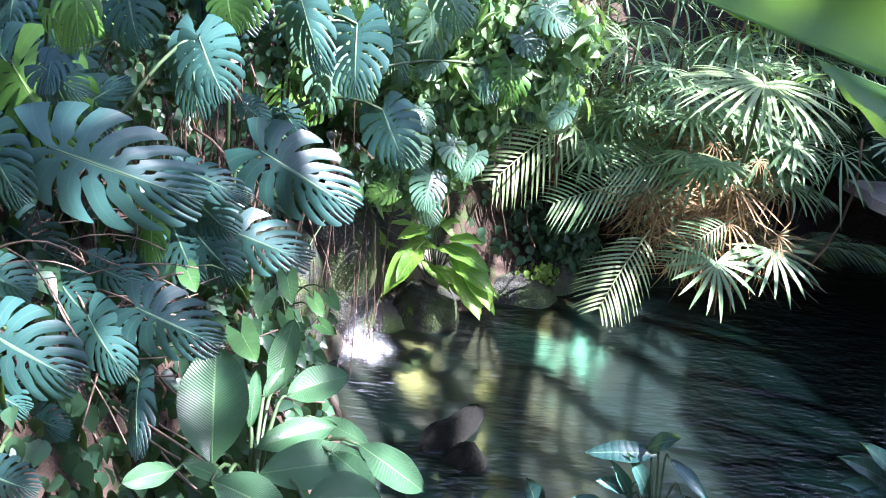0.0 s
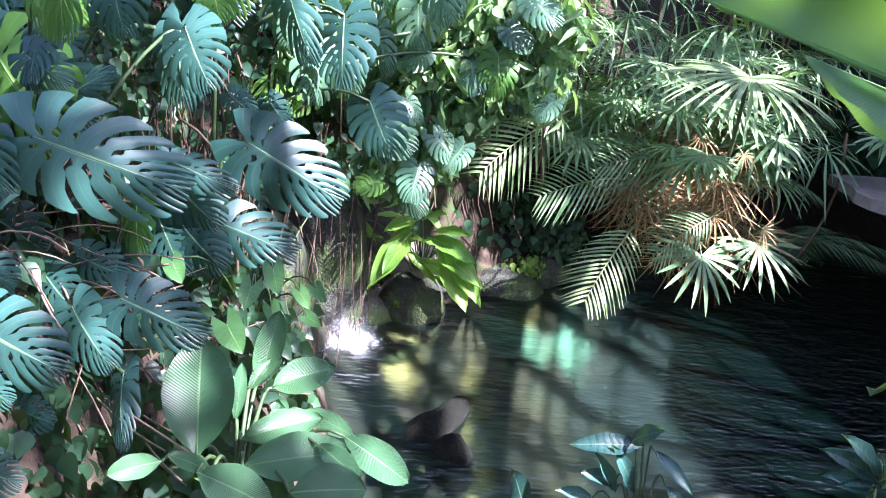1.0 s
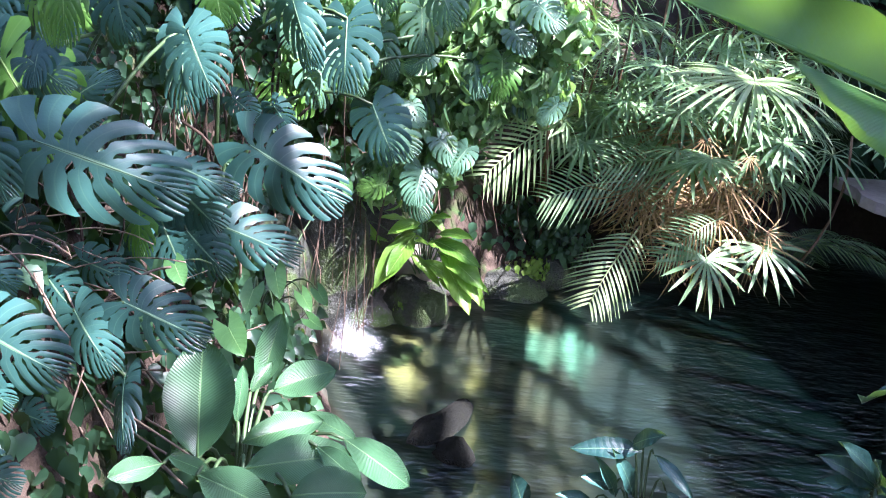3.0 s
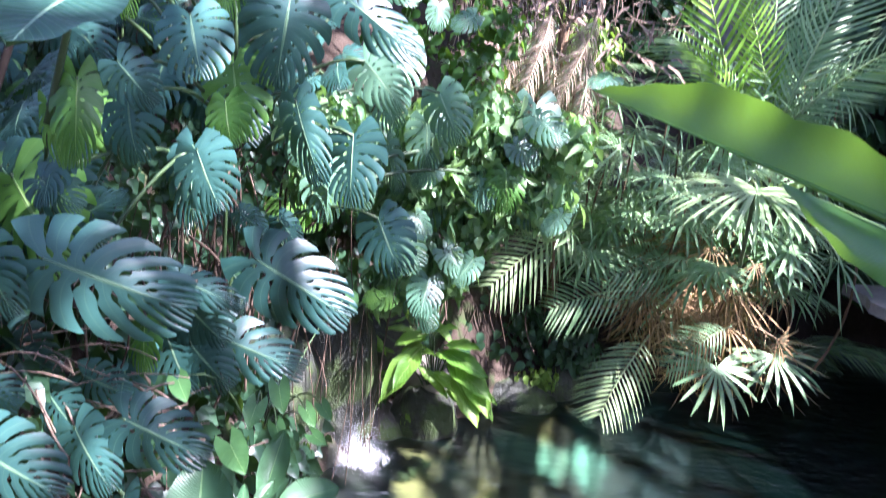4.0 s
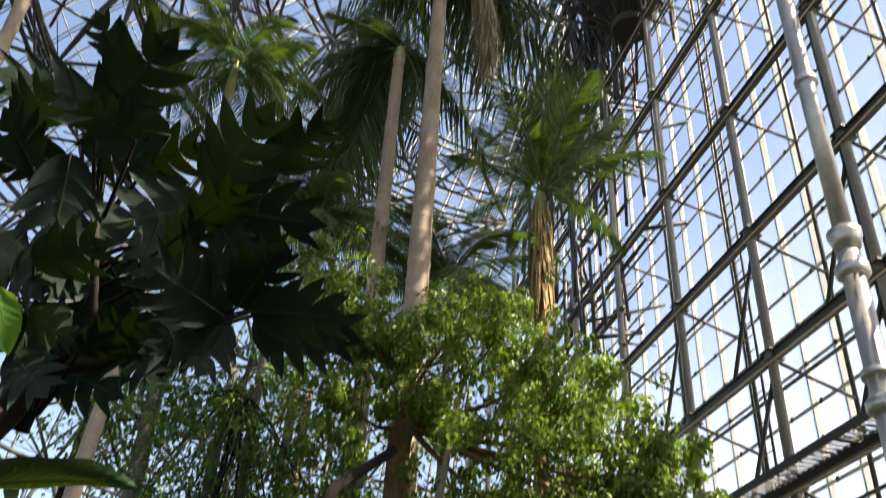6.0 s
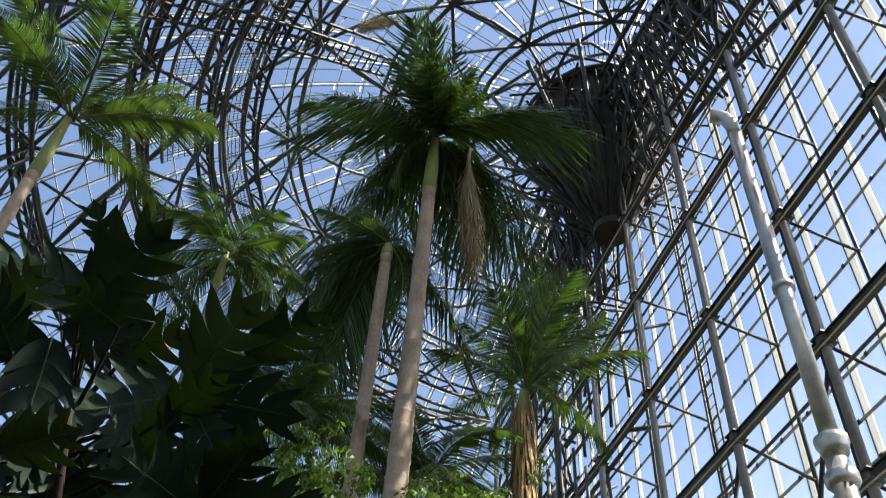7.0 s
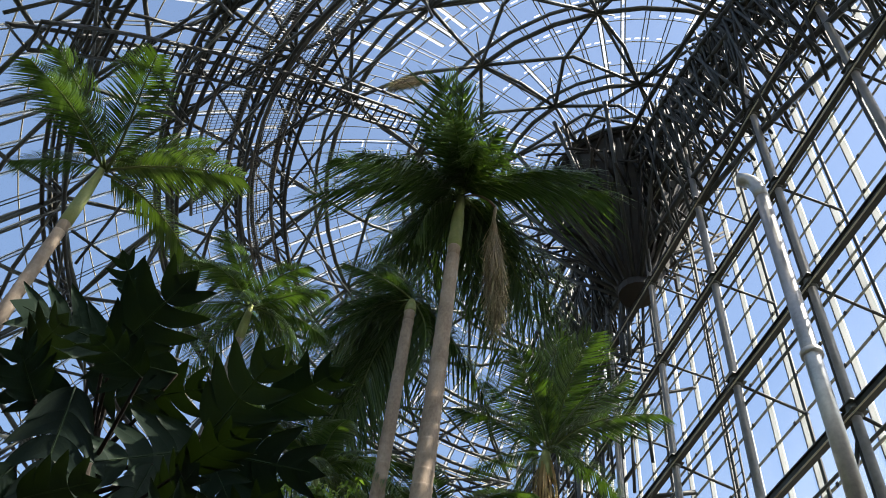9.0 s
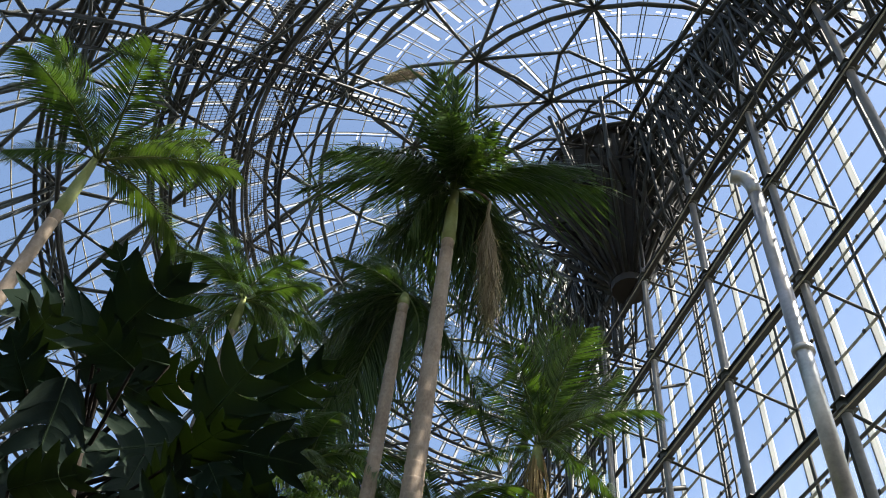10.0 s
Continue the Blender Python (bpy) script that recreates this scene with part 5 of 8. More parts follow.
hea = thing("heart_leaf_vine", (-1.07, 4.88, 1.23), "trailing vine with soft heart-shaped green leaves", "vine plant")
hleaf(hea, (-0.98, 3.81, 1.67), (-0.89, 3.72, 1.57), 1.1)
hleaf(hea, (-0.92, 4.09, 1.75), (-0.94, 3.99, 1.67), 1.0)
hleaf(hea, (-0.84, 4.24, 1.79), (-0.80, 4.14, 1.69), 0.9)
hleaf(hea, (-0.83, 4.15, 1.61), (-0.78, 4.07, 1.54), 0.9)
hleaf(hea, (-0.72, 4.39, 1.60), (-0.66, 4.32, 1.54), 0.9)
hleaf(hea, (-0.65, 4.50, 1.58), (-0.59, 4.43, 1.53), 0.9)
hleaf(hea, (-0.67, 4.34, 1.48), (-0.59, 4.28, 1.46), 0.9)
hleaf(hea, (-0.63, 5.49, 1.90), (-0.59, 5.42, 1.83), 0.9)
hleaf(hea, (-1.33, 4.13, 1.83), (-1.27, 4.06, 1.75), 1.1)

# more monsteras behind and between
frng = random.Random(21)


def monstera_bush(x, y, n, size, seed, lift=0.5):
    r = random.Random(seed)
    z = ground_z(x, y)
    pl = thing("monstera_plant", (x, y, z - 0.05), "monstera with dark split leaves rooted in the bank", "monstera", "monstera plants on the bank")
    for i in range(n):
        a = radians(r.uniform(-160, -20))
        d = Vector((math.cos(a), math.sin(a), 0))
        base = Vector((x, y, z)) + d * r.uniform(0.1, 0.45) + Vector((0, 0, lift * r.uniform(0.3, 1.25)))
        tip = base + (d * r.uniform(0.6, 1.0) + Vector((0, 0, r.uniform(-0.9, 0.1)))).normalized() * size * r.uniform(0.6, 1.15)
        mleaf(pl, base, tip, r.uniform(0.85, 1.15), r.randrange(6), r.random() < 0.13)


k = 0
for y in (3.4, 4.0, 4.7, 5.4, 6.1, 6.9, 7.7, 8.5, 9.3):
    for x in (-4.6, -3.8, -3.1, -2.4, -1.7, -1.1):
        px_, py_ = x + frng.uniform(-0.25, 0.25), y + frng.uniform(-0.25, 0.25)
        s = pond_dist(px_, py_)
        if s < 0.55 or abs(math.atan2(px_, py_)) > radians(46):
            continue
        if s < 1.5 and 5.2 < py_ < 7.9 or s < 1.35 and py_ < 4.5:
            continue
        k += 1
        monstera_bush(px_, py_, frng.randint(5, 7), frng.uniform(0.42, 0.68), 100 + k, 0.35 + 0.25 * (s > 2.2))


def leafy(name, label, category, mat, spots, size, seed, kind="stuff", slim=0.45, flat=0.0, part_name="foliage", face=None):
    """A mass of small leaves: spots of (centre, radius, how many)."""
    r = random.Random(seed)
    b = Buf()
    for c, rad, n in spots:
        scatter_leaves(b, r, c, (rad, rad * 0.8, rad), n, size, 0.35, face, 0.9, 0.12, slim, flat, True)
    ob = new(name, b.mesh(name, M[mat]))
    tagged(ob, label, category, kind=kind)
    return ob


# small creepers that cover the soil of the bank
cover = Buf()
cr = random.Random(91)
for _ in range(15000):
    x, y = cr.uniform(-4.2, 1.5), cr.uniform(2.9, 9.2)
    s = pond_dist(x, y)
    if not 0.06 < s < 2.6 or x > -0.35 and y > 7.3 and cr.random() < 0.85:
        continue
    nn = Vector((-0.3 + cr.uniform(-0.6, 0.6), -0.8 + cr.uniform(-0.6, 0.6), 0.6 + cr.uniform(-0.5, 0.5))).normalized()
    one_leaf(cover, cr, Vector((x, y - 0.04, ground_z(x, y) + cr.uniform(0.01, 0.20))), nn, cr.uniform(0.05, 0.13), 0.5, 0.12, True)
tagged(new("creeper", cover.mesh("creeper", M["ivy"])), "dark small-leaved creeper over the soil of the bank", "creeper", kind="stuff")
vine_low = [
    ((-0.35, 7.19, 2.41), 0.28, 130), ((0.01, 7.20, 2.48), 0.28, 130), ((0.34, 7.19, 2.74), 0.32, 130), ((0.18, 7.20, 2.08), 0.23, 130),
    ((-0.29, 7.19, 2.77), 0.28, 130), ((-0.48, 7.18, 1.54), 0.24, 130), ((0.19, 7.20, 2.94), 0.28, 130), ((0.66, 7.17, 2.36), 0.28, 130),
    ((0.79, 7.16, 2.78), 0.28, 130), ((-0.02, 7.20, 1.73), 0.21, 130), ((0.30, 7.19, 2.23), 0.21, 130), ((-0.90, 6.13, 2.93), 0.24, 130),
    ((-0.56, 7.18, 2.12), 0.21, 130), ((-0.32, 7.19, 1.90), 0.24, 130), ((-0.78, 7.16, 2.74), 0.23, 130), ((-1.00, 6.12, 2.58), 0.16, 130),
    ((0.02, 7.20, 2.84), 0.23, 130),
]
leafy("vine_curtain", "curtain of small bright green vine leaves down the bank", "vine", "vine", [((c[0], c[1] - 0.25, c[2]), r, 300) for c, r, n in vine_low], 0.08, 3, slim=0.45)
leafy("lance_leaves", "narrow bright leaves and stalks mixed through the vines", "vine", "vine", [((c[0], c[1] - 0.3, c[2]), r * 1.3, 26) for c, r, n in vine_low], 0.16, 13, slim=0.16)
vine_high = [
    ((-0.91, 7.54, 4.05), 0.34, 130), ((-0.56, 7.58, 4.45), 0.29, 130), ((-1.28, 7.49, 3.97), 0.24, 130), ((-0.27, 7.59, 3.75), 0.34, 130),
    ((0.05, 7.60, 3.24), 0.29, 130), ((-0.58, 7.58, 3.40), 0.29, 130), ((0.22, 7.60, 3.64), 0.24, 130), ((-1.11, 7.52, 4.27), 0.29, 130),
    ((-1.57, 7.44, 4.14), 0.24, 130), ((-1.80, 7.38, 4.26), 0.24, 130), ((-0.25, 7.60, 4.14), 0.29, 130),
]
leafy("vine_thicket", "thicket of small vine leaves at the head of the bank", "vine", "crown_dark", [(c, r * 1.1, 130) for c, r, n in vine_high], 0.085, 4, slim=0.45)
shore_spots = [
    ((1.10, 8.63, 0.50), 0.29, 150), ((0.84, 8.66, 0.68), 0.23, 150),
    ((1.39, 8.59, 0.45), 0.24, 150), ((1.24, 8.61, 0.73), 0.29, 150),
]
leafy("shore_bush", "low dark bush of small leaves at the water", "bush", "ivy", shore_spots, 0.08, 5)
moss_spots = [
    ((0.88, 8.35, 0.18), 0.17, 90), ((1.04, 8.34, 0.27), 0.14, 90), ((0.67, 8.37, 0.03), 0.15, 90), ((-0.58, 8.38, 0.53), 0.17, 90),
    ((-0.42, 8.39, 0.63), 0.17, 90), ((-0.65, 7.37, 0.52), 0.11, 90), ((-1.25, 7.29, 0.71), 0.13, 90), ((-0.24, 7.40, 0.18), 0.10, 90),
]
leafy("shore_ferns", "small bright ferns on the wet rocks", "fern", "crown_lime", moss_spots, 0.06, 6)
under_spots = [
    ((0.14, 11.00, 5.20), 0.49, 260), ((0.62, 10.48, 4.76), 0.40, 260), ((1.10, 10.95, 5.25), 0.49, 260), ((1.70, 11.37, 5.49), 0.44, 260),
    ((0.43, 9.99, 4.27), 0.38, 220), ((-0.02, 10.50, 4.53), 0.40, 220), ((-1.30, 10.92, 4.96), 0.35, 200), ((-1.06, 11.95, 5.33), 0.39, 200),
    ((-1.90, 10.83, 4.91), 0.28, 150), ((1.04, 9.95, 4.55), 0.32, 160), ((-1.80, 12.88, 5.57), 0.50, 200), ((-2.65, 11.70, 5.04), 0.38, 160),
    ((-4.21, 12.30, 5.18), 0.50, 200), ((-4.24, 10.15, 4.55), 0.42, 200), ((0.80, 9.47, 3.90), 0.30, 120), ((1.18, 8.92, 3.47), 0.34, 160),
    ((-3.99, 8.07, 4.18), 0.34, 160), ((0.13, 13.00, 6.03), 0.50, 220), ((1.17, 13.95, 6.36), 0.54, 220),
]
leafy("undergrowth", "sunlit shrubs and climbers under the trees", "shrub", "shrub", [(c, r, int(n * (1.5 if c[2] < 5 else 0.9))) for c, r, n in under_spots], 0.085, 7, slim=0.30)
back_spots = [
    ((-8.75, 14.57, 5.77), 1.20, 220), ((-8.10, 14.95, 5.50), 1.20, 220), ((-7.41, 15.30, 5.98), 1.20, 220), ((-6.66, 15.64, 5.69), 1.20, 220),
    ((-5.89, 15.95, 6.19), 1.20, 220), ((-5.05, 16.23, 5.89), 1.20, 220), ((-4.20, 16.47, 6.39), 1.20, 220), ((-3.28, 16.68, 6.07), 1.20, 220),
    ((-2.37, 16.83, 6.57), 1.21, 220), ((-1.40, 16.94, 6.22), 1.20, 220), ((-0.47, 16.99, 6.71), 1.21, 220), ((0.51, 16.99, 6.35), 1.20, 220),
    ((1.43, 16.94, 6.82), 1.21, 220), ((2.40, 16.83, 6.44), 1.20, 220), ((-9.81, 16.27, 7.23), 0.98, 130), ((-8.76, 16.86, 7.44), 0.99, 130),
    ((-7.60, 17.41, 7.65), 0.99, 130), ((-6.34, 17.91, 7.85), 0.99, 130), ((-4.98, 18.34, 8.04), 0.99, 130), ((-3.54, 18.67, 8.21), 0.99, 130),
    ((-2.04, 18.89, 8.36), 1.00, 130), ((-0.51, 18.99, 8.48), 1.00, 130), ((1.03, 18.97, 8.56), 1.00, 130),
]
leafy("far_shrubs", "far green shrubs along the foot of the dome", "shrub", "crown", [(c, r, n // 3) for c, r, n in back_spots], 0.14, 8, slim=0.3)
lime_spots = [
    ((1.85, 10.34, 5.54), 0.27, 130), ((2.14, 10.28, 5.74), 0.27, 130), ((1.40, 10.41, 5.58), 0.27, 130), ((0.74, 10.47, 4.97), 0.24, 130),
    ((0.40, 10.49, 5.08), 0.24, 130), ((1.99, 10.31, 5.35), 0.20, 130), ((1.06, 10.45, 4.95), 0.20, 130),
]
mid_spots = [
    ((0.55, 10.6, 5.35), 0.42, 200), ((1.25, 10.8, 5.70), 0.42, 200), ((1.75, 10.9, 6.05), 0.40, 180), ((0.95, 11.2, 6.10), 0.45, 180), ((0.10, 10.9, 5.75), 0.40, 180), ((-0.55, 11.6, 5.70), 0.42, 180),
    ((2.15, 10.7, 5.95), 0.34, 150), ((1.55, 10.2, 4.85), 0.34, 170), ((0.85, 9.9, 4.95), 0.30, 150), ((2.05, 10.1, 4.75), 0.30, 150), ((-1.5, 11.9, 5.9), 0.45, 160), ((-2.4, 12.2, 5.9), 0.45, 160),
]
leafy("sunlit_thicket", "thicket of yellow-green shrubs between the trunks", "shrub", "shrub", mid_spots, 0.085, 27, slim=0.30)
leafy("pale_shrub", "pale sunlit shrub with loose branches", "shrub", "crown_lime", [((c[0] * 0.95, c[1] * 0.95, 3.7 + (c[2] - 3.7) * 0.95 + dz), r * (1.5 if dz else 1.1), 130) for c, r, n in lime_spots for dz in (0, -0.4)], 0.10, 9, slim=0.34)
crown_a = [
    ((-1.70, 10.16, 10.16), 0.58, 420), ((-0.80, 10.27, 9.15), 0.48, 420), ((-0.06, 10.30, 9.13), 0.63, 420), ((0.67, 10.28, 9.32), 0.71, 420),
    ((1.40, 10.20, 8.99), 0.66, 420), ((1.95, 10.11, 8.34), 0.57, 420), ((2.40, 10.02, 7.87), 0.57, 420), ((2.76, 9.92, 7.31), 0.38, 420),
    ((1.40, 10.21, 7.67), 0.74, 420), ((0.56, 10.29, 8.11), 0.75, 420), ((-0.17, 10.30, 8.39), 0.47, 420), ((1.06, 10.24, 6.94), 0.48, 420),
    ((2.05, 10.09, 7.15), 0.48, 420), ((-1.18, 10.23, 8.39), 0.40, 420), ((0.29, 10.30, 9.61), 0.42, 420), ((2.50, 9.99, 7.21), 0.42, 420),
    ((-1.41, 10.20, 9.42), 0.41, 420),
]
crown_b = [
    ((-3.79, 11.60, 8.61), 0.92, 330), ((-2.99, 11.83, 8.31), 0.83, 330), ((-3.26, 11.76, 7.51), 0.89, 330), ((-2.06, 12.03, 7.66), 0.73, 330),
    ((-2.86, 11.86, 9.14), 0.76, 330), ((-3.83, 11.58, 7.42), 0.81, 330), ((-2.25, 11.99, 6.66), 0.72, 330), ((-3.33, 11.74, 6.46), 0.80, 330),
    ((-1.42, 12.12, 7.73), 0.49, 330), ((-2.02, 12.03, 8.81), 0.59, 330), ((-4.29, 11.42, 8.08), 0.66, 330), ((-2.88, 11.86, 6.91), 0.64, 330),
]
crown_c = [
    ((0.39, 12.49, 7.26), 0.66, 260), ((-0.28, 12.50, 7.57), 0.50, 260), ((0.90, 12.47, 6.62), 0.57, 260), ((-0.90, 12.47, 7.02), 0.41, 260),
    ((0.10, 12.50, 6.42), 0.49, 260), ((1.76, 12.38, 6.80), 0.49, 260), ((0.87, 12.47, 7.97), 0.50, 260),
]
flower_spots = [
    ((1.54, 10.18, 4.59), 0.07, 10), ((-0.38, 10.29, 4.03), 0.03, 4), ((1.34, 10.21, 5.17), 0.20, 10), ((0.75, 10.27, 5.46), 0.27, 12),
    ((2.01, 10.10, 5.29), 0.07, 5), ((0.36, 10.29, 5.56), 0.27, 8), ((-1.78, 11.87, 6.23), 0.20, 14), ((-1.08, 11.95, 6.05), 0.12, 14),
]
leafy("red_flowers", "small red and pink flowers among the shrubs", "flowers", "flower", flower_spots, 0.09, 12)

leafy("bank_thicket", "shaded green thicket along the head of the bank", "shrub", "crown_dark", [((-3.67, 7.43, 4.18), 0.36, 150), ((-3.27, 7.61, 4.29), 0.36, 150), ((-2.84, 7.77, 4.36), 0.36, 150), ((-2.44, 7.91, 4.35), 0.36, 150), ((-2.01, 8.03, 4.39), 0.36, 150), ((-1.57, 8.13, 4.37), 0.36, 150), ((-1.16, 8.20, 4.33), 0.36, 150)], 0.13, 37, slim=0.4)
leafy("bank_ivy", "dark ivy at the foot of the concrete wall", "ivy", "ivy", [((1.65, 10.14, 4.45), 0.26, 150), ((1.92, 10.11, 4.14), 0.26, 150), ((2.18, 10.06, 3.91), 0.26, 150), ((1.75, 10.15, 3.88), 0.26, 150), ((2.01, 10.07, 4.50), 0.26, 150), ((1.49, 10.18, 4.12), 0.26, 150), ((1.97, 10.11, 3.51), 0.26, 150), ((1.39, 10.21, 3.73), 0.26, 150), ((2.21, 10.05, 4.23), 0.26, 150)], 0.11, 38)

# split leaves that climb among the vines
climb = thing("climbing_monstera", (0.1, 7.5, 1.9), "climbing monstera with small split leaves among the vines", "monstera")
cl = random.Random(17)
for c, rad, n in vine_low + vine_high[::2]:
    p = Vector(c) + Vector((cl.gauss(0, rad * 0.7), -0.32 - rad * cl.uniform(0.6, 1.0), cl.gauss(0, rad * 0.7)))
    d = Vector((cl.gauss(0, 0.5), cl.uniform(-0.6, -0.1), cl.uniform(-1.0, -0.1))).normalized()
    ln = cl.uniform(0.18, 0.36)
    mm = frame_of(p, d, (cl.gauss(0.1, 0.3), -1, 0.7)) @ Matrix.Diagonal((ln * 0.95, ln, ln, 1))
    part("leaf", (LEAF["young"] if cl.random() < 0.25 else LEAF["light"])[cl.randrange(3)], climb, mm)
    straight(climb, "petiole", bend(p - d * 0.02, p + Vector((cl.gauss(0, 0.1), 0.25, -0.12)), 0.04, 4), 0.005, M["stem"], 4)
crown_d = [
    ((0.47, 10.29, 6.36), 0.50, 120), ((1.39, 10.21, 6.39), 0.50, 120), ((2.10, 10.08, 6.60), 0.45, 120), ((1.00, 10.25, 5.85), 0.40, 120), ((0.57, 10.18, 7.18), 0.50, 190), ((1.65, 10.07, 7.19), 0.50, 190), ((2.54, 9.88, 7.18), 0.45, 190), ((-1.87, 10.03, 9.80), 0.50, 190), ((-1.32, 10.11, 10.24), 0.55, 190), ((-2.04, 9.99, 8.70), 0.45, 190), ((-1.42, 10.10, 8.08), 0.40, 190), ((1.25, 10.12, 8.39), 0.50, 190), ((2.00, 10.00, 8.14), 0.50, 190), ((0.38, 10.19, 8.93), 0.50, 190), ((-0.38, 10.19, 9.56), 0.45, 190),
]
hanging = [
    ((-3.92, 10.28, 7.95), 0.55, 220), ((-3.47, 10.44, 8.44), 0.50, 220), ((-2.82, 10.63, 8.24), 0.50, 220), ((-2.31, 10.76, 7.53), 0.50, 220), ((-1.71, 10.87, 7.29), 0.50, 220), ((-2.90, 10.61, 6.84), 0.55, 220), ((-3.53, 10.42, 6.75), 0.50, 220), ((-2.21, 10.78, 6.21), 0.50, 220), ((-3.06, 10.57, 5.70), 0.50, 220), ((-1.59, 10.88, 6.12), 0.40, 220), ((-1.10, 10.95, 6.89), 0.40, 220), ((-3.68, 10.37, 5.76), 0.45, 220), ((-1.78, 10.86, 5.35), 0.45, 220), ((-2.54, 10.70, 5.16), 0.45, 220),
]

# ---- rocks, waterfall, roots ----
def stone_thing(at, size, seed, label, rot=0.0, mat="rock", tilt=0.0):
    ob = new("rock", rock_mesh("rock", seed, size, M[mat]))
    ob.matrix_basis = pose(*at, 0, tilt, rot)
    return tagged(ob, label, "rock", "rocks at the water")


stone_thing((-0.15, 7.55, 0.10), (0.34, 0.30, 0.36), 1, "dark wet rock with pale lichen at the water's edge", 0, "moss_rock")
stone_thing((-0.50, 7.50, -0.02), (0.30, 0.28, 0.30), 2, "tan wet rock under the waterfall")
stone_thing((-0.05, 7.75, 0.38), (0.30, 0.25, 0.28), 3, "pale sunlit rock behind the lime leaves", mat="stone")
stone_thing((0.75, 8.35, -0.05), (0.50, 0.35, 0.28), 4, "mossy rock on the far shore", 0, "moss_rock")
stone_thing((1.15, 8.65, 0.02), (0.40, 0.30, 0.28), 5, "mossy rock on the far shore", 40, "moss_rock")
stone_thing((0.30, 8.35, 0.0), (0.35, 0.30, 0.24), 6, "brown rock on the far shore", 70)
stone_thing((0.08, 5.64, -0.11), (0.54, 0.17, 0.19), 7, "mossy dark slab that stands out of the water", -122, "slab", 6)
stone_thing((0.25, 5.34, -0.14), (0.17, 0.24, 0.24), 8, "dark brown stone beside the slab in the water", 25, "slab")
stone_thing((2.19, 5.15, -0.25), (0.22, 0.20, 0.20), 9, "brown round stone under the water")
stone_thing((-0.35, 6.6, -0.8), (0.5, 0.6, 0.30), 10, "algae-covered stone under the water")
stone_thing((0.5, 4.6, -1.0), (0.6, 0.7, 0.30), 12, "algae-covered stone under the water", 50)
sr_ = random.Random(71)
for i in range(16):
    x, y = sr_.uniform(-0.4, 1.7), sr_.uniform(5.2, 7.9)
    stone_thing((x, y, ground_z(x, y)), (sr_.uniform(0.08, 0.2), sr_.uniform(0.08, 0.2), 0.07), 30 + i, "small dark algae-grown stone on the pond's bed", sr_.uniform(0, 90), "moss_rock")
stone_thing((-0.95, 7.12, 0.55), (0.42, 0.36, 0.80), 13, "wet dark rock face behind the waterfall", 0, "moss_rock")
stone_thing((-1.35, 6.55, 0.5), (0.40, 0.40, 0.75), 14, "wet dark rock face beside the waterfall", 30, "moss_rock")
stone_thing((-0.60, 7.70, 0.6), (0.30, 0.25, 0.75), 15, "brown rooty rock face beside the waterfall", 60, "moss_rock")
stone_thing((-1.62, 3.42, 1.12), (0.20, 0.16, 0.13), 16, "pale grey-pink stone on the bank", 35, "stone")
stone_thing((-1.48, 3.22, 0.98), (0.15, 0.12, 0.10), 17, "pale grey-pink stone on the bank", 60, "stone")

wf = thing("waterfall", (-0.9, 6.55, 0), "thin white waterfall that drops into the pond", "waterfall")
wr = random.Random(8)
for i, (x, w) in enumerate(((-1.05, 0.010), (-1.00, 0.020), (-0.95, 0.010), (-0.90, 0.018), (-0.85, 0.010), (-0.80, 0.014), (-0.75, 0.008))):
    b = Buf()
    pts = [Vector((x + 0.08 + 0.02 * math.sin(t * 5 + i) + 0.03 * t, 7.02 - 0.10 * t ** 0.5, 1.36 - 1.34 * t)) for t in [k / 14 for k in range(15)]]
    strip(b, pts, [w * (0.5 + 1.1 * k / 14) * wr.uniform(0.7, 1.2) for k in range(15)], (0, -1, 0.1))
    part("water_strand", b.mesh("water_strand", M["foam"]), wf)
for i in range(10):
    b = Buf()
    a = radians(wr.uniform(-70, 80))
    r = wr.uniform(0.10, 0.42)
    h = wr.uniform(0.12, 0.55) * (1 - r)
    o = Vector((-0.74 + wr.uniform(-0.08, 0.12), 6.90, 0))
    d = Vector((math.sin(a), -math.cos(a), 0))
    pts = [o + d * r * t + Vector((0, 0, h * (1 - t) ** 1.4 + 0.01)) for t in [k / 8 for k in range(9)]]
    strip(b, pts, [0.02 + 0.05 * k / 8 for k in range(9)], (0, -0.6, 1))
    part("splash", b.mesh("splash", M["foam"]), wf)
spray = Buf()
for k in range(12000):
    if k % 3:
        h = 0.85 * wr.random() ** 1.3
        r = abs(wr.gauss(0, 0.085 + 0.05 * (0.85 - h)))
    else:
        h = abs(wr.gauss(0, 0.10))
        r = abs(wr.gauss(0, 0.17))
    a = wr.uniform(0, 6.28)
    p = Vector((-0.72 - 0.16 * h + math.cos(a) * r * 1.15, 6.92 + 0.1 * h + math.sin(a) * r, h + 0.003))
    s = wr.uniform(0.0008, 0.0023) if k % 3 else wr.uniform(0.0005, 0.0016)
    spray.add([p + Vector((s, 0, 0)), p + Vector((-s * 0.5, s * 0.8, 0)), p + Vector((-s * 0.5, -s * 0.8, 0)), p + Vector((0, 0, s * 2.2))], [(0, 1, 3), (1, 2, 3), (2, 0, 3), (0, 2, 1)])
M["drops"] = rough_mat("white_water", [(0.3, (0.80, 0.84, 0.88)), (0.7, (0.92, 0.94, 0.96))], 6, 60, 0.3, 0.1, 0.002)
part("spray", spray.mesh("spray", M["drops"]), wf, label="white splashing foam")["kind"] = "stuff"
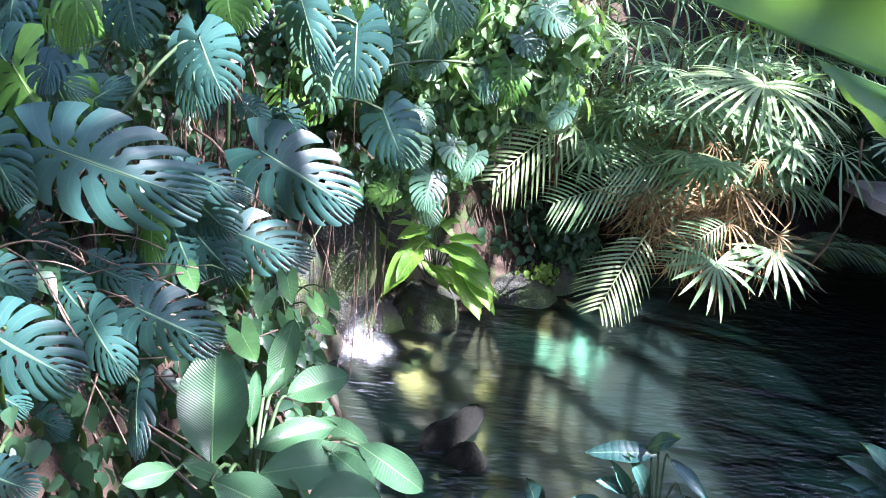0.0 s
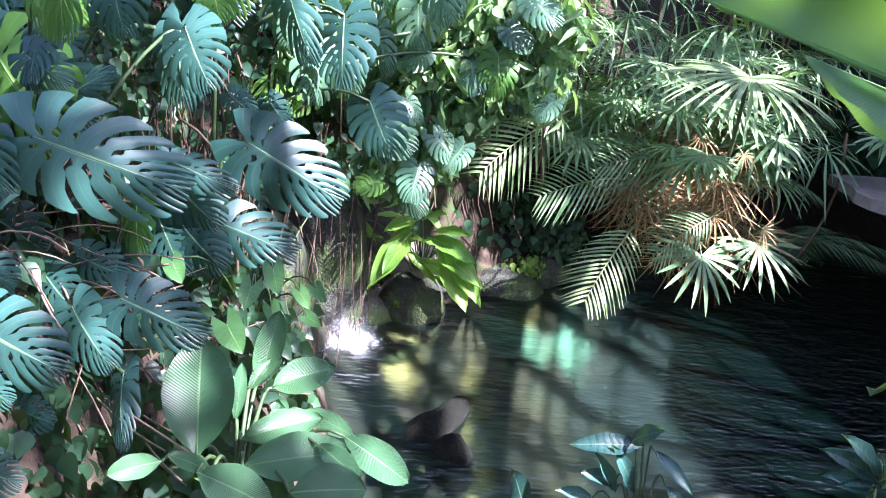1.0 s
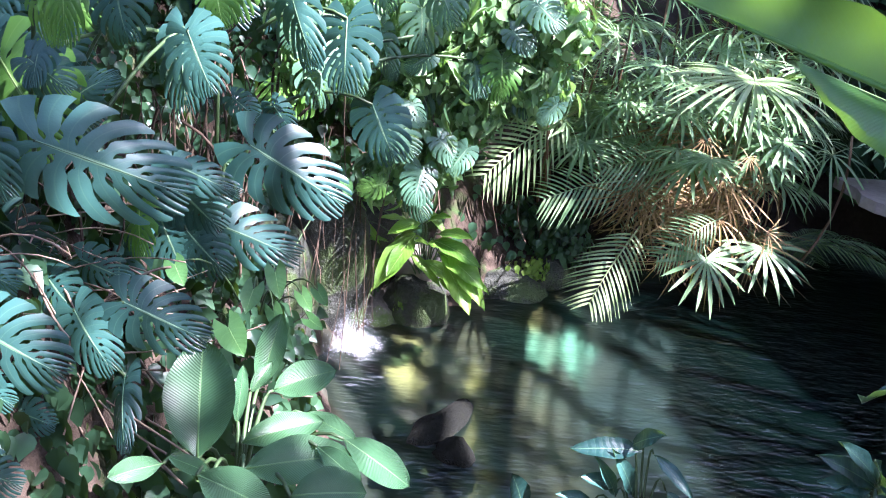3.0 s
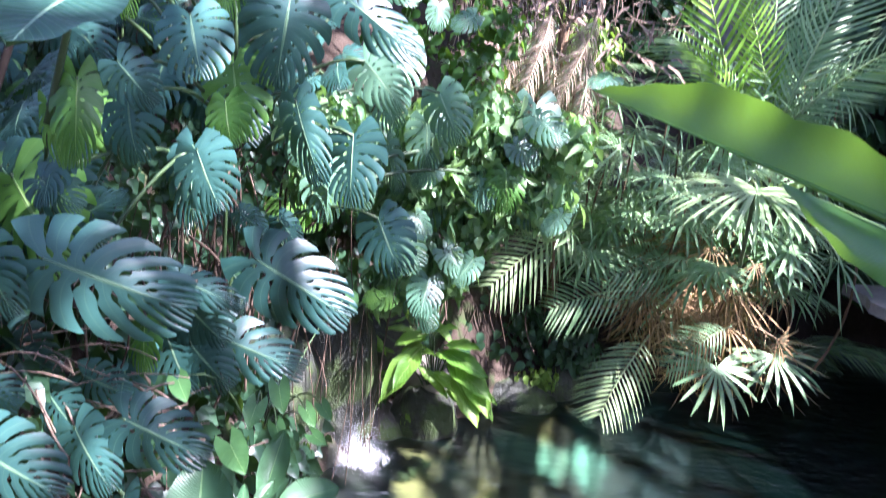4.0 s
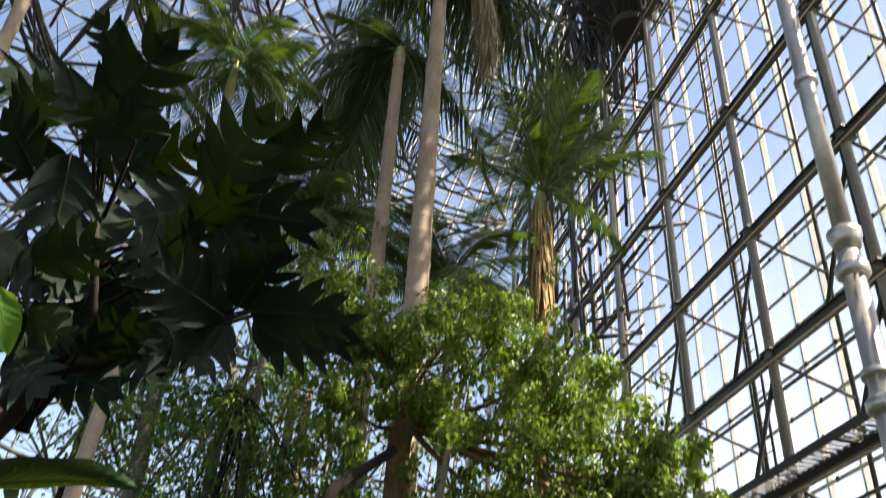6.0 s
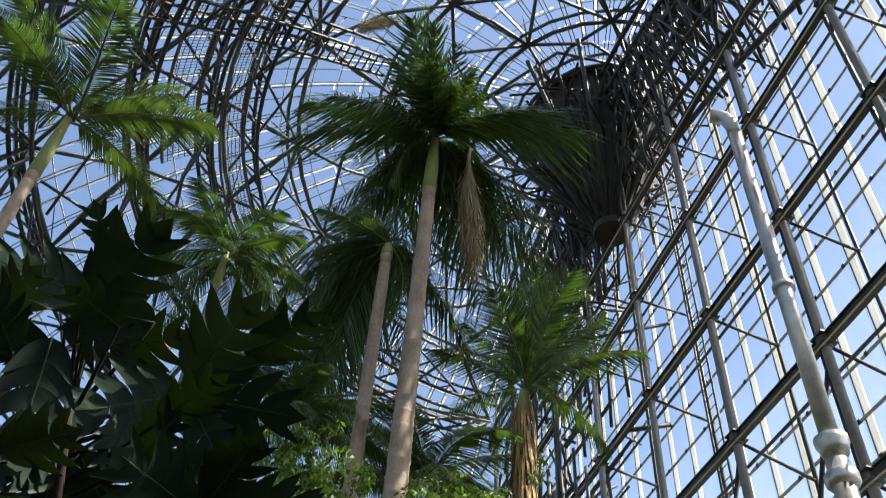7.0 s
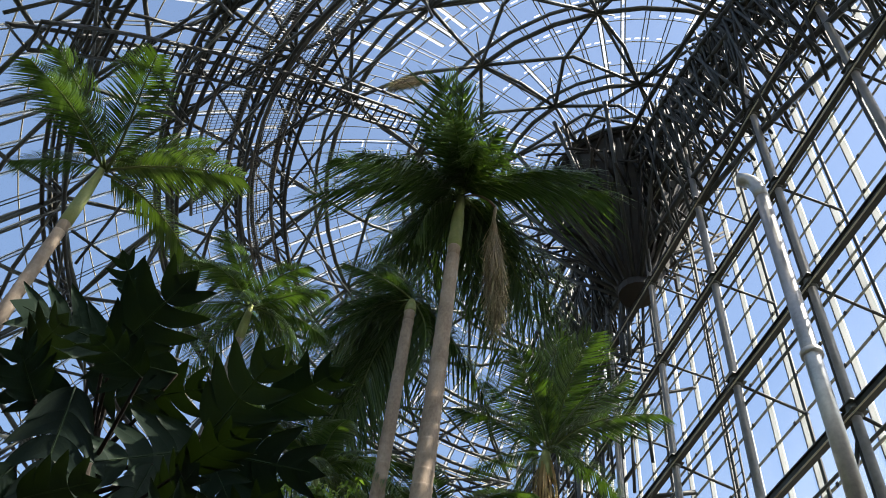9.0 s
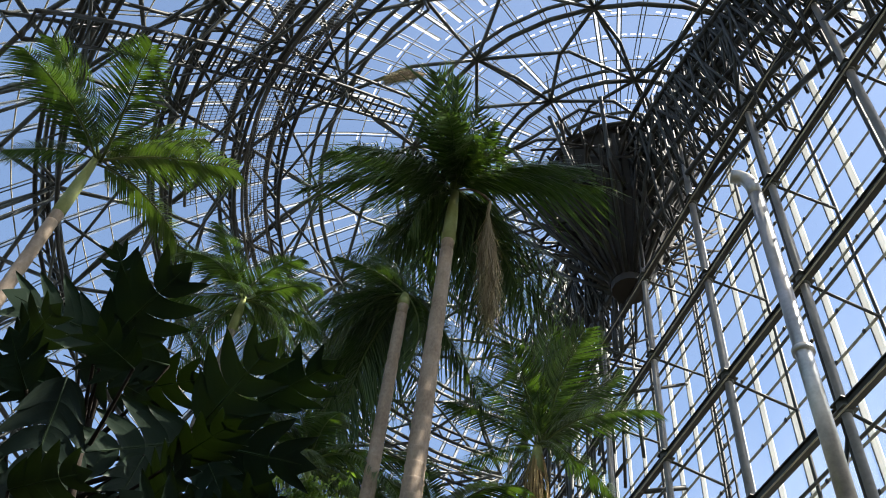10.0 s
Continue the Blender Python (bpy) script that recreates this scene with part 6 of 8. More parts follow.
# ripple lumps of foam on the water
fo = Buf()
for _ in range(900):
    a, r = wr.uniform(0, 6.28), abs(wr.gauss(0, 0.20))
    p = Vector((-0.66 + math.cos(a) * r, 6.86 + math.sin(a) * r * 0.9, 0.004))
    s = wr.uniform(0.002, 0.011) * max(0.2, 1 - 1.6 * r)
    fo.add([p + Vector((math.cos(t) * s * 1.6, math.sin(t) * s * 0.7, 0)) for t in (0, 1.05, 2.1, 3.14, 4.19, 5.24)] + [p + Vector((0, 0, s * 0.5))], [(i, (i + 1) % 6, 6) for i in range(6)])
part("foam", fo.mesh("foam", M["drops"]), wf, label="floating foam")["kind"] = "stuff"


def root_tangle(name, label, spots, n, seed, lo=0.5, hi=1.2, r0=0.006):
    r = random.Random(seed)
    b = Buf()
    for (x, y, z), rad in spots:
        for _ in range(n):
            a = Vector((x + r.gauss(0, rad), y + r.gauss(0, rad * 0.6), z + r.uniform(-0.1, 0.3)))
            ln = r.uniform(lo, hi)
            e = a + Vector((r.gauss(0, 0.08), r.gauss(-0.03, 0.06), -ln))
            pts = bend(a, e, r.gauss(0, 0.10), 6, (r.uniform(-1, 1), r.uniform(-1, 0.3), 0))
            tube(b, pts, [r0 * r.uniform(0.5, 1.8)] * 7, 4, False)
    ob = new(name, b.mesh(name, M["root"]))
    return tagged(ob, label, "roots", kind="stuff")


root_tangle("root_tangle", "tangle of brown aerial roots on the shaded bank", [((-1.60, 5.47, 2.32), 0.16), ((-1.41, 5.42, 2.13), 0.16), ((-1.74, 5.22, 2.26), 0.15), ((-1.29, 5.35, 1.86), 0.15), ((-1.26, 5.87, 2.53), 0.15), ((-1.54, 5.07, 1.93), 0.15), ((-1.97, 4.16, 2.13), 0.2), ((-1.69, 4.28, 1.22), 0.2), ((-1.86, 3.88, 1.20), 0.2), ((-1.67, 3.74, 1.06), 0.2), ((-1.75, 3.48, 1.13), 0.2)], 16, 31, 0.2, 0.7)
root_tangle("hanging_roots", "thin hanging roots that trail into the pool", [((-0.96, 6.33, 1.97), 0.1), ((-0.78, 6.35, 2.02), 0.1), ((-0.64, 6.47, 1.61), 0.1), ((-0.97, 6.12, 1.29), 0.08), ((-0.50, 6.88, 1.49), 0.08), ((-0.66, 6.37, 1.23), 0.05)], 3, 32, 0.7, 1.5, 0.003)
root_tangle("bank_roots", "sunlit brown roots on the far bank", [((-0.08, 7.80, 1.56), 0.12), ((0.16, 7.90, 1.23), 0.14), ((0.36, 8.19, 0.75), 0.2), ((-0.20, 7.60, 1.29), 0.12), ((0.67, 8.78, 0.75), 0.2)], 6, 33, 0.2, 0.6, 0.004)

root_tangle("dry_stalks", "upright brown stalks and dead twigs among the shrubs", [((-0.04, 9.38, 4.26), 0.16), ((0.19, 9.37, 4.45), 0.16), ((0.13, 9.40, 4.01), 0.16), ((0.42, 9.38, 4.11), 0.16), ((0.78, 9.36, 4.05), 0.16), ((1.08, 9.34, 3.95), 0.16), ((-0.09, 9.36, 4.58), 0.16), ((0.58, 9.36, 4.33), 0.16)], 13, 36, 0.25, 0.75, 0.006)
brush = Buf()
bq = random.Random(35)
for (x, y, z) in ((0.30, 9.7, 4.25), (0.80, 9.5, 4.25), (1.15, 9.3, 3.8), (0.55, 9.2, 3.6), (1.0, 8.9, 3.3), (1.5, 9.3, 3.6)):
    for _ in range(34):
        a = Vector((x + bq.gauss(0, 0.3), y + bq.gauss(0, 0.2), z + bq.gauss(0, 0.25)))
        e = a + Vector((bq.gauss(0, 0.28), bq.gauss(-0.05, 0.2), bq.gauss(0.0, 0.28)))
        tube(brush, bend(a, e, bq.gauss(0, 0.06), 4), [bq.uniform(0.003, 0.008)] * 5, 4, False)
    for _ in range(40):
        a = Vector((x + bq.gauss(0, 0.3), y + bq.gauss(-0.1, 0.2), z + bq.gauss(0, 0.25)))
        o = Vector((bq.gauss(0, 0.12), bq.gauss(-0.05, 0.1), bq.uniform(-0.22, 0.05)))
        strip(brush, [a, a + o * 0.5 + Vector((0, 0, 0.03)), a + o], [0.007, 0.016, 0.003], (0, -1, 0.5))
tagged(new("dry_brush", brush.mesh("dry_brush", M["dry_brush"])), "dry brown brush and withered leaves under the shrubs", "brush", kind="stuff")

# loose roots and twigs in the hollow under the monstera
hollow = Buf()
hw_ = random.Random(61)
for _ in range(70):
    a = Vector((-1.62 + hw_.gauss(0, 0.22), 3.75 + hw_.gauss(0, 0.35), 0))
    a.z = ground_z(a.x, a.y) + hw_.uniform(0.03, 0.30)
    e = a + Vector((hw_.gauss(0.1, 0.25), hw_.gauss(0, 0.2), hw_.gauss(-0.12, 0.14)))
    tube(hollow, bend(a, e, hw_.gauss(0, 0.08), 5, (0.3, -0.5, 0.8)), [hw_.uniform(0.003, 0.007)] * 6, 4, False)
tagged(new("loose_roots", hollow.mesh("loose_roots", M["dry_brush"])), "loose twigs and roots in the dark hollow of the bank", "roots", kind="stuff")

# ---- palms round the pond ----
FAN = [fan_frond(k, 14 + k, 235 + 10 * k, 0.040, 0.26 + 0.05 * k).mesh("fan", M["palm_grey"]) for k in range(4)]
FAN_BIG = fan_frond(11, 40, 265, 0.021, 0.30, 0.8).mesh("big_fan", M["palm_pale"])
FAN_DRY = [fan_frond(12 + k, 8 + 2 * k, 140 + 40 * k, 0.015, 0.75 + 0.3 * k).mesh("dry_fan", M["dry"]) for k in range(3)]
FAN_FINE = [fan_frond(40 + k, 8 + k, 190 + 20 * k, 0.022, 0.45 + 0.15 * k).mesh("slender_fan", M["palm_grey"]) for k in range(4)]
FEATHER = [pinnate_frond(k, 26, 0.30, 0.007, 0.35 + 0.1 * k, 0.35, 0.25).mesh("feather_frond", M["palm_grey"]) for k in range(3)]
FEATHER_PALE = [pinnate_frond(k + 12, 17, 0.46, 0.013, 0.25 + 0.1 * k, 0.25, 0.15, 0.10, sweep=0.8).mesh("pale_frond", M["palm_pale" if k == 0 else "palm_grey"]) for k in range(3)]
FEATHER_LIME = [pinnate_frond(k + 5, 22, 0.26, 0.0085, 0.22 + 0.1 * k, 0.12, 0.32, sweep=0.9).mesh("bright_frond", M["palm_lime"]) for k in range(3)]


def frond(parent, mesh, base, along, up, size, name="frond", wide=1.0):
    m = frame_of(base, along, up) @ Matrix.Diagonal((size * wide, size, size, 1))
    return part(name, mesh, parent, m)


lady = thing("lady_palm", (2.4, 9.3, 0.9), "clump of lady palms with slender fans and dry leaves", "palm", "palms by the pond")
pr = random.Random(44)
for i in range(24):
    a = Vector((2.4 + pr.gauss(0, 0.6), 9.3 + pr.gauss(0, 0.35), 0.4))
    e = a + Vector((pr.gauss(0, 0.3), pr.gauss(-0.3, 0.25), pr.uniform(0.9, 2.2)))
    straight(lady, "cane", bend(a, e, 0.1, 5, (pr.uniform(-1, 1), -1, 0)), 0.014, M["fibre"], 5)
    for j in range(3):
        d = Vector((pr.gauss(0, 0.9), pr.gauss(-0.7, 0.6), pr.uniform(-0.2, 0.5))).normalized()
        frond(lady, FAN[pr.randrange(4)], e + d * 0.35, d + Vector((0, 0, -0.35)), (d.x * 0.5, -0.3, 1), pr.uniform(0.38, 0.52), "fan")
for i in range(64):
    p = Vector((2.50 + pr.gauss(0, 0.35), 8.35 + pr.gauss(0, 0.22), 1.25 + pr.gauss(0, 0.30)))
    d = Vector((pr.gauss(0, 0.8), pr.gauss(-0.5, 0.4), -0.9)).normalized()
    frond(lady, FAN_DRY[i % 3], p, d, (pr.uniform(-1, 1), -0.6, 0.6), pr.uniform(0.32, 0.62), "dry_fan")
# the fans that stand out over the water
for at, d, s, k in (((2.54, 7.80, 0.72), (0.1, -0.7, -0.75), 0.55, 1), ((3.13, 8.01, 0.80), (0.35, -0.7, -0.5), 0.55, 2),
                    ((2.18, 8.50, 1.16), (0.1, -0.7, -0.3), 0.5, 0), 
                    ((1.45, 8.75, 1.62), (-0.2, -0.7, -0.3), 0.5, 2)):
    frond(lady, FAN[k], at, d, (0, -0.45, 1), s, "fan")

# feather fronds that lean out over the water
for base, tip, k in (((1.27, 8.71, 1.83), (0.52, 8.28, 1.21), 0), ((1.93, 8.38, 1.23), (1.09, 8.13, 1.09), 1), ((1.97, 8.27, 0.83), (1.59, 7.74, 0.22), 0), ((1.14, 8.83, 1.71), (0.64, 8.58, 1.92), 1), ((2.36, 8.37, 1.45), (1.66, 8.03, 1.54), 2), ((2.68, 7.96, 1.07), (2.14, 7.71, 0.80), 2)):
    d = Vector(tip) - Vector(base)
    frond(lady, FEATHER_PALE[k], base, d + Vector((0, 0, 0.12 * d.length)), (0.1, -0.7, 0.8), d.length * 1.1, "frond")

fanp = thing("fan_palm", (2.85, 8.7, 0.7), "fan palm with one great pale sunlit fan", "palm", "palms by the pond")
straight(fanp, "stalk", bend((2.85, 8.7, 0.8), (2.40, 7.15, 2.51), 0.2, 6, (0.2, 0.3, 0.6)), 0.018, M["stem"], 6)
frond(fanp, FAN_BIG, (2.40, 7.10, 2.53), (-0.22, -0.9, -0.16), (0.0, -0.40, 1), 0.86, "great_fan")

# a taller thicket of slender fans behind
rha = thing("lady_palm", (2.3, 9.6, 1.3), "tall thicket of lady palms with thin drooping blades", "palm", "palms by the pond")
rg = random.Random(45)
for i in range(95):
    p = Vector((rg.uniform(0.75, 4.2), rg.uniform(8.5, 10.4), 0))
    p.z = 1.55 + 2.0 * rg.random() + 0.25 * (p.y - 9.4)
    d = Vector((rg.gauss(0, 0.7), rg.gauss(-0.6, 0.5), rg.uniform(-0.5, 0.6))).normalized()
    frond(rha, FAN_FINE[i % 4], p, d, (d.x * 0.4, -0.35, 1), rg.uniform(0.40, 0.66), "fan")
    if i % 3 == 0:
        straight(rha, "cane", bend((p.x + rg.gauss(0, 0.1), p.y + 0.2, ground_z(p.x, p.y) - 0.05), p, 0.1, 5, (rg.uniform(-1, 1), 1, 0)), 0.012, M["fibre"], 5)

# feather palms that fill the slope behind
for i in range(15):
    x, y = pr.uniform(0.7, 4.6), pr.uniform(9.2, 11.6)
    z = ground_z(x, y)
    pl = thing("feather_palm", (x, y, z), "bushy feather palm with thin grey-green fronds on the slope", "palm", "feather palms on the slope")
    h = pr.uniform(0.3, 1.0)
    straight(pl, "stem", [(x, y, z - 0.1), (x, y, z + h)], 0.04, M["fibre"], 6)
    for j in range(9):
        a = radians(40 * j + pr.uniform(-15, 15))
        d = Vector((math.cos(a), math.sin(a), pr.uniform(0.35, 1.1)))
        frond(pl, FEATHER[pr.randrange(3)], (x, y, z + h), d, (0, 0, 1), pr.uniform(0.9, 1.4))

areca = thing("areca_palm", (2.93, 8.93, 1.25), "bright yellow-green areca palm with arching feather fronds", "palm", "palms by the pond")
for i, (tip, lime) in enumerate((((1.811, 9.122, 4.492), 1), ((3.377, 8.342, 4.394), 0), ((3.661, 7.782, 3.812), 0), ((2.942, 9.348, 4.453), 0), ((1.818, 9.630, 3.821), 0), ((2.559, 8.837, 4.120), 1), ((3.333, 9.003, 4.176), 0), ((2.097, 8.752, 3.424), 1), ((3.419, 8.000, 3.499), 0))):
    base = Vector((2.93, 8.93, 2.45)) + Vector((0.05 * (i % 3), -0.04 * (i % 2), 0.1 * (i % 3)))
    d = Vector(tip) - base
    frond(areca, (FEATHER_LIME if lime else FEATHER)[i % 3], base, d + Vector((0, 0, 0.3 * d.length)), (-0.25, -0.6, 0.7), d.length * 1.12, "frond", 0.78)
for k in range(4):
    straight(areca, "cane", [(2.93 + 0.08 * k - 0.12, 8.93, 1.15), (2.93 + 0.03 * k, 8.93, 2.50)], 0.022, M["stem"], 6)

# ---- close to the camera ----
def half_blade(side, prof, n=26, m=6, curl=0.25, seed=0):
    """One side of a folded paddle leaf, one metre long: prof gives (u, width) from the stalk to the tip."""
    b = Buf()
    verts, uvs, faces = [], [], []
    for i in range(n + 1):
        u = i / n
        k = max(q for q in range(len(prof) - 1) if prof[q][0] <= u)
        (u0, w0), (u1, w1) = prof[k], prof[k + 1]
        t = (u - u0) / (u1 - u0)
        w = w0 + (w1 - w0) * (t * t * (3 - 2 * t))
        for j in range(m + 1):
            v = j / m
            verts.append((side * w * v, u + 0.06 * w * v, curl * w * v * v + 0.004 * math.sin(u * 22 + seed) * v * (w > 0.02)))
            uvs.append((u, v))
    for i in range(n):
        for j in range(m):
            k = i * (m + 1) + j
            q = (k, k + 1, k + m + 2, k + m + 1)
            faces.append(q if side > 0 else q[::-1])
    b.add(verts, faces, uvs)
    tube(b, [(0, i / 8, -0.002) for i in range(9)], [0.007 - 0.0008 * i for i in range(9)], 5)
    for k in range(len(b.uv) - 45, len(b.uv)):
        b.uv[k] = (0.3, 0.0)
    return b


PADDLE_UP = half_blade(1, ((0, 0.075), (0.12, 0.088), (0.24, 0.112), (0.345, 0.098), (0.42, 0.112), (0.57, 0.112), (0.74, 0.076), (0.88, 0.036), (1.0, 0.0))).mesh("paddle_half", M["banana"])
PADDLE_LOW = half_blade(-1, ((0, 0.17), (0.3, 0.155), (0.6, 0.10), (0.85, 0.04), (1.0, 0.0)), curl=-0.5, seed=2).mesh("folded_half", M["banana_gloss"])
paddle = thing("bird_of_paradise", (1.35, 1.1, 2.1), "bird of paradise plant with long glossy green paddle leaves", "foliage plant")

# withered fronds and sun-tinted split leaves on the middle of the bank
DEAD_FEATHER = pinnate_frond(61, 24, 0.22, 0.010, 0.35, 0.9, 0.05, 0.06, ragged=0.5).mesh("withered_frond", M["dead"])
withered = thing("withered_palm", (0.9, 8.9, 3.1), "young palm with pale withered hanging fronds", "palm")
straight(withered, "stem", [(0.9, 8.9, 2.9), (0.9, 8.8, 3.7)], 0.05, M["fibre"], 7)
for base, tip in (((0.35, 8.49, 3.33), (0.24, 8.10, 2.71)), ((0.43, 8.49, 3.65), (0.32, 8.09, 3.02)), ((0.74, 8.47, 3.47), (0.85, 8.05, 2.77)), ((0.29, 8.49, 3.07), (0.41, 8.09, 2.50)), ((0.71, 8.47, 3.82), (0.60, 8.08, 3.24)), ((1.02, 8.44, 3.59), (1.13, 8.02, 2.89)), ((1.12, 8.43, 3.80), (0.93, 8.05, 3.20)), ((0.23, 8.50, 3.48), (0.38, 8.09, 2.76))):
    d = Vector(tip) - Vector(base)
    frond(withered, DEAD_FEATHER, base, d, (0.2, -1, 0.5), d.length * 1.3, "withered_frond")
    straight(withered, "stalk", bend((0.9, 8.85, 3.6), base, 0.1, 4), 0.01, M["dry_brush"], 5)
sunny = thing("climbing_monstera", (0.0, 7.4, 2.2), "climbing monstera with split leaves coloured pale as if sunlit", "monstera")
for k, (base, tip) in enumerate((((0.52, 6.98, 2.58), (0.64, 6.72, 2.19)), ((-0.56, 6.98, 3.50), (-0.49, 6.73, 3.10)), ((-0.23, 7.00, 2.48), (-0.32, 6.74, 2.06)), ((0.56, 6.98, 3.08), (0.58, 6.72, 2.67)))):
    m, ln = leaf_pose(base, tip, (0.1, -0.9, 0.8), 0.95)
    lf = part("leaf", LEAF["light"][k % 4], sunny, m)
    straight(lf, "petiole", bend(base, Vector(base) + Vector((0.05, 0.35, -0.2)), 0.05, 4), 0.006, M["stem"], 4)


def sleaf(plant, base, tip, w=1.0):
    m, ln = leaf_pose(base, tip, (0, -0.6, 0.9), w * 0.55)
    lf = part("leaf", LEAF["sage"][len(plant.children) % 3], plant, m)
    stalk(plant, base, 0.004, leaf=lf)


for name, mesh, base, tip, face in (("leaf", PADDLE_UP, (0.714, 1.295, 3.442), (0.290, 2.103, 3.568), (-0.36, -0.80, 0.20)), ("folded_leaf", PADDLE_LOW, (0.714, 1.304, 3.425), (0.620, 1.722, 3.449), (-0.30, -0.75, 0.55))):
    m, ln = leaf_pose(base, tip, face, 1.0)
    lf = part(name, mesh, paddle, m)
    stalk(paddle, base, 0.009, leaf=lf)
sleaf(paddle, (0.810, 1.142, 3.077), (0.734, 1.422, 2.985), 1.6)
sprig = thing("sprig", (1.150, 1.875, 2.363), "sprig of pale green pointed leaves over the water", "foliage plant")
sleaf(sprig, (1.135, 1.885, 2.389), (0.992, 1.851, 2.506))
sleaf(sprig, (1.132, 1.887, 2.404), (1.034, 1.828, 2.552))
sleaf(sprig, (1.130, 1.888, 2.379), (0.992, 1.851, 2.436))
sleaf(sprig, (1.137, 1.883, 2.399), (1.101, 1.788, 2.538))
sleaf(sprig, (1.142, 1.880, 2.375), (1.125, 1.773, 2.472))
sleaf(sprig, (1.130, 1.887, 2.365), (1.027, 1.832, 2.418))
sprig = thing("waterside_plant", (0.935, 3.061, 1.245), "grey-green broad leaves that rise over the pond's edge", "foliage plant")
sleaf(sprig, (0.921, 3.169, 1.593), (0.628, 3.138, 1.635), 1.0)
sleaf(sprig, (0.874, 3.182, 1.607), (0.915, 3.066, 1.766), 1.4)
sleaf(sprig, (0.962, 3.157, 1.592), (1.118, 2.998, 1.526), 0.8)
sleaf(sprig, (0.837, 3.192, 1.390), (0.704, 3.122, 1.492), 1.2)
sleaf(sprig, (0.916, 3.170, 1.361), (0.839, 3.088, 1.608), 0.9)
sleaf(sprig, (0.845, 3.190, 1.339), (0.774, 3.105, 1.561), 0.8)
sleaf(sprig, (0.464, 3.267, 1.178), (0.435, 3.170, 1.382), 1.5)
sleaf(sprig, (1.037, 3.133, 1.432), (1.128, 2.995, 1.406), 1)
sleaf(sprig, (0.758, 3.212, 1.283), (0.614, 3.141, 1.382), 1)

# ---- stone ledge by the water ----
lb = Buf()
edge = [(4.07, 8.4), (4.02, 8.2), (4.08, 8.0), (4.25, 7.8), (4.6, 7.55), (5.0, 7.35), (7.0, 7.0), (7.0, 9.0), (4.0, 8.8)]
n = len(edge)
lb.add([(x, y, 1.36) for x, y in edge] + [(x, y, 1.25) for x, y in edge], [tuple(range(n))] + [tuple(range(2 * n - 1, n - 1, -1))] + [(i, i + n, (i + 1) % n + n, (i + 1) % n) for i in range(n)])
me = lb.mesh("stone_ledge", M["stone"], False)
tagged(new("pavement", me), "pale stone ledge over the dark end of the pond", "ledge", kind="structure")

# ---- wall of climbing leaves ----
hb_ = Buf()
ha, hc = Vector((3.9, 11.9, 0)), Vector((7.3, 6.1, 0))
hd = (hc - ha).normalized()
hn = Vector((-hd.y, hd.x, 0))
if hn.dot(Vector((-1, -1, 0))) < 0:
    hn = -hn
hedge = thing("ivy_wall", (4.6, 10.7, 1.0), "dark green wall of climbing ivy leaves", "hedge")
L_ = (hc - ha).length
hr = random.Random(77)
for _ in range(15000):
    s = hr.random() * L_
    z = 0.8 + 5.6 * hr.random() ** 0.85
    top = 6.1 + 0.30 * math.sin(s * 1.7 + 1) + 0.25 * math.sin(s * 4.1) + 0.18 * math.sin(s * 9)
    bulge = 0.22 * math.sin(s * 2.3 + z * 1.3) + 0.14 * math.sin(s * 5.1 - z * 2.2)
    z = min(z, top + hr.uniform(-0.1, 0.15))
    p = ha + hd * s + hn * (bulge + hr.uniform(-0.12, 0.12)) + Vector((0, 0, z))
    if hr.random() < 0.12:
        p += -hn * hr.uniform(0, 0.6)
        p.z = top + hr.uniform(-0.1, 0.18)
    nn = (hn + Vector((0, 0, 0.5)) + Vector((hr.uniform(-1, 1), hr.uniform(-1, 1), hr.uniform(-1, 1))) * 0.5).normalized()
    one_leaf(hb_, hr, p, nn, hr.uniform(0.09, 0.18), 0.55, 0.08, True)
part("foliage", hb_.mesh("foliage", M["ivy"]), hedge)["kind"] = "stuff"
cw = Buf()
v = [ha - hn * 0.35, hc - hn * 0.35, hc - hn * 0.75, ha - hn * 0.75]
cw.add([(p.x, p.y, 0.0) for p in v] + [(p.x, p.y, 5.7) for p in v], [(0, 1, 5, 4), (1, 2, 6, 5), (2, 3, 7, 6), (3, 0, 4, 7), (4, 5, 6, 7)])
part("core", cw.mesh("core", M["soil"], False), hedge, label="dark earth behind the leaves")


# ---- trees ----
def trunk(parent, pts, r0, r1, mat, name="trunk", segs=10, knots=0.06, seed=0):
    r = random.Random(seed)
    b = Buf()
    pts = [Vector(p) for p in pts]
    fine = []
    for a, c in zip(pts, pts[1:]):
        k = max(2, int((c - a).length / 0.35))
        fine += [a.lerp(c, i / k) for i in range(k)]
    fine.append(pts[-1])
    n = len(fine) - 1
    tube(b, fine, [(r0 + (r1 - r0) * i / n) * (1 + r.uniform(-knots, knots)) * (1.25 if i == 0 else 1) for i in range(n + 1)], segs)
    return part(name, b.mesh(name, M[mat]), parent)


def crown(parent, spots, size, seed, mat, share=1.0, slim=0.34, name="crown"):
    r = random.Random(seed)
    b = Buf()
    for c, rad, n in spots:
        c = Vector(c)
        for _ in range(16):
            q = rad * r.uniform(0.14, 0.40)
            o = c + Vector((r.gauss(0, 0.65), r.gauss(0, 0.6), r.gauss(0, 0.62))) * rad
            scatter_leaves(b, r, o, (q * 1.1, q * 1.1, q * r.uniform(0.6, 1.3)), int(n * share * (q / rad) ** 2 * 0.78), size, 0.2, None, 0.9, 0.12, slim)
    return part(name, b.mesh(name, M[mat]), parent)


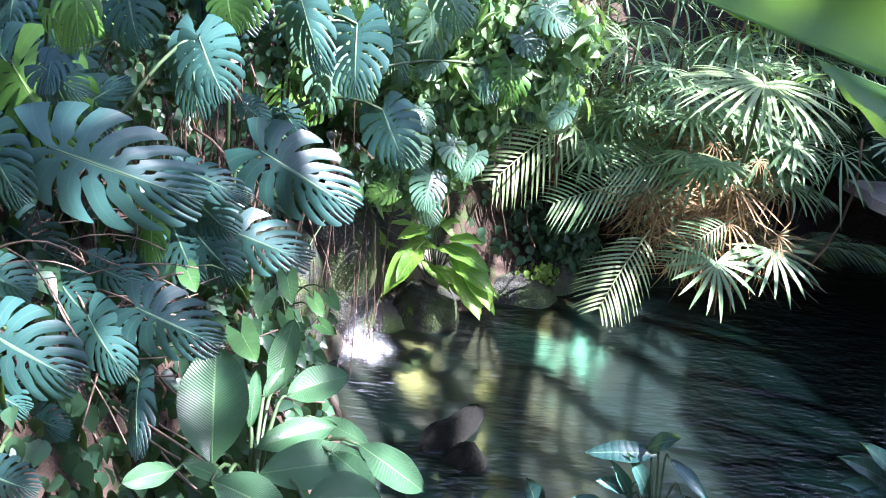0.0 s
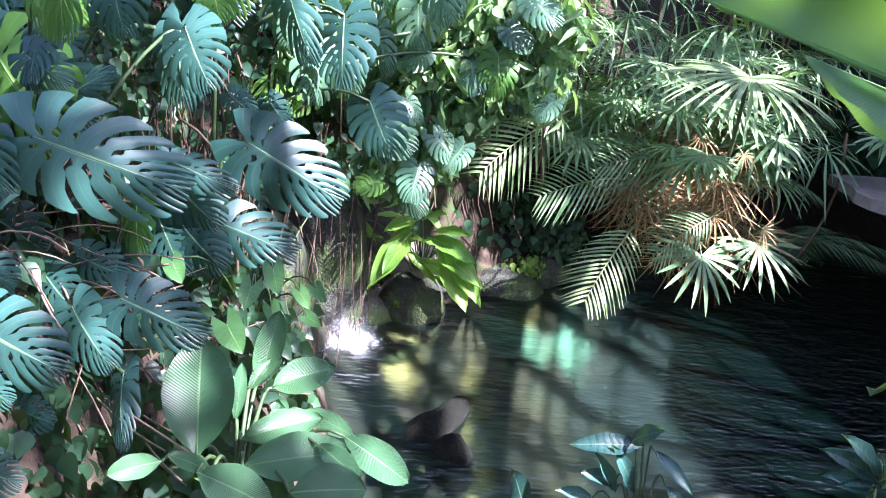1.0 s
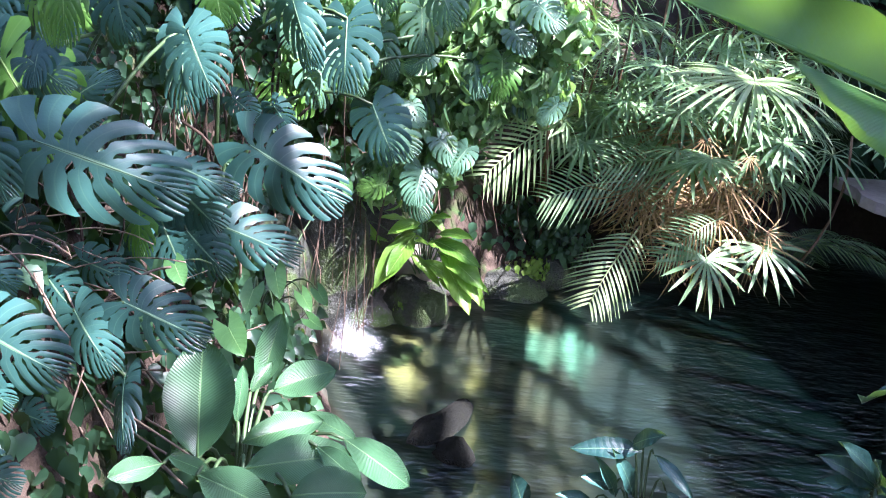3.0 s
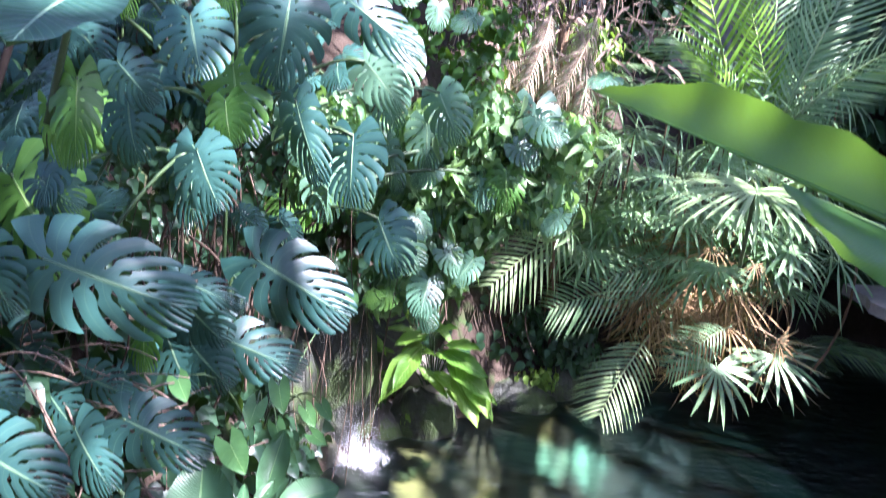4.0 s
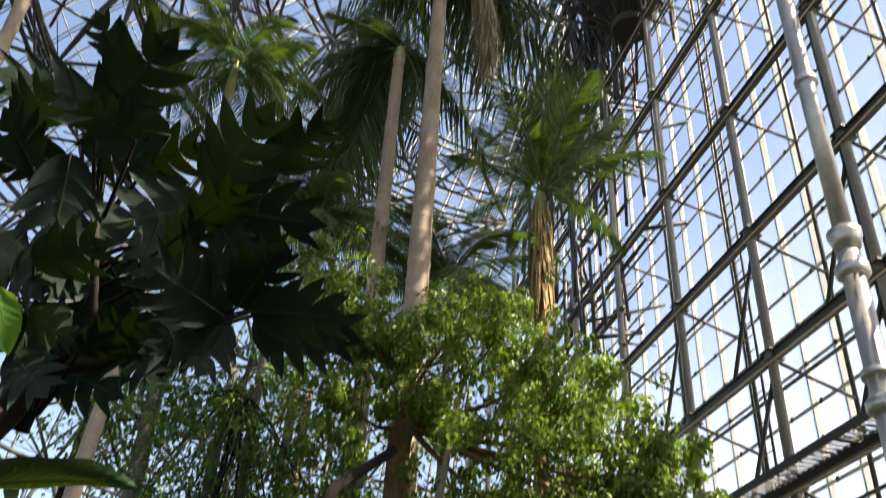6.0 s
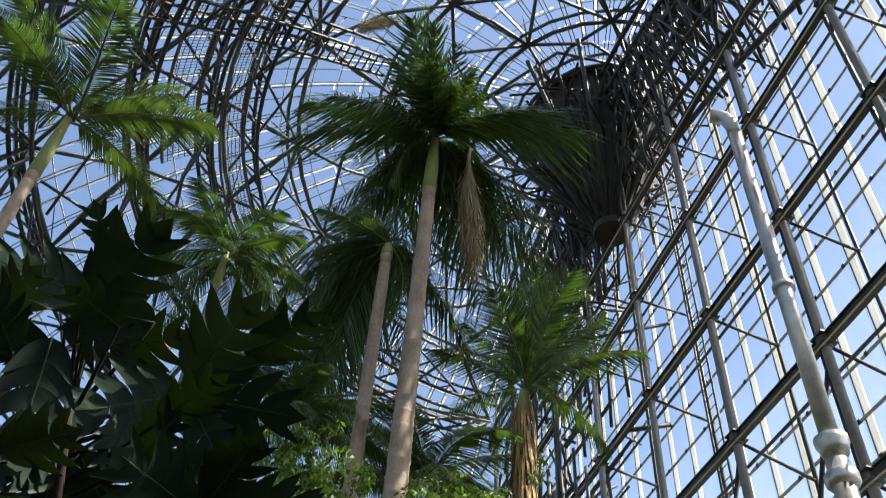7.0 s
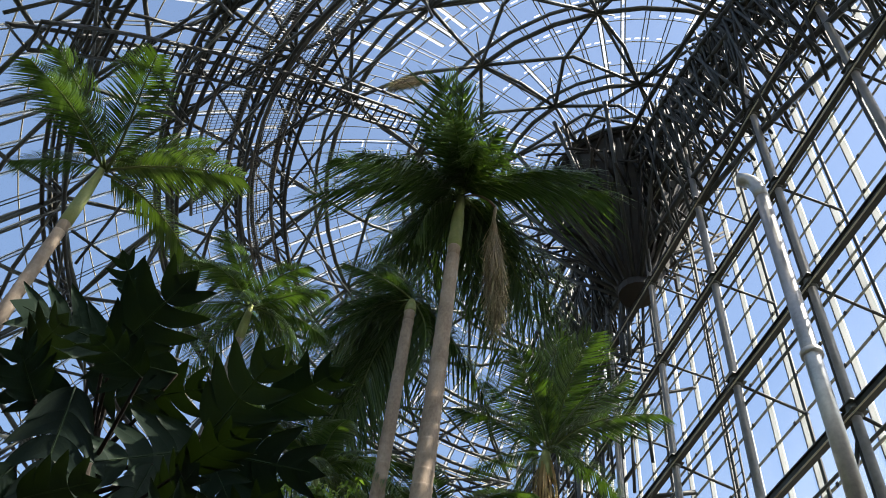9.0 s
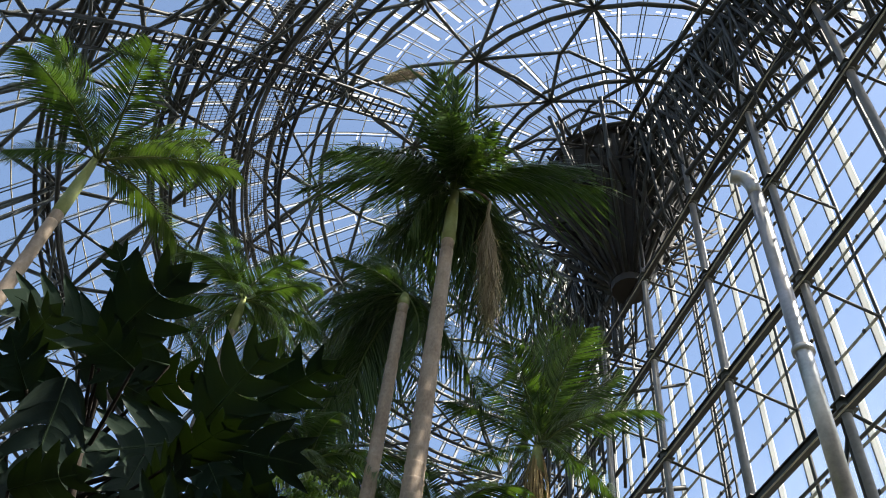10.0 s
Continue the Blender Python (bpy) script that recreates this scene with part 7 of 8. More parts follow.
def twigs(parent, root, spots, r0, mat, seed):
    r = random.Random(seed)
    for c, rad, n in spots:
        c = Vector(c)
        a = Vector(root).lerp(c, 0.25) + Vector((0, 0, -0.2))
        b = Buf()
        tube(b, bend(root, c, 0.25, 6, (r.uniform(-1, 1), r.uniform(-1, 1), -0.5)), [r0 * (1 - 0.13 * i) for i in range(7)], 6)
        for _ in range(5):
            e = c + Vector((r.gauss(0, rad * 0.6), r.gauss(0, rad * 0.6), r.gauss(0, rad * 0.6)))
            tube(b, bend(c.lerp(Vector(root), r.uniform(0, 0.3)), e, 0.1, 4), [r0 * 0.3, r0 * 0.25, r0 * 0.2, r0 * 0.15, r0 * 0.1], 4)
        part("limb", b.mesh("limb", M[mat]), parent)


tree_a = thing("broadleaf_tree", (-0.46, 11.0, 4.5), "broadleaf tree with a stout brown trunk and sunlit green crown", "tree", "trees of the bank")
trunk(tree_a, [(-0.46, 11.0, 4.3), (-0.50, 11.0, 6.3), (-0.49, 11.0, 8.2), (-0.30, 10.9, 8.9)], 0.185, 0.15, "bark", seed=1)
crown(tree_a, crown_a[:9], 0.078, 51, "crown", 3.2, 0.30)
crown(tree_a, crown_a[9:], 0.078, 52, "crown", 3.2, 0.30)
twigs(tree_a, (-0.40, 10.95, 8.4), crown_a, 0.05, "bark", 53)
tree_k = thing("black_barked_tree", (-1.2, 9.95, 4.6), "dark crooked tree that forks low over the bank", "tree", "trees of the bank")
trunk(tree_k, [(-1.18, 9.95, 4.3), (-1.24, 9.93, 5.3), (-1.34, 9.91, 6.36), (-1.14, 9.94, 7.14), (-0.52, 10.49, 7.85)], 0.09, 0.06, "bark_dark", seed=2)
trunk(tree_k, [(-1.16, 9.95, 4.6), (-0.97, 9.95, 5.78), (-0.55, 9.88, 6.26), (-0.03, 9.70, 6.38), (0.48, 9.59, 6.12), (1.15, 9.43, 6.3), (1.5, 9.4, 6.6)], 0.065, 0.028, "bark_dark", "limb", seed=3)
crown(tree_a, crown_d, 0.075, 55, "crown", 2.4, 0.28)
crown(tree_k, crown_c, 0.08, 54, "crown", 1.3, 0.3)

crown_e = [((-2.08, 10.21, 10.29), 0.55, 260), ((-1.46, 10.39, 10.17), 0.55, 260), ((-1.72, 10.71, 9.54), 0.55, 260), ((-1.03, 10.84, 9.48), 0.55, 260), ((-0.26, 10.78, 9.67), 0.55, 260), ((0.52, 10.79, 9.63), 0.55, 260), ((1.30, 10.83, 9.44), 0.55, 260), ((1.84, 10.92, 9.10), 0.55, 260), ((2.37, 11.11, 8.47), 0.55, 260), ((1.72, 11.25, 8.42), 0.55, 260), ((0.80, 11.21, 8.75), 0.55, 260), ((-0.13, 11.19, 8.85), 0.55, 260), ((-1.04, 11.23, 8.65), 0.55, 260), ((-1.80, 11.11, 8.71), 0.55, 260), ((-0.53, 11.53, 7.99), 0.55, 260), ((0.38, 11.57, 7.91), 0.55, 260), ((1.36, 11.54, 7.80), 0.55, 260)]
crown_f = [((-2.83, 9.94, 8.80), 0.55, 200), ((-3.30, 10.04, 8.28), 0.55, 200), ((-2.50, 10.30, 8.22), 0.55, 200), ((-2.97, 10.40, 7.65), 0.55, 200), ((-2.17, 10.61, 7.63), 0.55, 200), ((-3.61, 10.17, 7.73), 0.55, 200), ((-3.92, 9.87, 8.17), 0.55, 200), ((-2.14, 10.12, 8.78), 0.55, 200), ((-1.50, 10.65, 7.83), 0.55, 200)]
crown(tree_a, crown_e, 0.08, 63, "crown", 1.7, 0.30)
TR = random.Random(60)
drape = thing("weeping_tree", (-2.7, 11.0, 4.5), "slender tree draped with fine dark hanging foliage", "tree", "trees of the bank")
trunk(drape, [(-2.7, 11.0, 4.2), (-2.75, 11.0, 7.0), (-2.6, 11.0, 9.4)], 0.06, 0.03, "bark_dark", seed=33)
crown(drape, [(c, rad, n if c[2] > 7 else n // 3) for c, rad, n in hanging], 0.07, 56, "crown", 1.7, 0.26)
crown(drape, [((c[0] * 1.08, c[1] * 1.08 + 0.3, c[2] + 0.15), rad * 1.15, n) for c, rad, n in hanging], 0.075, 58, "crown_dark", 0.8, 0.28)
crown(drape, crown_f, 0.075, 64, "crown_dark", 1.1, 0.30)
twigs(drape, (-2.65, 11.0, 8.8), hanging, 0.02, "bark_dark", 57)
for i, (x, y, r, mat) in enumerate(((-2.43, 11.24, 0.09, "bark_grey"), (-3.03, 11.61, 0.10, "bark_grey"), (-4.11, 12.33, 0.10, "bark_grey"), (-3.47, 8.35, 0.10, "bark_pale"), (-0.20, 10.35, 0.065, "bark_pale"), (1.16, 12.95, 0.11, "bark_pale"), (2.2, 13.85, 0.10, "bark_grey"), (-4.9, 11.3, 0.06, "bark_dark"), (-1.9, 14.0, 0.08, "bark_grey"), (-3.4, 13.6, 0.07, "bark_dark"), (-2.04, 12.24, 0.10, "bark_pale"))):
    h = 9.5 if i not in (4, 5, 6) else (8.6 if i == 4 else 9.2)
    t = thing("slender_tree", (x, y, 4.4), "slender " + {"bark_dark": "dark", "bark_grey": "grey-brown", "bark_pale": "pale"}[mat] + " trunk with fine hanging foliage", "tree", "trees of the bank")
    lean = TR.uniform(-0.25, 0.25) if i != 4 else 0.45
    trunk(t, [(x, y, 4.0), (x + lean * 0.3, y, 6.3), (x + lean, y + 0.1, h)], r, r * 0.6, mat, seed=10 + i)
    if i < 3 or 6 < i < 10:
        crown(t, crown_b[(i % 3) * 4:(i % 3) * 4 + 4], 0.07, 70 + i, "crown_dark" if i % 2 else "crown", 1.4, 0.30)
        twigs(t, (x + lean, y + 0.1, h - 0.5), crown_b[(i % 3) * 4:(i % 3) * 4 + 4], 0.022, mat, 80 + i)

# bare sunlit branches of the fallen shrub on the slope
br = thing("branching_shrub", (0.6, 9.6, 3.2), "shrub with bare pale crooked branches", "shrub")
for pts, r in (([(0.09, 9.60, 3.4), (0.60, 9.58, 4.19), (1.07, 9.54, 4.28)], 0.028), ([(0.60, 9.58, 4.19), (0.71, 9.78, 4.64), (0.9, 9.9, 5.0)], 0.02), ([(1.3, 9.6, 3.5), (1.40, 9.66, 4.45), (1.56, 9.68, 4.53), (1.75, 9.85, 4.78), (2.42, 9.91, 5.07)], 0.034),
               ([(1.36, 9.71, 4.74), (1.75, 9.85, 4.78), (1.95, 10.0, 5.1), (1.88, 10.13, 5.38)], 0.024), ([(1.36, 9.71, 4.74), (1.36, 9.91, 5.19)], 0.018), ([(1.36, 9.71, 4.74), (1.0, 9.7, 4.72)], 0.02), ([(1.07, 9.54, 4.28), (1.36, 9.5, 4.0)], 0.02), ([(2.42, 9.91, 5.07), (2.6, 10.0, 5.4)], 0.016)):
    trunk(br, pts, r, r * 0.55, "bark_pale", "branch", 6)

# ---- tall palms ----
def rib_tip(seed, arch):
    return Vector((0.03 * math.sin(3 + seed), 1 - 0.12 * arch, 0.10 - arch))


def frond_kinds(name, first, archs, mat, **shape):
    """Fronds of several bends, each with the place of its tip."""
    out = []
    for k, arch in enumerate(archs):
        out.append((pinnate_frond(first + k, arch=arch, **shape).mesh(name, M[mat]), rib_tip(first + k, arch)))
    return out


PLUME = frond_kinds("plume_frond", 20, (0.55, 0.85, 1.15), "palm", pairs=64, leaflet=0.25, width=0.0082, hang=1.05, vee=0.35, bare=0.10, ragged=0.55, fox=1.1)
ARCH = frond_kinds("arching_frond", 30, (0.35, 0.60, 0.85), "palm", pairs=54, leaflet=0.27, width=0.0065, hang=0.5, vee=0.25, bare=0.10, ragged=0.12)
SUNNY = frond_kinds("sun_tinted_frond", 40, (0.35, 0.60, 0.85), "palm_sun_tint", pairs=44, leaflet=0.26, width=0.0095, hang=0.45, vee=0.22, bare=0.10, ragged=0.12)


def aimed_frond(parent, kind, base, tip, wide=1.0, name="frond"):
    """A frond from base whose arching rib ends at tip."""
    mesh, end = kind
    d = Vector(tip) - Vector(base)
    flat = Vector((d.x, d.y, 0))
    h = flat.normalized() if flat.length > 1e-3 else Vector((0, 1, 0))
    a = math.atan2(d.z, flat.length) - math.atan2(end.z, end.y)
    a = min(a, radians(150))
    y, z = h * math.cos(a) + Vector((0, 0, math.sin(a))), -h * math.sin(a) + Vector((0, 0, math.cos(a)))
    s = d.length / end.length
    m = Matrix.Translation(base) @ Matrix((y.cross(z), y, z)).transposed().to_4x4() @ Matrix.Diagonal((s * wide, s, s, 1))
    return part(name, mesh, parent, m)


def dead_frond(seed):
    """A withered frond that hangs down: a shaggy bundle of dry strips one metre long."""
    r = random.Random(seed)
    b = Buf()
    tube(b, [(0, 0, 0), (0.02, 0.3, -0.05), (0.0, 0.75, 0.0)], [0.012, 0.01, 0.004], 5)
    for _ in range(620):
        t = r.uniform(0.02, 0.78)
        a = r.uniform(0, 6.28)
        q = 0.010 + 0.060 * math.sin(min(1, t * 1.25) * 3.0)
        p = Vector((0.05 * math.sin(t * 4), t, -0.02))
        o = Vector((math.cos(a) * q, 0.10, math.sin(a) * q))
        strip(b, [p, p + o, p + o * 1.15 + Vector((r.gauss(0, 0.03), r.uniform(0.10, 0.18), r.gauss(0, 0.03))), p + o * 0.9 + Vector((r.gauss(0, 0.05), r.uniform(0.16, 0.32), r.gauss(0, 0.05)))], [0.002, 0.0035, 0.003, 0.0006], (math.cos(a), 0, math.sin(a)))
    return b


HANG_DRY = dead_frond(4).mesh("dry_frond", M["dead"])


def palm_trunk(base, top, r0, r1, label, mat="bark_pale", shaft=1.2, group="tall palms"):
    """A ringed palm trunk with its green crownshaft; gives the palm and the place where the fronds start."""
    p = thing("tall_palm", base, label, "palm", group)
    base, top = Vector(base), Vector(top)
    b = Buf()
    n = 46
    wob = random.Random(int(base.x * 100))
    for i in range(n):
        a, c = base.lerp(top, i / n), base.lerp(top, (i + 1) / n)
        ra, rc = r0 + (r1 - r0) * i / n, r0 + (r1 - r0) * (i + 1) / n
        k = wob.uniform(0.97, 1.03)
        tube(b, [a, a.lerp(c, 0.80), a.lerp(c, 0.9), c], [ra * k, rc * k, rc * 1.06, rc * 1.02], 14, i in (0, n - 1))
    part("trunk", b.mesh("trunk", M[mat]), p)
    d = (top - base).normalized()
    b = Buf()
    tube(b, [top, top + d * shaft * 0.5, top + d * shaft], [r1 * 1.15, r1 * 1.05, r1 * 0.6], 12)
    part("crownshaft", b.mesh("crownshaft", M["stem_pale"]), p, label="smooth yellow-green crownshaft")
    return p, top + d * shaft * 0.95


def tall_palm(base, top, r0, r1, fronds, label, size, kinds, seed, mat="bark_pale", rise=(-0.2, 1.0), shaft=1.2):
    """A palm with fronds all round."""
    r = random.Random(seed)
    p, head = palm_trunk(base, top, r0, r1, label, mat, shaft)
    for j in range(fronds):
        a = 2.399 * j + r.uniform(-0.3, 0.3)
        up = rise[0] + (rise[1] - rise[0]) * (j / max(1, fronds - 1)) + r.uniform(-0.15, 0.15)
        o = Vector((math.cos(a), math.sin(a), up))
        frond(p, kinds[r.randrange(len(kinds))][0], head, o, (0, 0, 1), size * r.uniform(0.85, 1.15))
    return p


king, head = palm_trunk((-0.47, 12.0, 4.3), (-0.43, 12.0, 18.3), 0.235, 0.135, "tall royal palm with a pale ringed trunk and drooping crown", shaft=1.9)
kr = random.Random(52)
for j, tip in enumerate([(-1.19, 9.65, 21.23), (-0.66, 9.49, 20.77), (-0.08, 9.56, 20.17), (0.28, 9.68, 19.51), (0.49, 10.33, 19.69), (-1.34, 9.83, 19.72), (-0.78, 9.15, 19.00), (-0.17, 9.69, 18.92), (-3.82, 11.86, 19.39), (-3.36, 11.50, 20.39), (-2.65, 10.56, 19.32), (-2.05, 10.43, 18.89), (-2.64, 13.40, 19.04), (-2.10, 12.88, 18.90), (-1.60, 13.50, 19.10), (-1.30, 12.04, 18.39), (-2.55, 12.80, 20.20), (2.86, 11.60, 20.41), (2.36, 11.02, 20.27), (1.63, 10.79, 19.91), (2.24, 13.71, 19.50), (2.02, 14.33, 18.96), (1.27, 13.01, 19.54), (0.64, 15.22, 18.92), (0.17, 13.84, 18.19), (1.06, 14.06, 19.31), (-2.72, 14.60, 18.59), (-1.66, 15.34, 18.72), (2.03, 15.45, 18.57), (1.07, 15.20, 18.20), (2.50, 14.90, 19.04), (-0.94, 14.59, 18.82), (-2.12, 13.41, 18.16), (1.54, 13.56, 18.09)]):
    steep = Vector(tip).z > 20.3
    aimed_frond(king, PLUME[0 if steep else 1 + kr.randrange(2)], head, tip, kr.uniform(0.8, 1.1))
frond(king, HANG_DRY, (0.38, 11.60, 19.35), (0.13, 0.60, -1), (1, -0.2, 0), 2.75, "dry_frond", 1.0)
frond(king, HANG_DRY, (-1.30, 9.9, 21.6), (-0.4, -0.15, -0.55), (1, -0.2, 0), 1.4, "dry_frond", 1.0)
straight(king, "dry_stalk", bend(head, (0.38, 11.60, 19.35), 0.25, 5), 0.03, M["dry_brush"], 6)
second, head = palm_trunk((-1.18, 12.3, 4.3), (-1.15, 12.3, 16.5), 0.15, 0.11, "slimmer palm with a dark drooping crown", "bark_pale", 0.35)
for j, tip in enumerate([(-3.15, 12.57, 15.66), (-2.72, 12.83, 16.94), (-1.92, 13.35, 14.75), (-2.50, 13.35, 15.56), (0.17, 13.17, 16.02), (-0.36, 13.29, 17.04), (-1.83, 11.97, 17.33), (0.68, 13.42, 15.11), (-2.49, 14.01, 14.12), (-0.88, 12.48, 14.96), (-2.98, 12.70, 16.59), (-2.68, 12.83, 15.51), (-2.89, 14.13, 14.86), (-2.43, 12.46, 17.35), (-1.90, 12.28, 17.86), (-2.25, 13.30, 15.23), (-1.97, 14.59, 15.13), (-1.94, 14.68, 15.98), (-2.51, 11.40, 16.79), (-1.10, 12.29, 17.94), (-0.60, 14.47, 15.75), (-2.22, 15.25, 14.88), (-2.72, 14.94, 14.32), (-0.61, 13.23, 17.66), (-3.34, 14.12, 16.03)]):
    aimed_frond(second, (PLUME[1 + j % 2] if j % 3 else ARCH[1 + j % 2]), head, tip, 1.1)
left, head = palm_trunk((-5.82, 8.03, 4.2), (-5.79, 8.03, 13.15), 0.13, 0.085, "young palm with a smooth green crownshaft and few fronds", "bark_pale", 1.4)
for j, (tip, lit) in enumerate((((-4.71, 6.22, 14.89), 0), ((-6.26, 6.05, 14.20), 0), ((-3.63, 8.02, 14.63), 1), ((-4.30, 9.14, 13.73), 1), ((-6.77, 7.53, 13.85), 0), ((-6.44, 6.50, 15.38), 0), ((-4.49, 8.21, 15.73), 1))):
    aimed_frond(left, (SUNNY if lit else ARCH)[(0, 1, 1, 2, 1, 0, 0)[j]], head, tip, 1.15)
right_, head = palm_trunk((1.70, 13.95, 4.6), (1.78, 13.95, 14.1), 0.15, 0.13, "palm with upright fronds and a fibrous brown trunk", "fibre", 0.65)
for j, tip in enumerate([(1.11, 12.53, 16.06), (1.97, 12.87, 16.75), (2.56, 12.27, 16.39), (-0.04, 13.25, 15.03), (3.89, 12.91, 15.06), (3.46, 14.14, 13.64), (0.35, 14.60, 14.61), (0.55, 13.74, 16.27), (3.38, 13.20, 16.12), (2.38, 13.24, 13.82), (1.13, 14.15, 13.46)]):
    aimed_frond(right_, ARCH[(0, 0, 0, 1, 1, 2, 1, 0, 0, 2, 2)[j]], head, tip, 1.2)
for at, s, k in (((-3.65, 10.5, 13.6), 1.5, 11), ((0.1, 15.2, 12.5), 2.2, 15), ((2.3, 14.3, 7.5), 1.5, 17), ((-2.4, 13.5, 12.6), 2.0, 18)):
    tall_palm((at[0], at[1] + 0.1, 4.4), at, 0.10, 0.07, 17, "shaded feather palm among the trees", s, ARCH, k, "bark_grey", rise=(-0.3, 1.1), shaft=0.8)
# fibre skirt under the right-hand palm's crown
sk = Buf()
sr = random.Random(3)
for _ in range(160):
    a = sr.uniform(0, 6.28)
    p = Vector((1.77 + 0.14 * math.cos(a), 13.95 + 0.14 * math.sin(a), sr.uniform(12.4, 14.5)))
    strip(sk, [p, p + Vector((0.08 * math.cos(a), 0.08 * math.sin(a), -0.35)), p + Vector((0.12 * math.cos(a), 0.12 * math.sin(a), -0.8))], [0.02, 0.025, 0.004], (math.cos(a), math.sin(a), 0.2))
part("fibre_skirt", sk.mesh("fibre_skirt", M["dry"]), right_, label="brown fibre hanging under the crown")["kind"] = "stuff"

# ---- breadfruit tree by the walkway ----
bread = thing("breadfruit_tree", (-2.75, 3.2, 2.6), "breadfruit tree with big deeply lobed leaves painted dark as in shade", "tree")
trunk(bread, [(-2.75, 3.2, 2.3), (-2.35, 3.6, 4.4), (-2.05, 3.95, 5.4), (-2.0, 4.25, 6.0), (-2.05, 4.45, 6.9)], 0.095, 0.05, "bark_dark", seed=5)
bl = random.Random(9)
BREAD = (((-1.82, 3.48, 6.84), (-1.50, 3.21, 7.13)), ((-1.82, 3.45, 7.19), (-1.88, 3.19, 7.26)), ((-1.82, 3.38, 6.79), (-2.15, 3.10, 6.71)), ((-1.85, 3.35, 6.47), (-1.87, 3.54, 6.01)), ((-1.54, 3.69, 6.91), (-1.88, 3.48, 6.80)),
         ((-1.31, 3.85, 6.66), (-1.01, 3.56, 6.97)), ((-1.09, 4.04, 7.00), (-0.74, 3.84, 7.18)), ((-1.30, 3.82, 6.53), (-0.75, 3.86, 6.51)), ((-1.33, 3.89, 6.59), (-1.77, 3.76, 6.34)), ((-1.23, 3.78, 6.45), (-1.02, 3.88, 6.19)),
         ((-1.94, 3.54, 6.54), (-2.24, 3.27, 6.45)), ((-1.76, 3.68, 6.28), (-1.92, 3.67, 5.97)), ((-1.52, 3.82, 6.41), (-1.59, 3.87, 6.11)), ((-1.80, 3.90, 6.86), (-1.42, 3.83, 6.97)), ((-2.00, 3.67, 6.84), (-1.65, 3.77, 6.76)),
         ((-1.10, 4.06, 6.06), (-1.54, 3.94, 5.80)), ((-1.03, 4.16, 6.12), (-0.51, 4.20, 6.01)), ((-1.09, 4.26, 6.33), (-1.00, 3.99, 6.60)), ((-1.76, 3.85, 6.02), (-2.03, 3.61, 5.98)), ((-1.81, 3.80, 5.85), (-2.03, 3.69, 5.60)))
for k, (base, tip) in enumerate(BREAD + (((-1.77, 3.97, 6.23), (-1.52, 4.12, 5.93)), ((-1.98, 4.00, 5.77), (-1.72, 3.91, 5.93)), ((-1.98, 3.45, 6.06), (-2.10, 3.42, 5.79)), ((-1.58, 4.15, 6.26), (-1.38, 3.96, 6.47)), ((-1.42, 4.23, 6.43), (-1.06, 4.27, 6.33)), ((-1.08, 3.82, 5.88), (-1.36, 3.45, 5.92)), ((-1.11, 3.92, 5.93), (-1.38, 3.74, 5.66)), ((-1.13, 4.03, 5.98), (-1.18, 3.96, 5.64)), ((-0.96, 3.83, 5.92), (-0.51, 3.71, 5.86)), ((-0.96, 3.94, 5.96), (-0.56, 3.88, 5.78)), ((-1.07, 4.01, 6.04), (-0.86, 3.71, 6.22)), ((-1.69, 3.74, 5.60), (-1.37, 3.58, 5.69)), ((-1.52, 3.90, 5.71), (-1.34, 3.84, 5.48)), ((-1.89, 3.92, 5.63), (-1.53, 3.91, 5.47)), ((-1.90, 3.47, 5.90), (-1.56, 3.34, 5.96)), ((-1.97, 3.67, 5.74), (-1.69, 3.64, 5.62)), ((-2.13, 3.56, 6.04), (-1.88, 3.58, 5.81)), ((-1.31, 3.65, 6.26), (-1.03, 3.41, 6.37)), ((-1.51, 3.24, 6.48), (-1.64, 2.93, 6.43)), ((-2.02, 3.38, 6.39), (-2.04, 3.04, 6.43)), ((-2.00, 3.74, 5.59), (-1.77, 3.71, 5.37)), ((-1.41, 3.83, 6.16), (-1.21, 3.59, 6.25)), ((-2.08, 3.24, 6.51), (-1.87, 3.01, 6.59)))):
    base, tip = Vector(base), Vector(tip)
    face = Vector((-base.x, -base.y, 3.7 - base.z)).normalized() * -1.0 + Vector((bl.uniform(-0.35, 0.35), bl.uniform(-0.35, 0.35), bl.uniform(-0.2, 0.4)))
    ln = (tip - base).length * 1.05
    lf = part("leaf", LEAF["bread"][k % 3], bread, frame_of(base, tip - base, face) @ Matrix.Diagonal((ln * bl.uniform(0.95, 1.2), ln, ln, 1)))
    start = Vector((-2.0, 4.15, max(5.4, min(6.6, base.z - 0.15))))
    straight(lf, "petiole", bend(start, base, -0.05, 5), [0.020, 0.017, 0.014, 0.011, 0.009, 0.008], M["bark_dark"], 6)
trunk(bread, [(-2.05, 4.2, 5.5), (-1.96, 4.34, 5.83), (-1.77, 4.24, 6.19), (-1.60, 4.12, 6.49), (-1.44, 4.00, 6.74)], 0.045, 0.02, "bark_dark", "branch", 8)
trunk(bread, [(-2.1, 4.25, 5.4), (-1.89, 4.11, 6.32), (-1.91, 3.88, 6.64)], 0.04, 0.018, "bark_dark", "branch", 8)

trunk(bread, [(-2.3, 3.65, 4.5), (-1.96, 3.86, 5.31), (-1.83, 3.82, 5.54), (-1.58, 3.88, 5.64), (-1.08, 3.86, 5.90)], 0.05, 0.022, "bark_dark", "branch", 8)
trunk(bread, [(-1.83, 3.82, 5.54), (-1.68, 3.76, 5.80), (-1.70, 3.52, 6.17)], 0.03, 0.018, "bark_dark", "branch", 8)

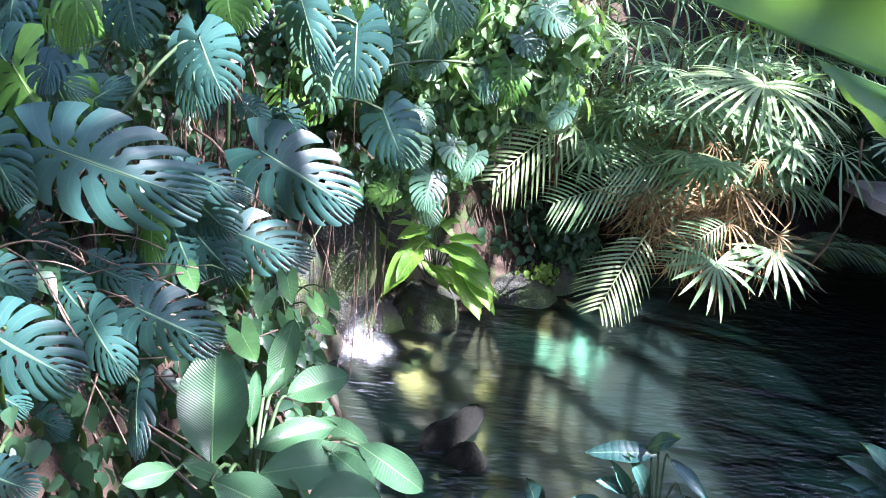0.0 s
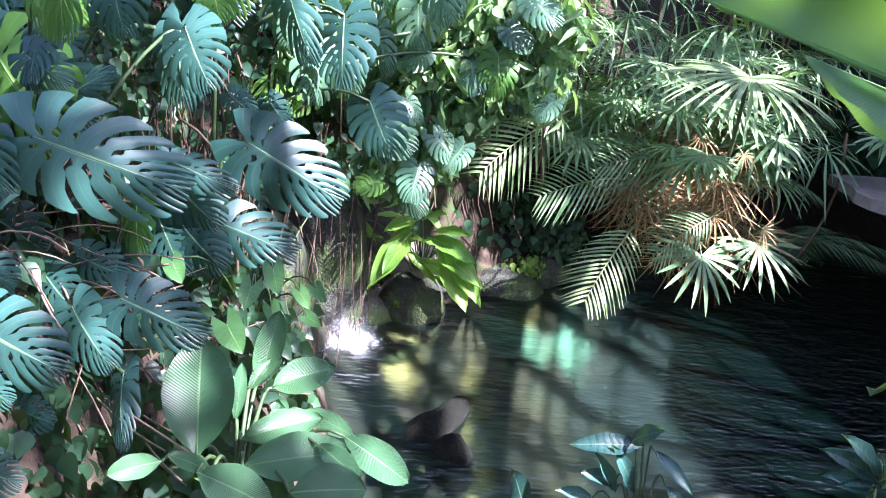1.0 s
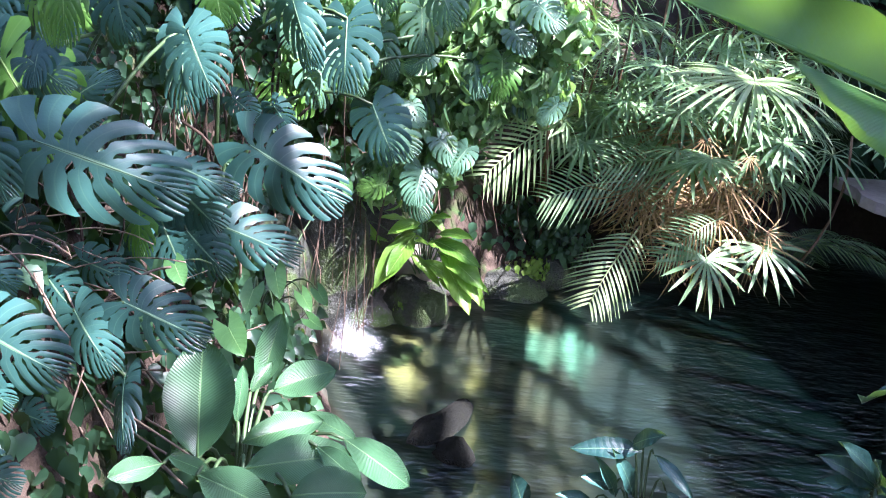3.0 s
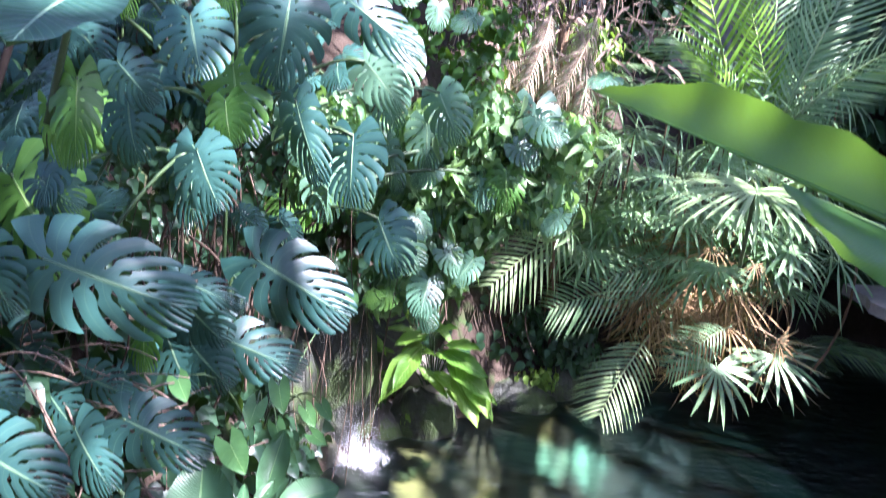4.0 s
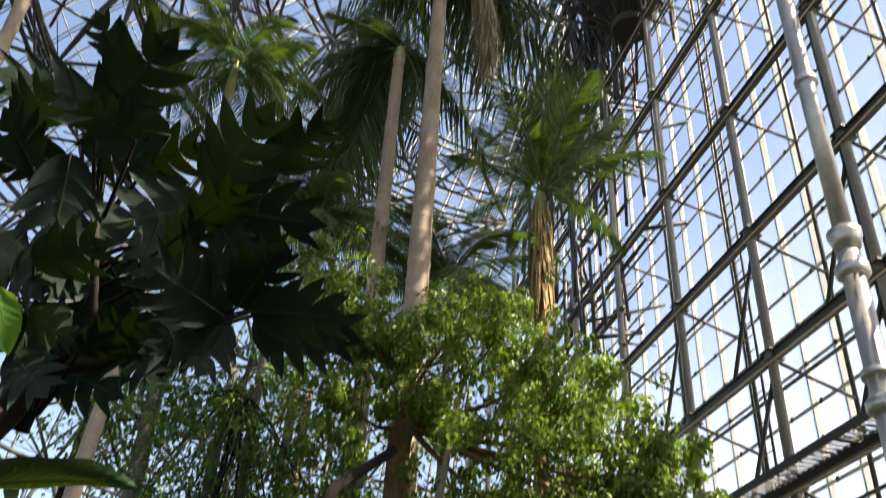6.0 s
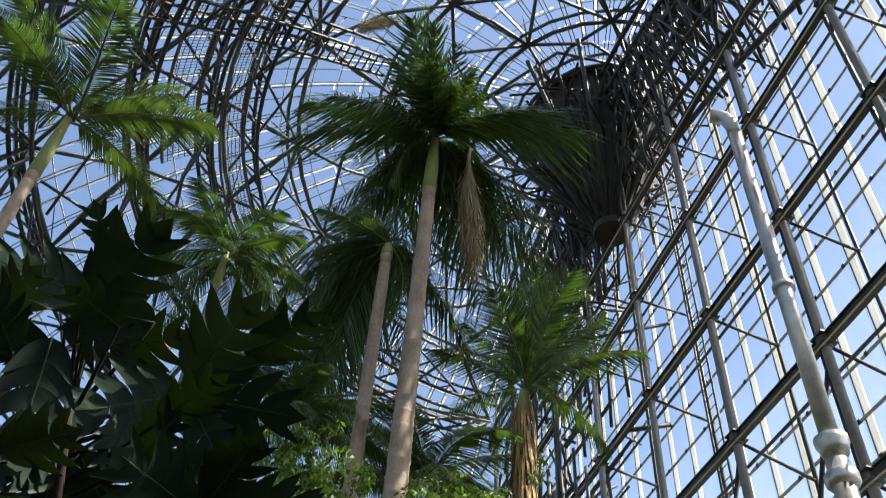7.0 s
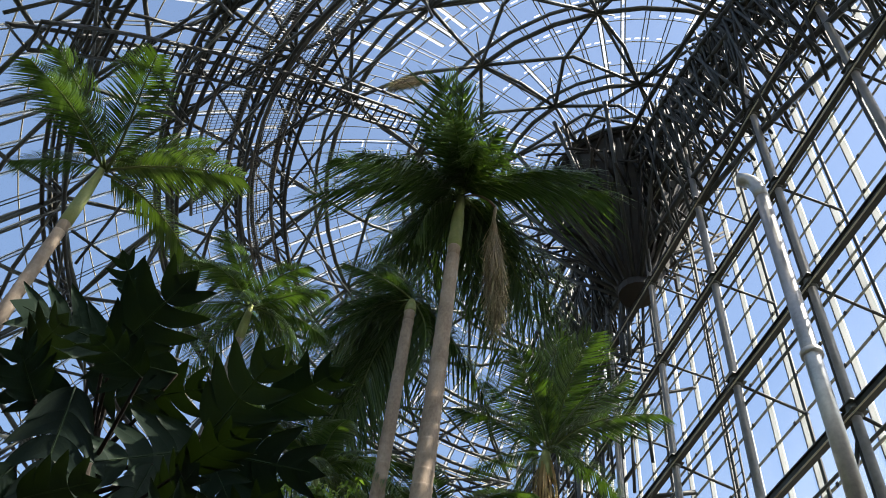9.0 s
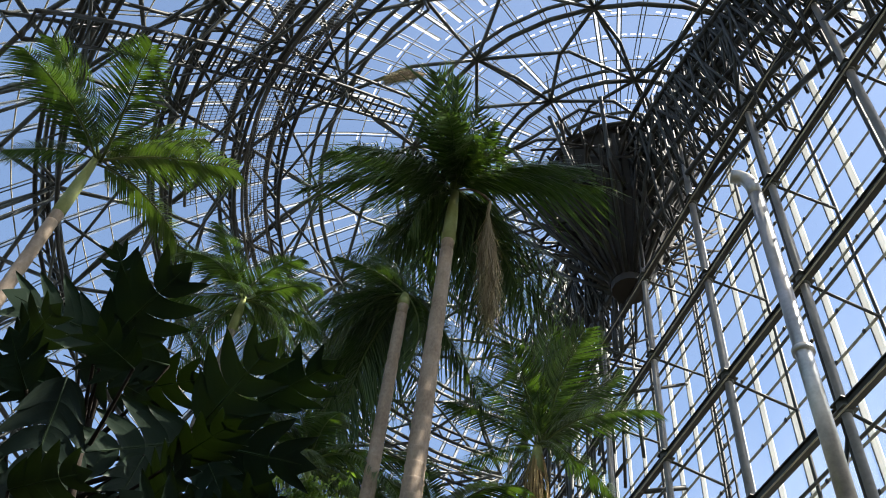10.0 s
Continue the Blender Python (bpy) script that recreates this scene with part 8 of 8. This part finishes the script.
# ---- dark shrub behind it ----
dark = thing("understory_shrub", (-2.97, 5.06, 2.6), "shaded shrub of drooping dark green leaves behind the walkway", "shrub")
trunk(dark, [(-2.97, 5.06, 2.3), (-2.12, 5.10, 4.68), (-2.23, 4.94, 5.17)], 0.03, 0.015, "bark_dark", seed=44)
dk, dr = Buf(), random.Random(45)
for c, rad, n in (((-2.42, 4.82, 5.25), 0.25, 34), ((-2.37, 4.92, 4.99), 0.25, 40), ((-2.17, 5.04, 4.86), 0.25, 36), ((-2.36, 5.00, 4.65), 0.25, 44), ((-2.13, 5.12, 4.56), 0.25, 44), ((-1.89, 5.22, 4.46), 0.25, 40)):
    scatter_leaves(dk, dr, c, (rad, rad, rad), n, 0.15, 0.3, None, 0.9, 0.12, 0.4, 0.0, True)
part("foliage", dk.mesh("foliage", M["crown_dark"]), dark)["kind"] = "stuff"

# ---- sunlit shrub at the walkway ----
near = thing("walkway_shrub", (-1.35, 2.1, 3.0), "sunlit shrub with soft yellow-green drooping leaves", "shrub")
trunk(near, [(-1.45, 1.9, 2.6), (-1.23, 2.33, 4.05), (-1.18, 2.33, 4.16), (-1.17, 2.33, 4.21)], 0.018, 0.012, "bark_grey", "branch", 6)
trunk(near, [(-1.17, 2.33, 4.21), (-1.15, 2.34, 4.24), (-1.04, 2.39, 4.23), (-0.97, 2.42, 4.20)], 0.012, 0.007, "bark_grey", "branch", 6)
trunk(near, [(-1.20, 2.34, 4.09), (-1.14, 2.36, 4.15), (-1.11, 2.37, 4.17), (-1.05, 2.39, 4.18)], 0.012, 0.006, "bark_grey", "branch", 6)
nr = random.Random(6)
for k, (base, tip) in enumerate((((-1.06, 2.23, 4.38), (-1.14, 2.12, 4.39)), ((-1.13, 2.31, 4.39), (-1.17, 2.25, 4.25)), ((-1.14, 2.40, 4.45), (-1.00, 2.43, 4.32)), ((-1.07, 2.28, 4.36), (-0.97, 2.29, 4.25)), ((-1.05, 2.43, 4.29), (-0.91, 2.42, 4.28)), ((-0.99, 2.30, 4.24), (-0.88, 2.30, 4.09)), ((-1.04, 2.39, 4.21), (-0.95, 2.39, 4.06)), ((-1.11, 2.47, 4.22), (-1.03, 2.46, 4.10)), ((-1.09, 2.27, 4.38), (-1.10, 2.18, 4.43)), ((-1.17, 2.40, 4.12), (-1.17, 2.35, 4.03)), ((-1.08, 2.28, 4.10), (-1.07, 2.23, 3.99)), ((-1.11, 2.38, 4.08), (-1.09, 2.34, 3.98)), ((-1.09, 2.49, 4.15), (-1.08, 2.45, 3.99)), ((-1.18, 2.28, 4.16), (-1.15, 2.24, 4.09)), ((-1.19, 2.37, 4.25), (-1.23, 2.28, 4.25)), ((-1.10, 2.24, 4.26), (-1.02, 2.22, 4.21)), ((-1.12, 2.31, 4.40), (-1.01, 2.29, 4.41)), ((-1.19, 2.40, 4.34), (-1.25, 2.31, 4.31)), ((-1.04, 2.31, 4.32), (-0.95, 2.31, 4.20)), ((-1.21, 2.34, 4.32), (-1.20, 2.26, 4.39)), ((-1.05, 2.29, 4.13), (-1.06, 2.23, 4.05)), ((-1.21, 2.33, 4.06), (-1.14, 2.31, 3.95)), ((-1.05, 2.50, 4.17), (-0.99, 2.47, 4.15)), ((-1.06, 2.31, 4.27), (-1.01, 2.29, 4.16)), ((-1.21, 2.39, 4.09), (-1.23, 2.32, 3.98)), ((-1.10, 2.25, 4.21), (-1.09, 2.21, 4.11)))):
    face = (nr.uniform(-0.4, 0.5), -0.8, nr.uniform(0.3, 0.9))
    part("leaf", LEAF["sprig"][k % 3], near, leaf_pose(base, tip, face, nr.uniform(0.62, 0.85))[0])
SPOTTED = blade_leaf(0.13, 16, 0.10, 0.24, 0.012, 0.9, 0.05, nv=4, seed=4).mesh("spotted_leaf", M["spotted"])
part("leaf", SPOTTED, near, leaf_pose((-1.20, 2.10, 4.39), (-0.90, 2.43, 4.66), (0.0, 0.30, 1.0), 1.3)[0], "dark leaf with yellow spots")
part("leaf", SPOTTED, near, leaf_pose((-1.21, 2.67, 4.36), (-0.96, 2.77, 4.37), (0.0, 0.2, 1.0), 0.8)[0], "dark drooping leaf")
part("leaf", LEAF["sprig"][0], near, leaf_pose((-1.13, 1.92, 4.88), (-1.07, 2.03, 4.74), (0.4, -1, 0.3), 0.8)[0])

# ---- pipework and fittings on the wall ----
pipe = thing("drain_pipe", (5.77, 10.5, 5.0), "large galvanised pipe with flanges and an elbow", "pipe")
for name, pts, r in (("pipe_length", [(5.77, 10.5, 4.0), (5.79, 10.5, 11.2)], 0.165), ("flange", [(5.78, 10.5, 8.70), (5.78, 10.5, 8.76), (5.78, 10.5, 8.88), (5.78, 10.5, 8.94)], [0.20, 0.25, 0.25, 0.20]), ("flange", [(5.78, 10.5, 9.22), (5.78, 10.5, 9.32)], 0.22),
                     ("flange", [(5.79, 10.5, 10.78), (5.79, 10.5, 10.84), (5.79, 10.5, 10.96), (5.79, 10.5, 11.02)], [0.20, 0.245, 0.245, 0.20]), ("pipe_length", [(5.80, 10.5, 11.1), (5.80, 10.52, 19.2)], 0.145),
                     ("flange", [(5.80, 10.5, 11.30), (5.80, 10.5, 11.40), (5.80, 10.5, 11.50), (5.80, 10.5, 11.58)], [0.19, 0.21, 0.25, 0.25]), ("flange", [(5.80, 10.5, 14.6), (5.80, 10.5, 14.7)], 0.19),
                     ("elbow", [(5.80, 10.52, 19.1), (5.79, 10.53, 19.45), (5.72, 10.55, 19.7), (5.58, 10.58, 19.82), (5.42, 10.60, 19.84)], 0.15)):
    ob_ = straight(last if name == "flange" else pipe, name, pts, r, M["galv"], 14)
    last = last if name == "flange" else ob_
lad = thing("ladder", on_wall(12.9, 6.3), "thin steel ladder fixed to the posts", "ladder")
for ds in (0, 0.42):
    straight(lad, "rail", [on_wall(13.95 + ds, 6.3, GLASS_D - 1.0), on_wall(13.95 + ds, 23.0, GLASS_D - 1.0)], 0.028, M["steel_dark"], 6)
for k in range(52):
    z = 6.6 + 0.31 * k
    straight(lad, "rung", [on_wall(13.95, z, GLASS_D - 1.0), on_wall(14.37, z, GLASS_D - 1.0)], 0.012, M["steel_dark"], 4)
cat = thing("catwalk", on_wall(12, 9.0), "narrow grated steel catwalk along the wall", "catwalk")
rot13 = Matrix.Rotation(TH, 4, "Z")
for lo, hi in (((0.0, 0, -0.24), (0.05, 27, -0.12)), ((0.60, 0, -0.24), (0.65, 27, -0.12))):
    b = Buf()
    box(b, lo, hi, Matrix.Translation(on_wall(-2, 9.0, POST_D - 0.95)) @ rot13)
    part("edge_beam", b.mesh("edge_beam", M["hub"], False), cat)
b = Buf()
for k in range(180):
    box(b, (0.06, 0.15 * k, -0.12), (0.60, 0.15 * k + 0.03, -0.08), Matrix.Translation(on_wall(-2, 9.0, POST_D - 0.95)) @ rot13)
part("grating", b.mesh("grating", M["steel"], False), cat)["kind"] = "stuff"
for k in range(10):
    straight(cat, "bracket", [on_wall(-2 + 3.07 * k, 8.9, POST_D - 0.9), on_wall(-2 + 3.07 * k, 8.9, POST_D)], 0.04, M["steel_dark"], 5)
horn = thing("loudspeaker", (4.83, 14.73, 8.76), "small pale horn loudspeaker on the catwalk", "loudspeaker")
straight(horn, "horn", [(4.6, 14.5, 8.82), (4.68, 14.58, 8.82), (4.83, 14.73, 8.80), (4.95, 14.85, 8.80)], [0.20, 0.16, 0.09, 0.08], M["stone"], 12)
straight(horn, "bracket", [(4.83, 14.73, 8.8), (4.86, 14.75, 8.4)], 0.03, M["steel"], 6)
fence = thing("barrier", (-5.8, 14.9, 4.2), "two thin red posts far behind the trees", "barrier")
for k, (x, y) in enumerate(((-5.9, 14.87), (-5.72, 14.94))):
    straight(fence, "post", [(x, y, 4.2), (x, y, 6.5)], 0.03, M["red"], 6)
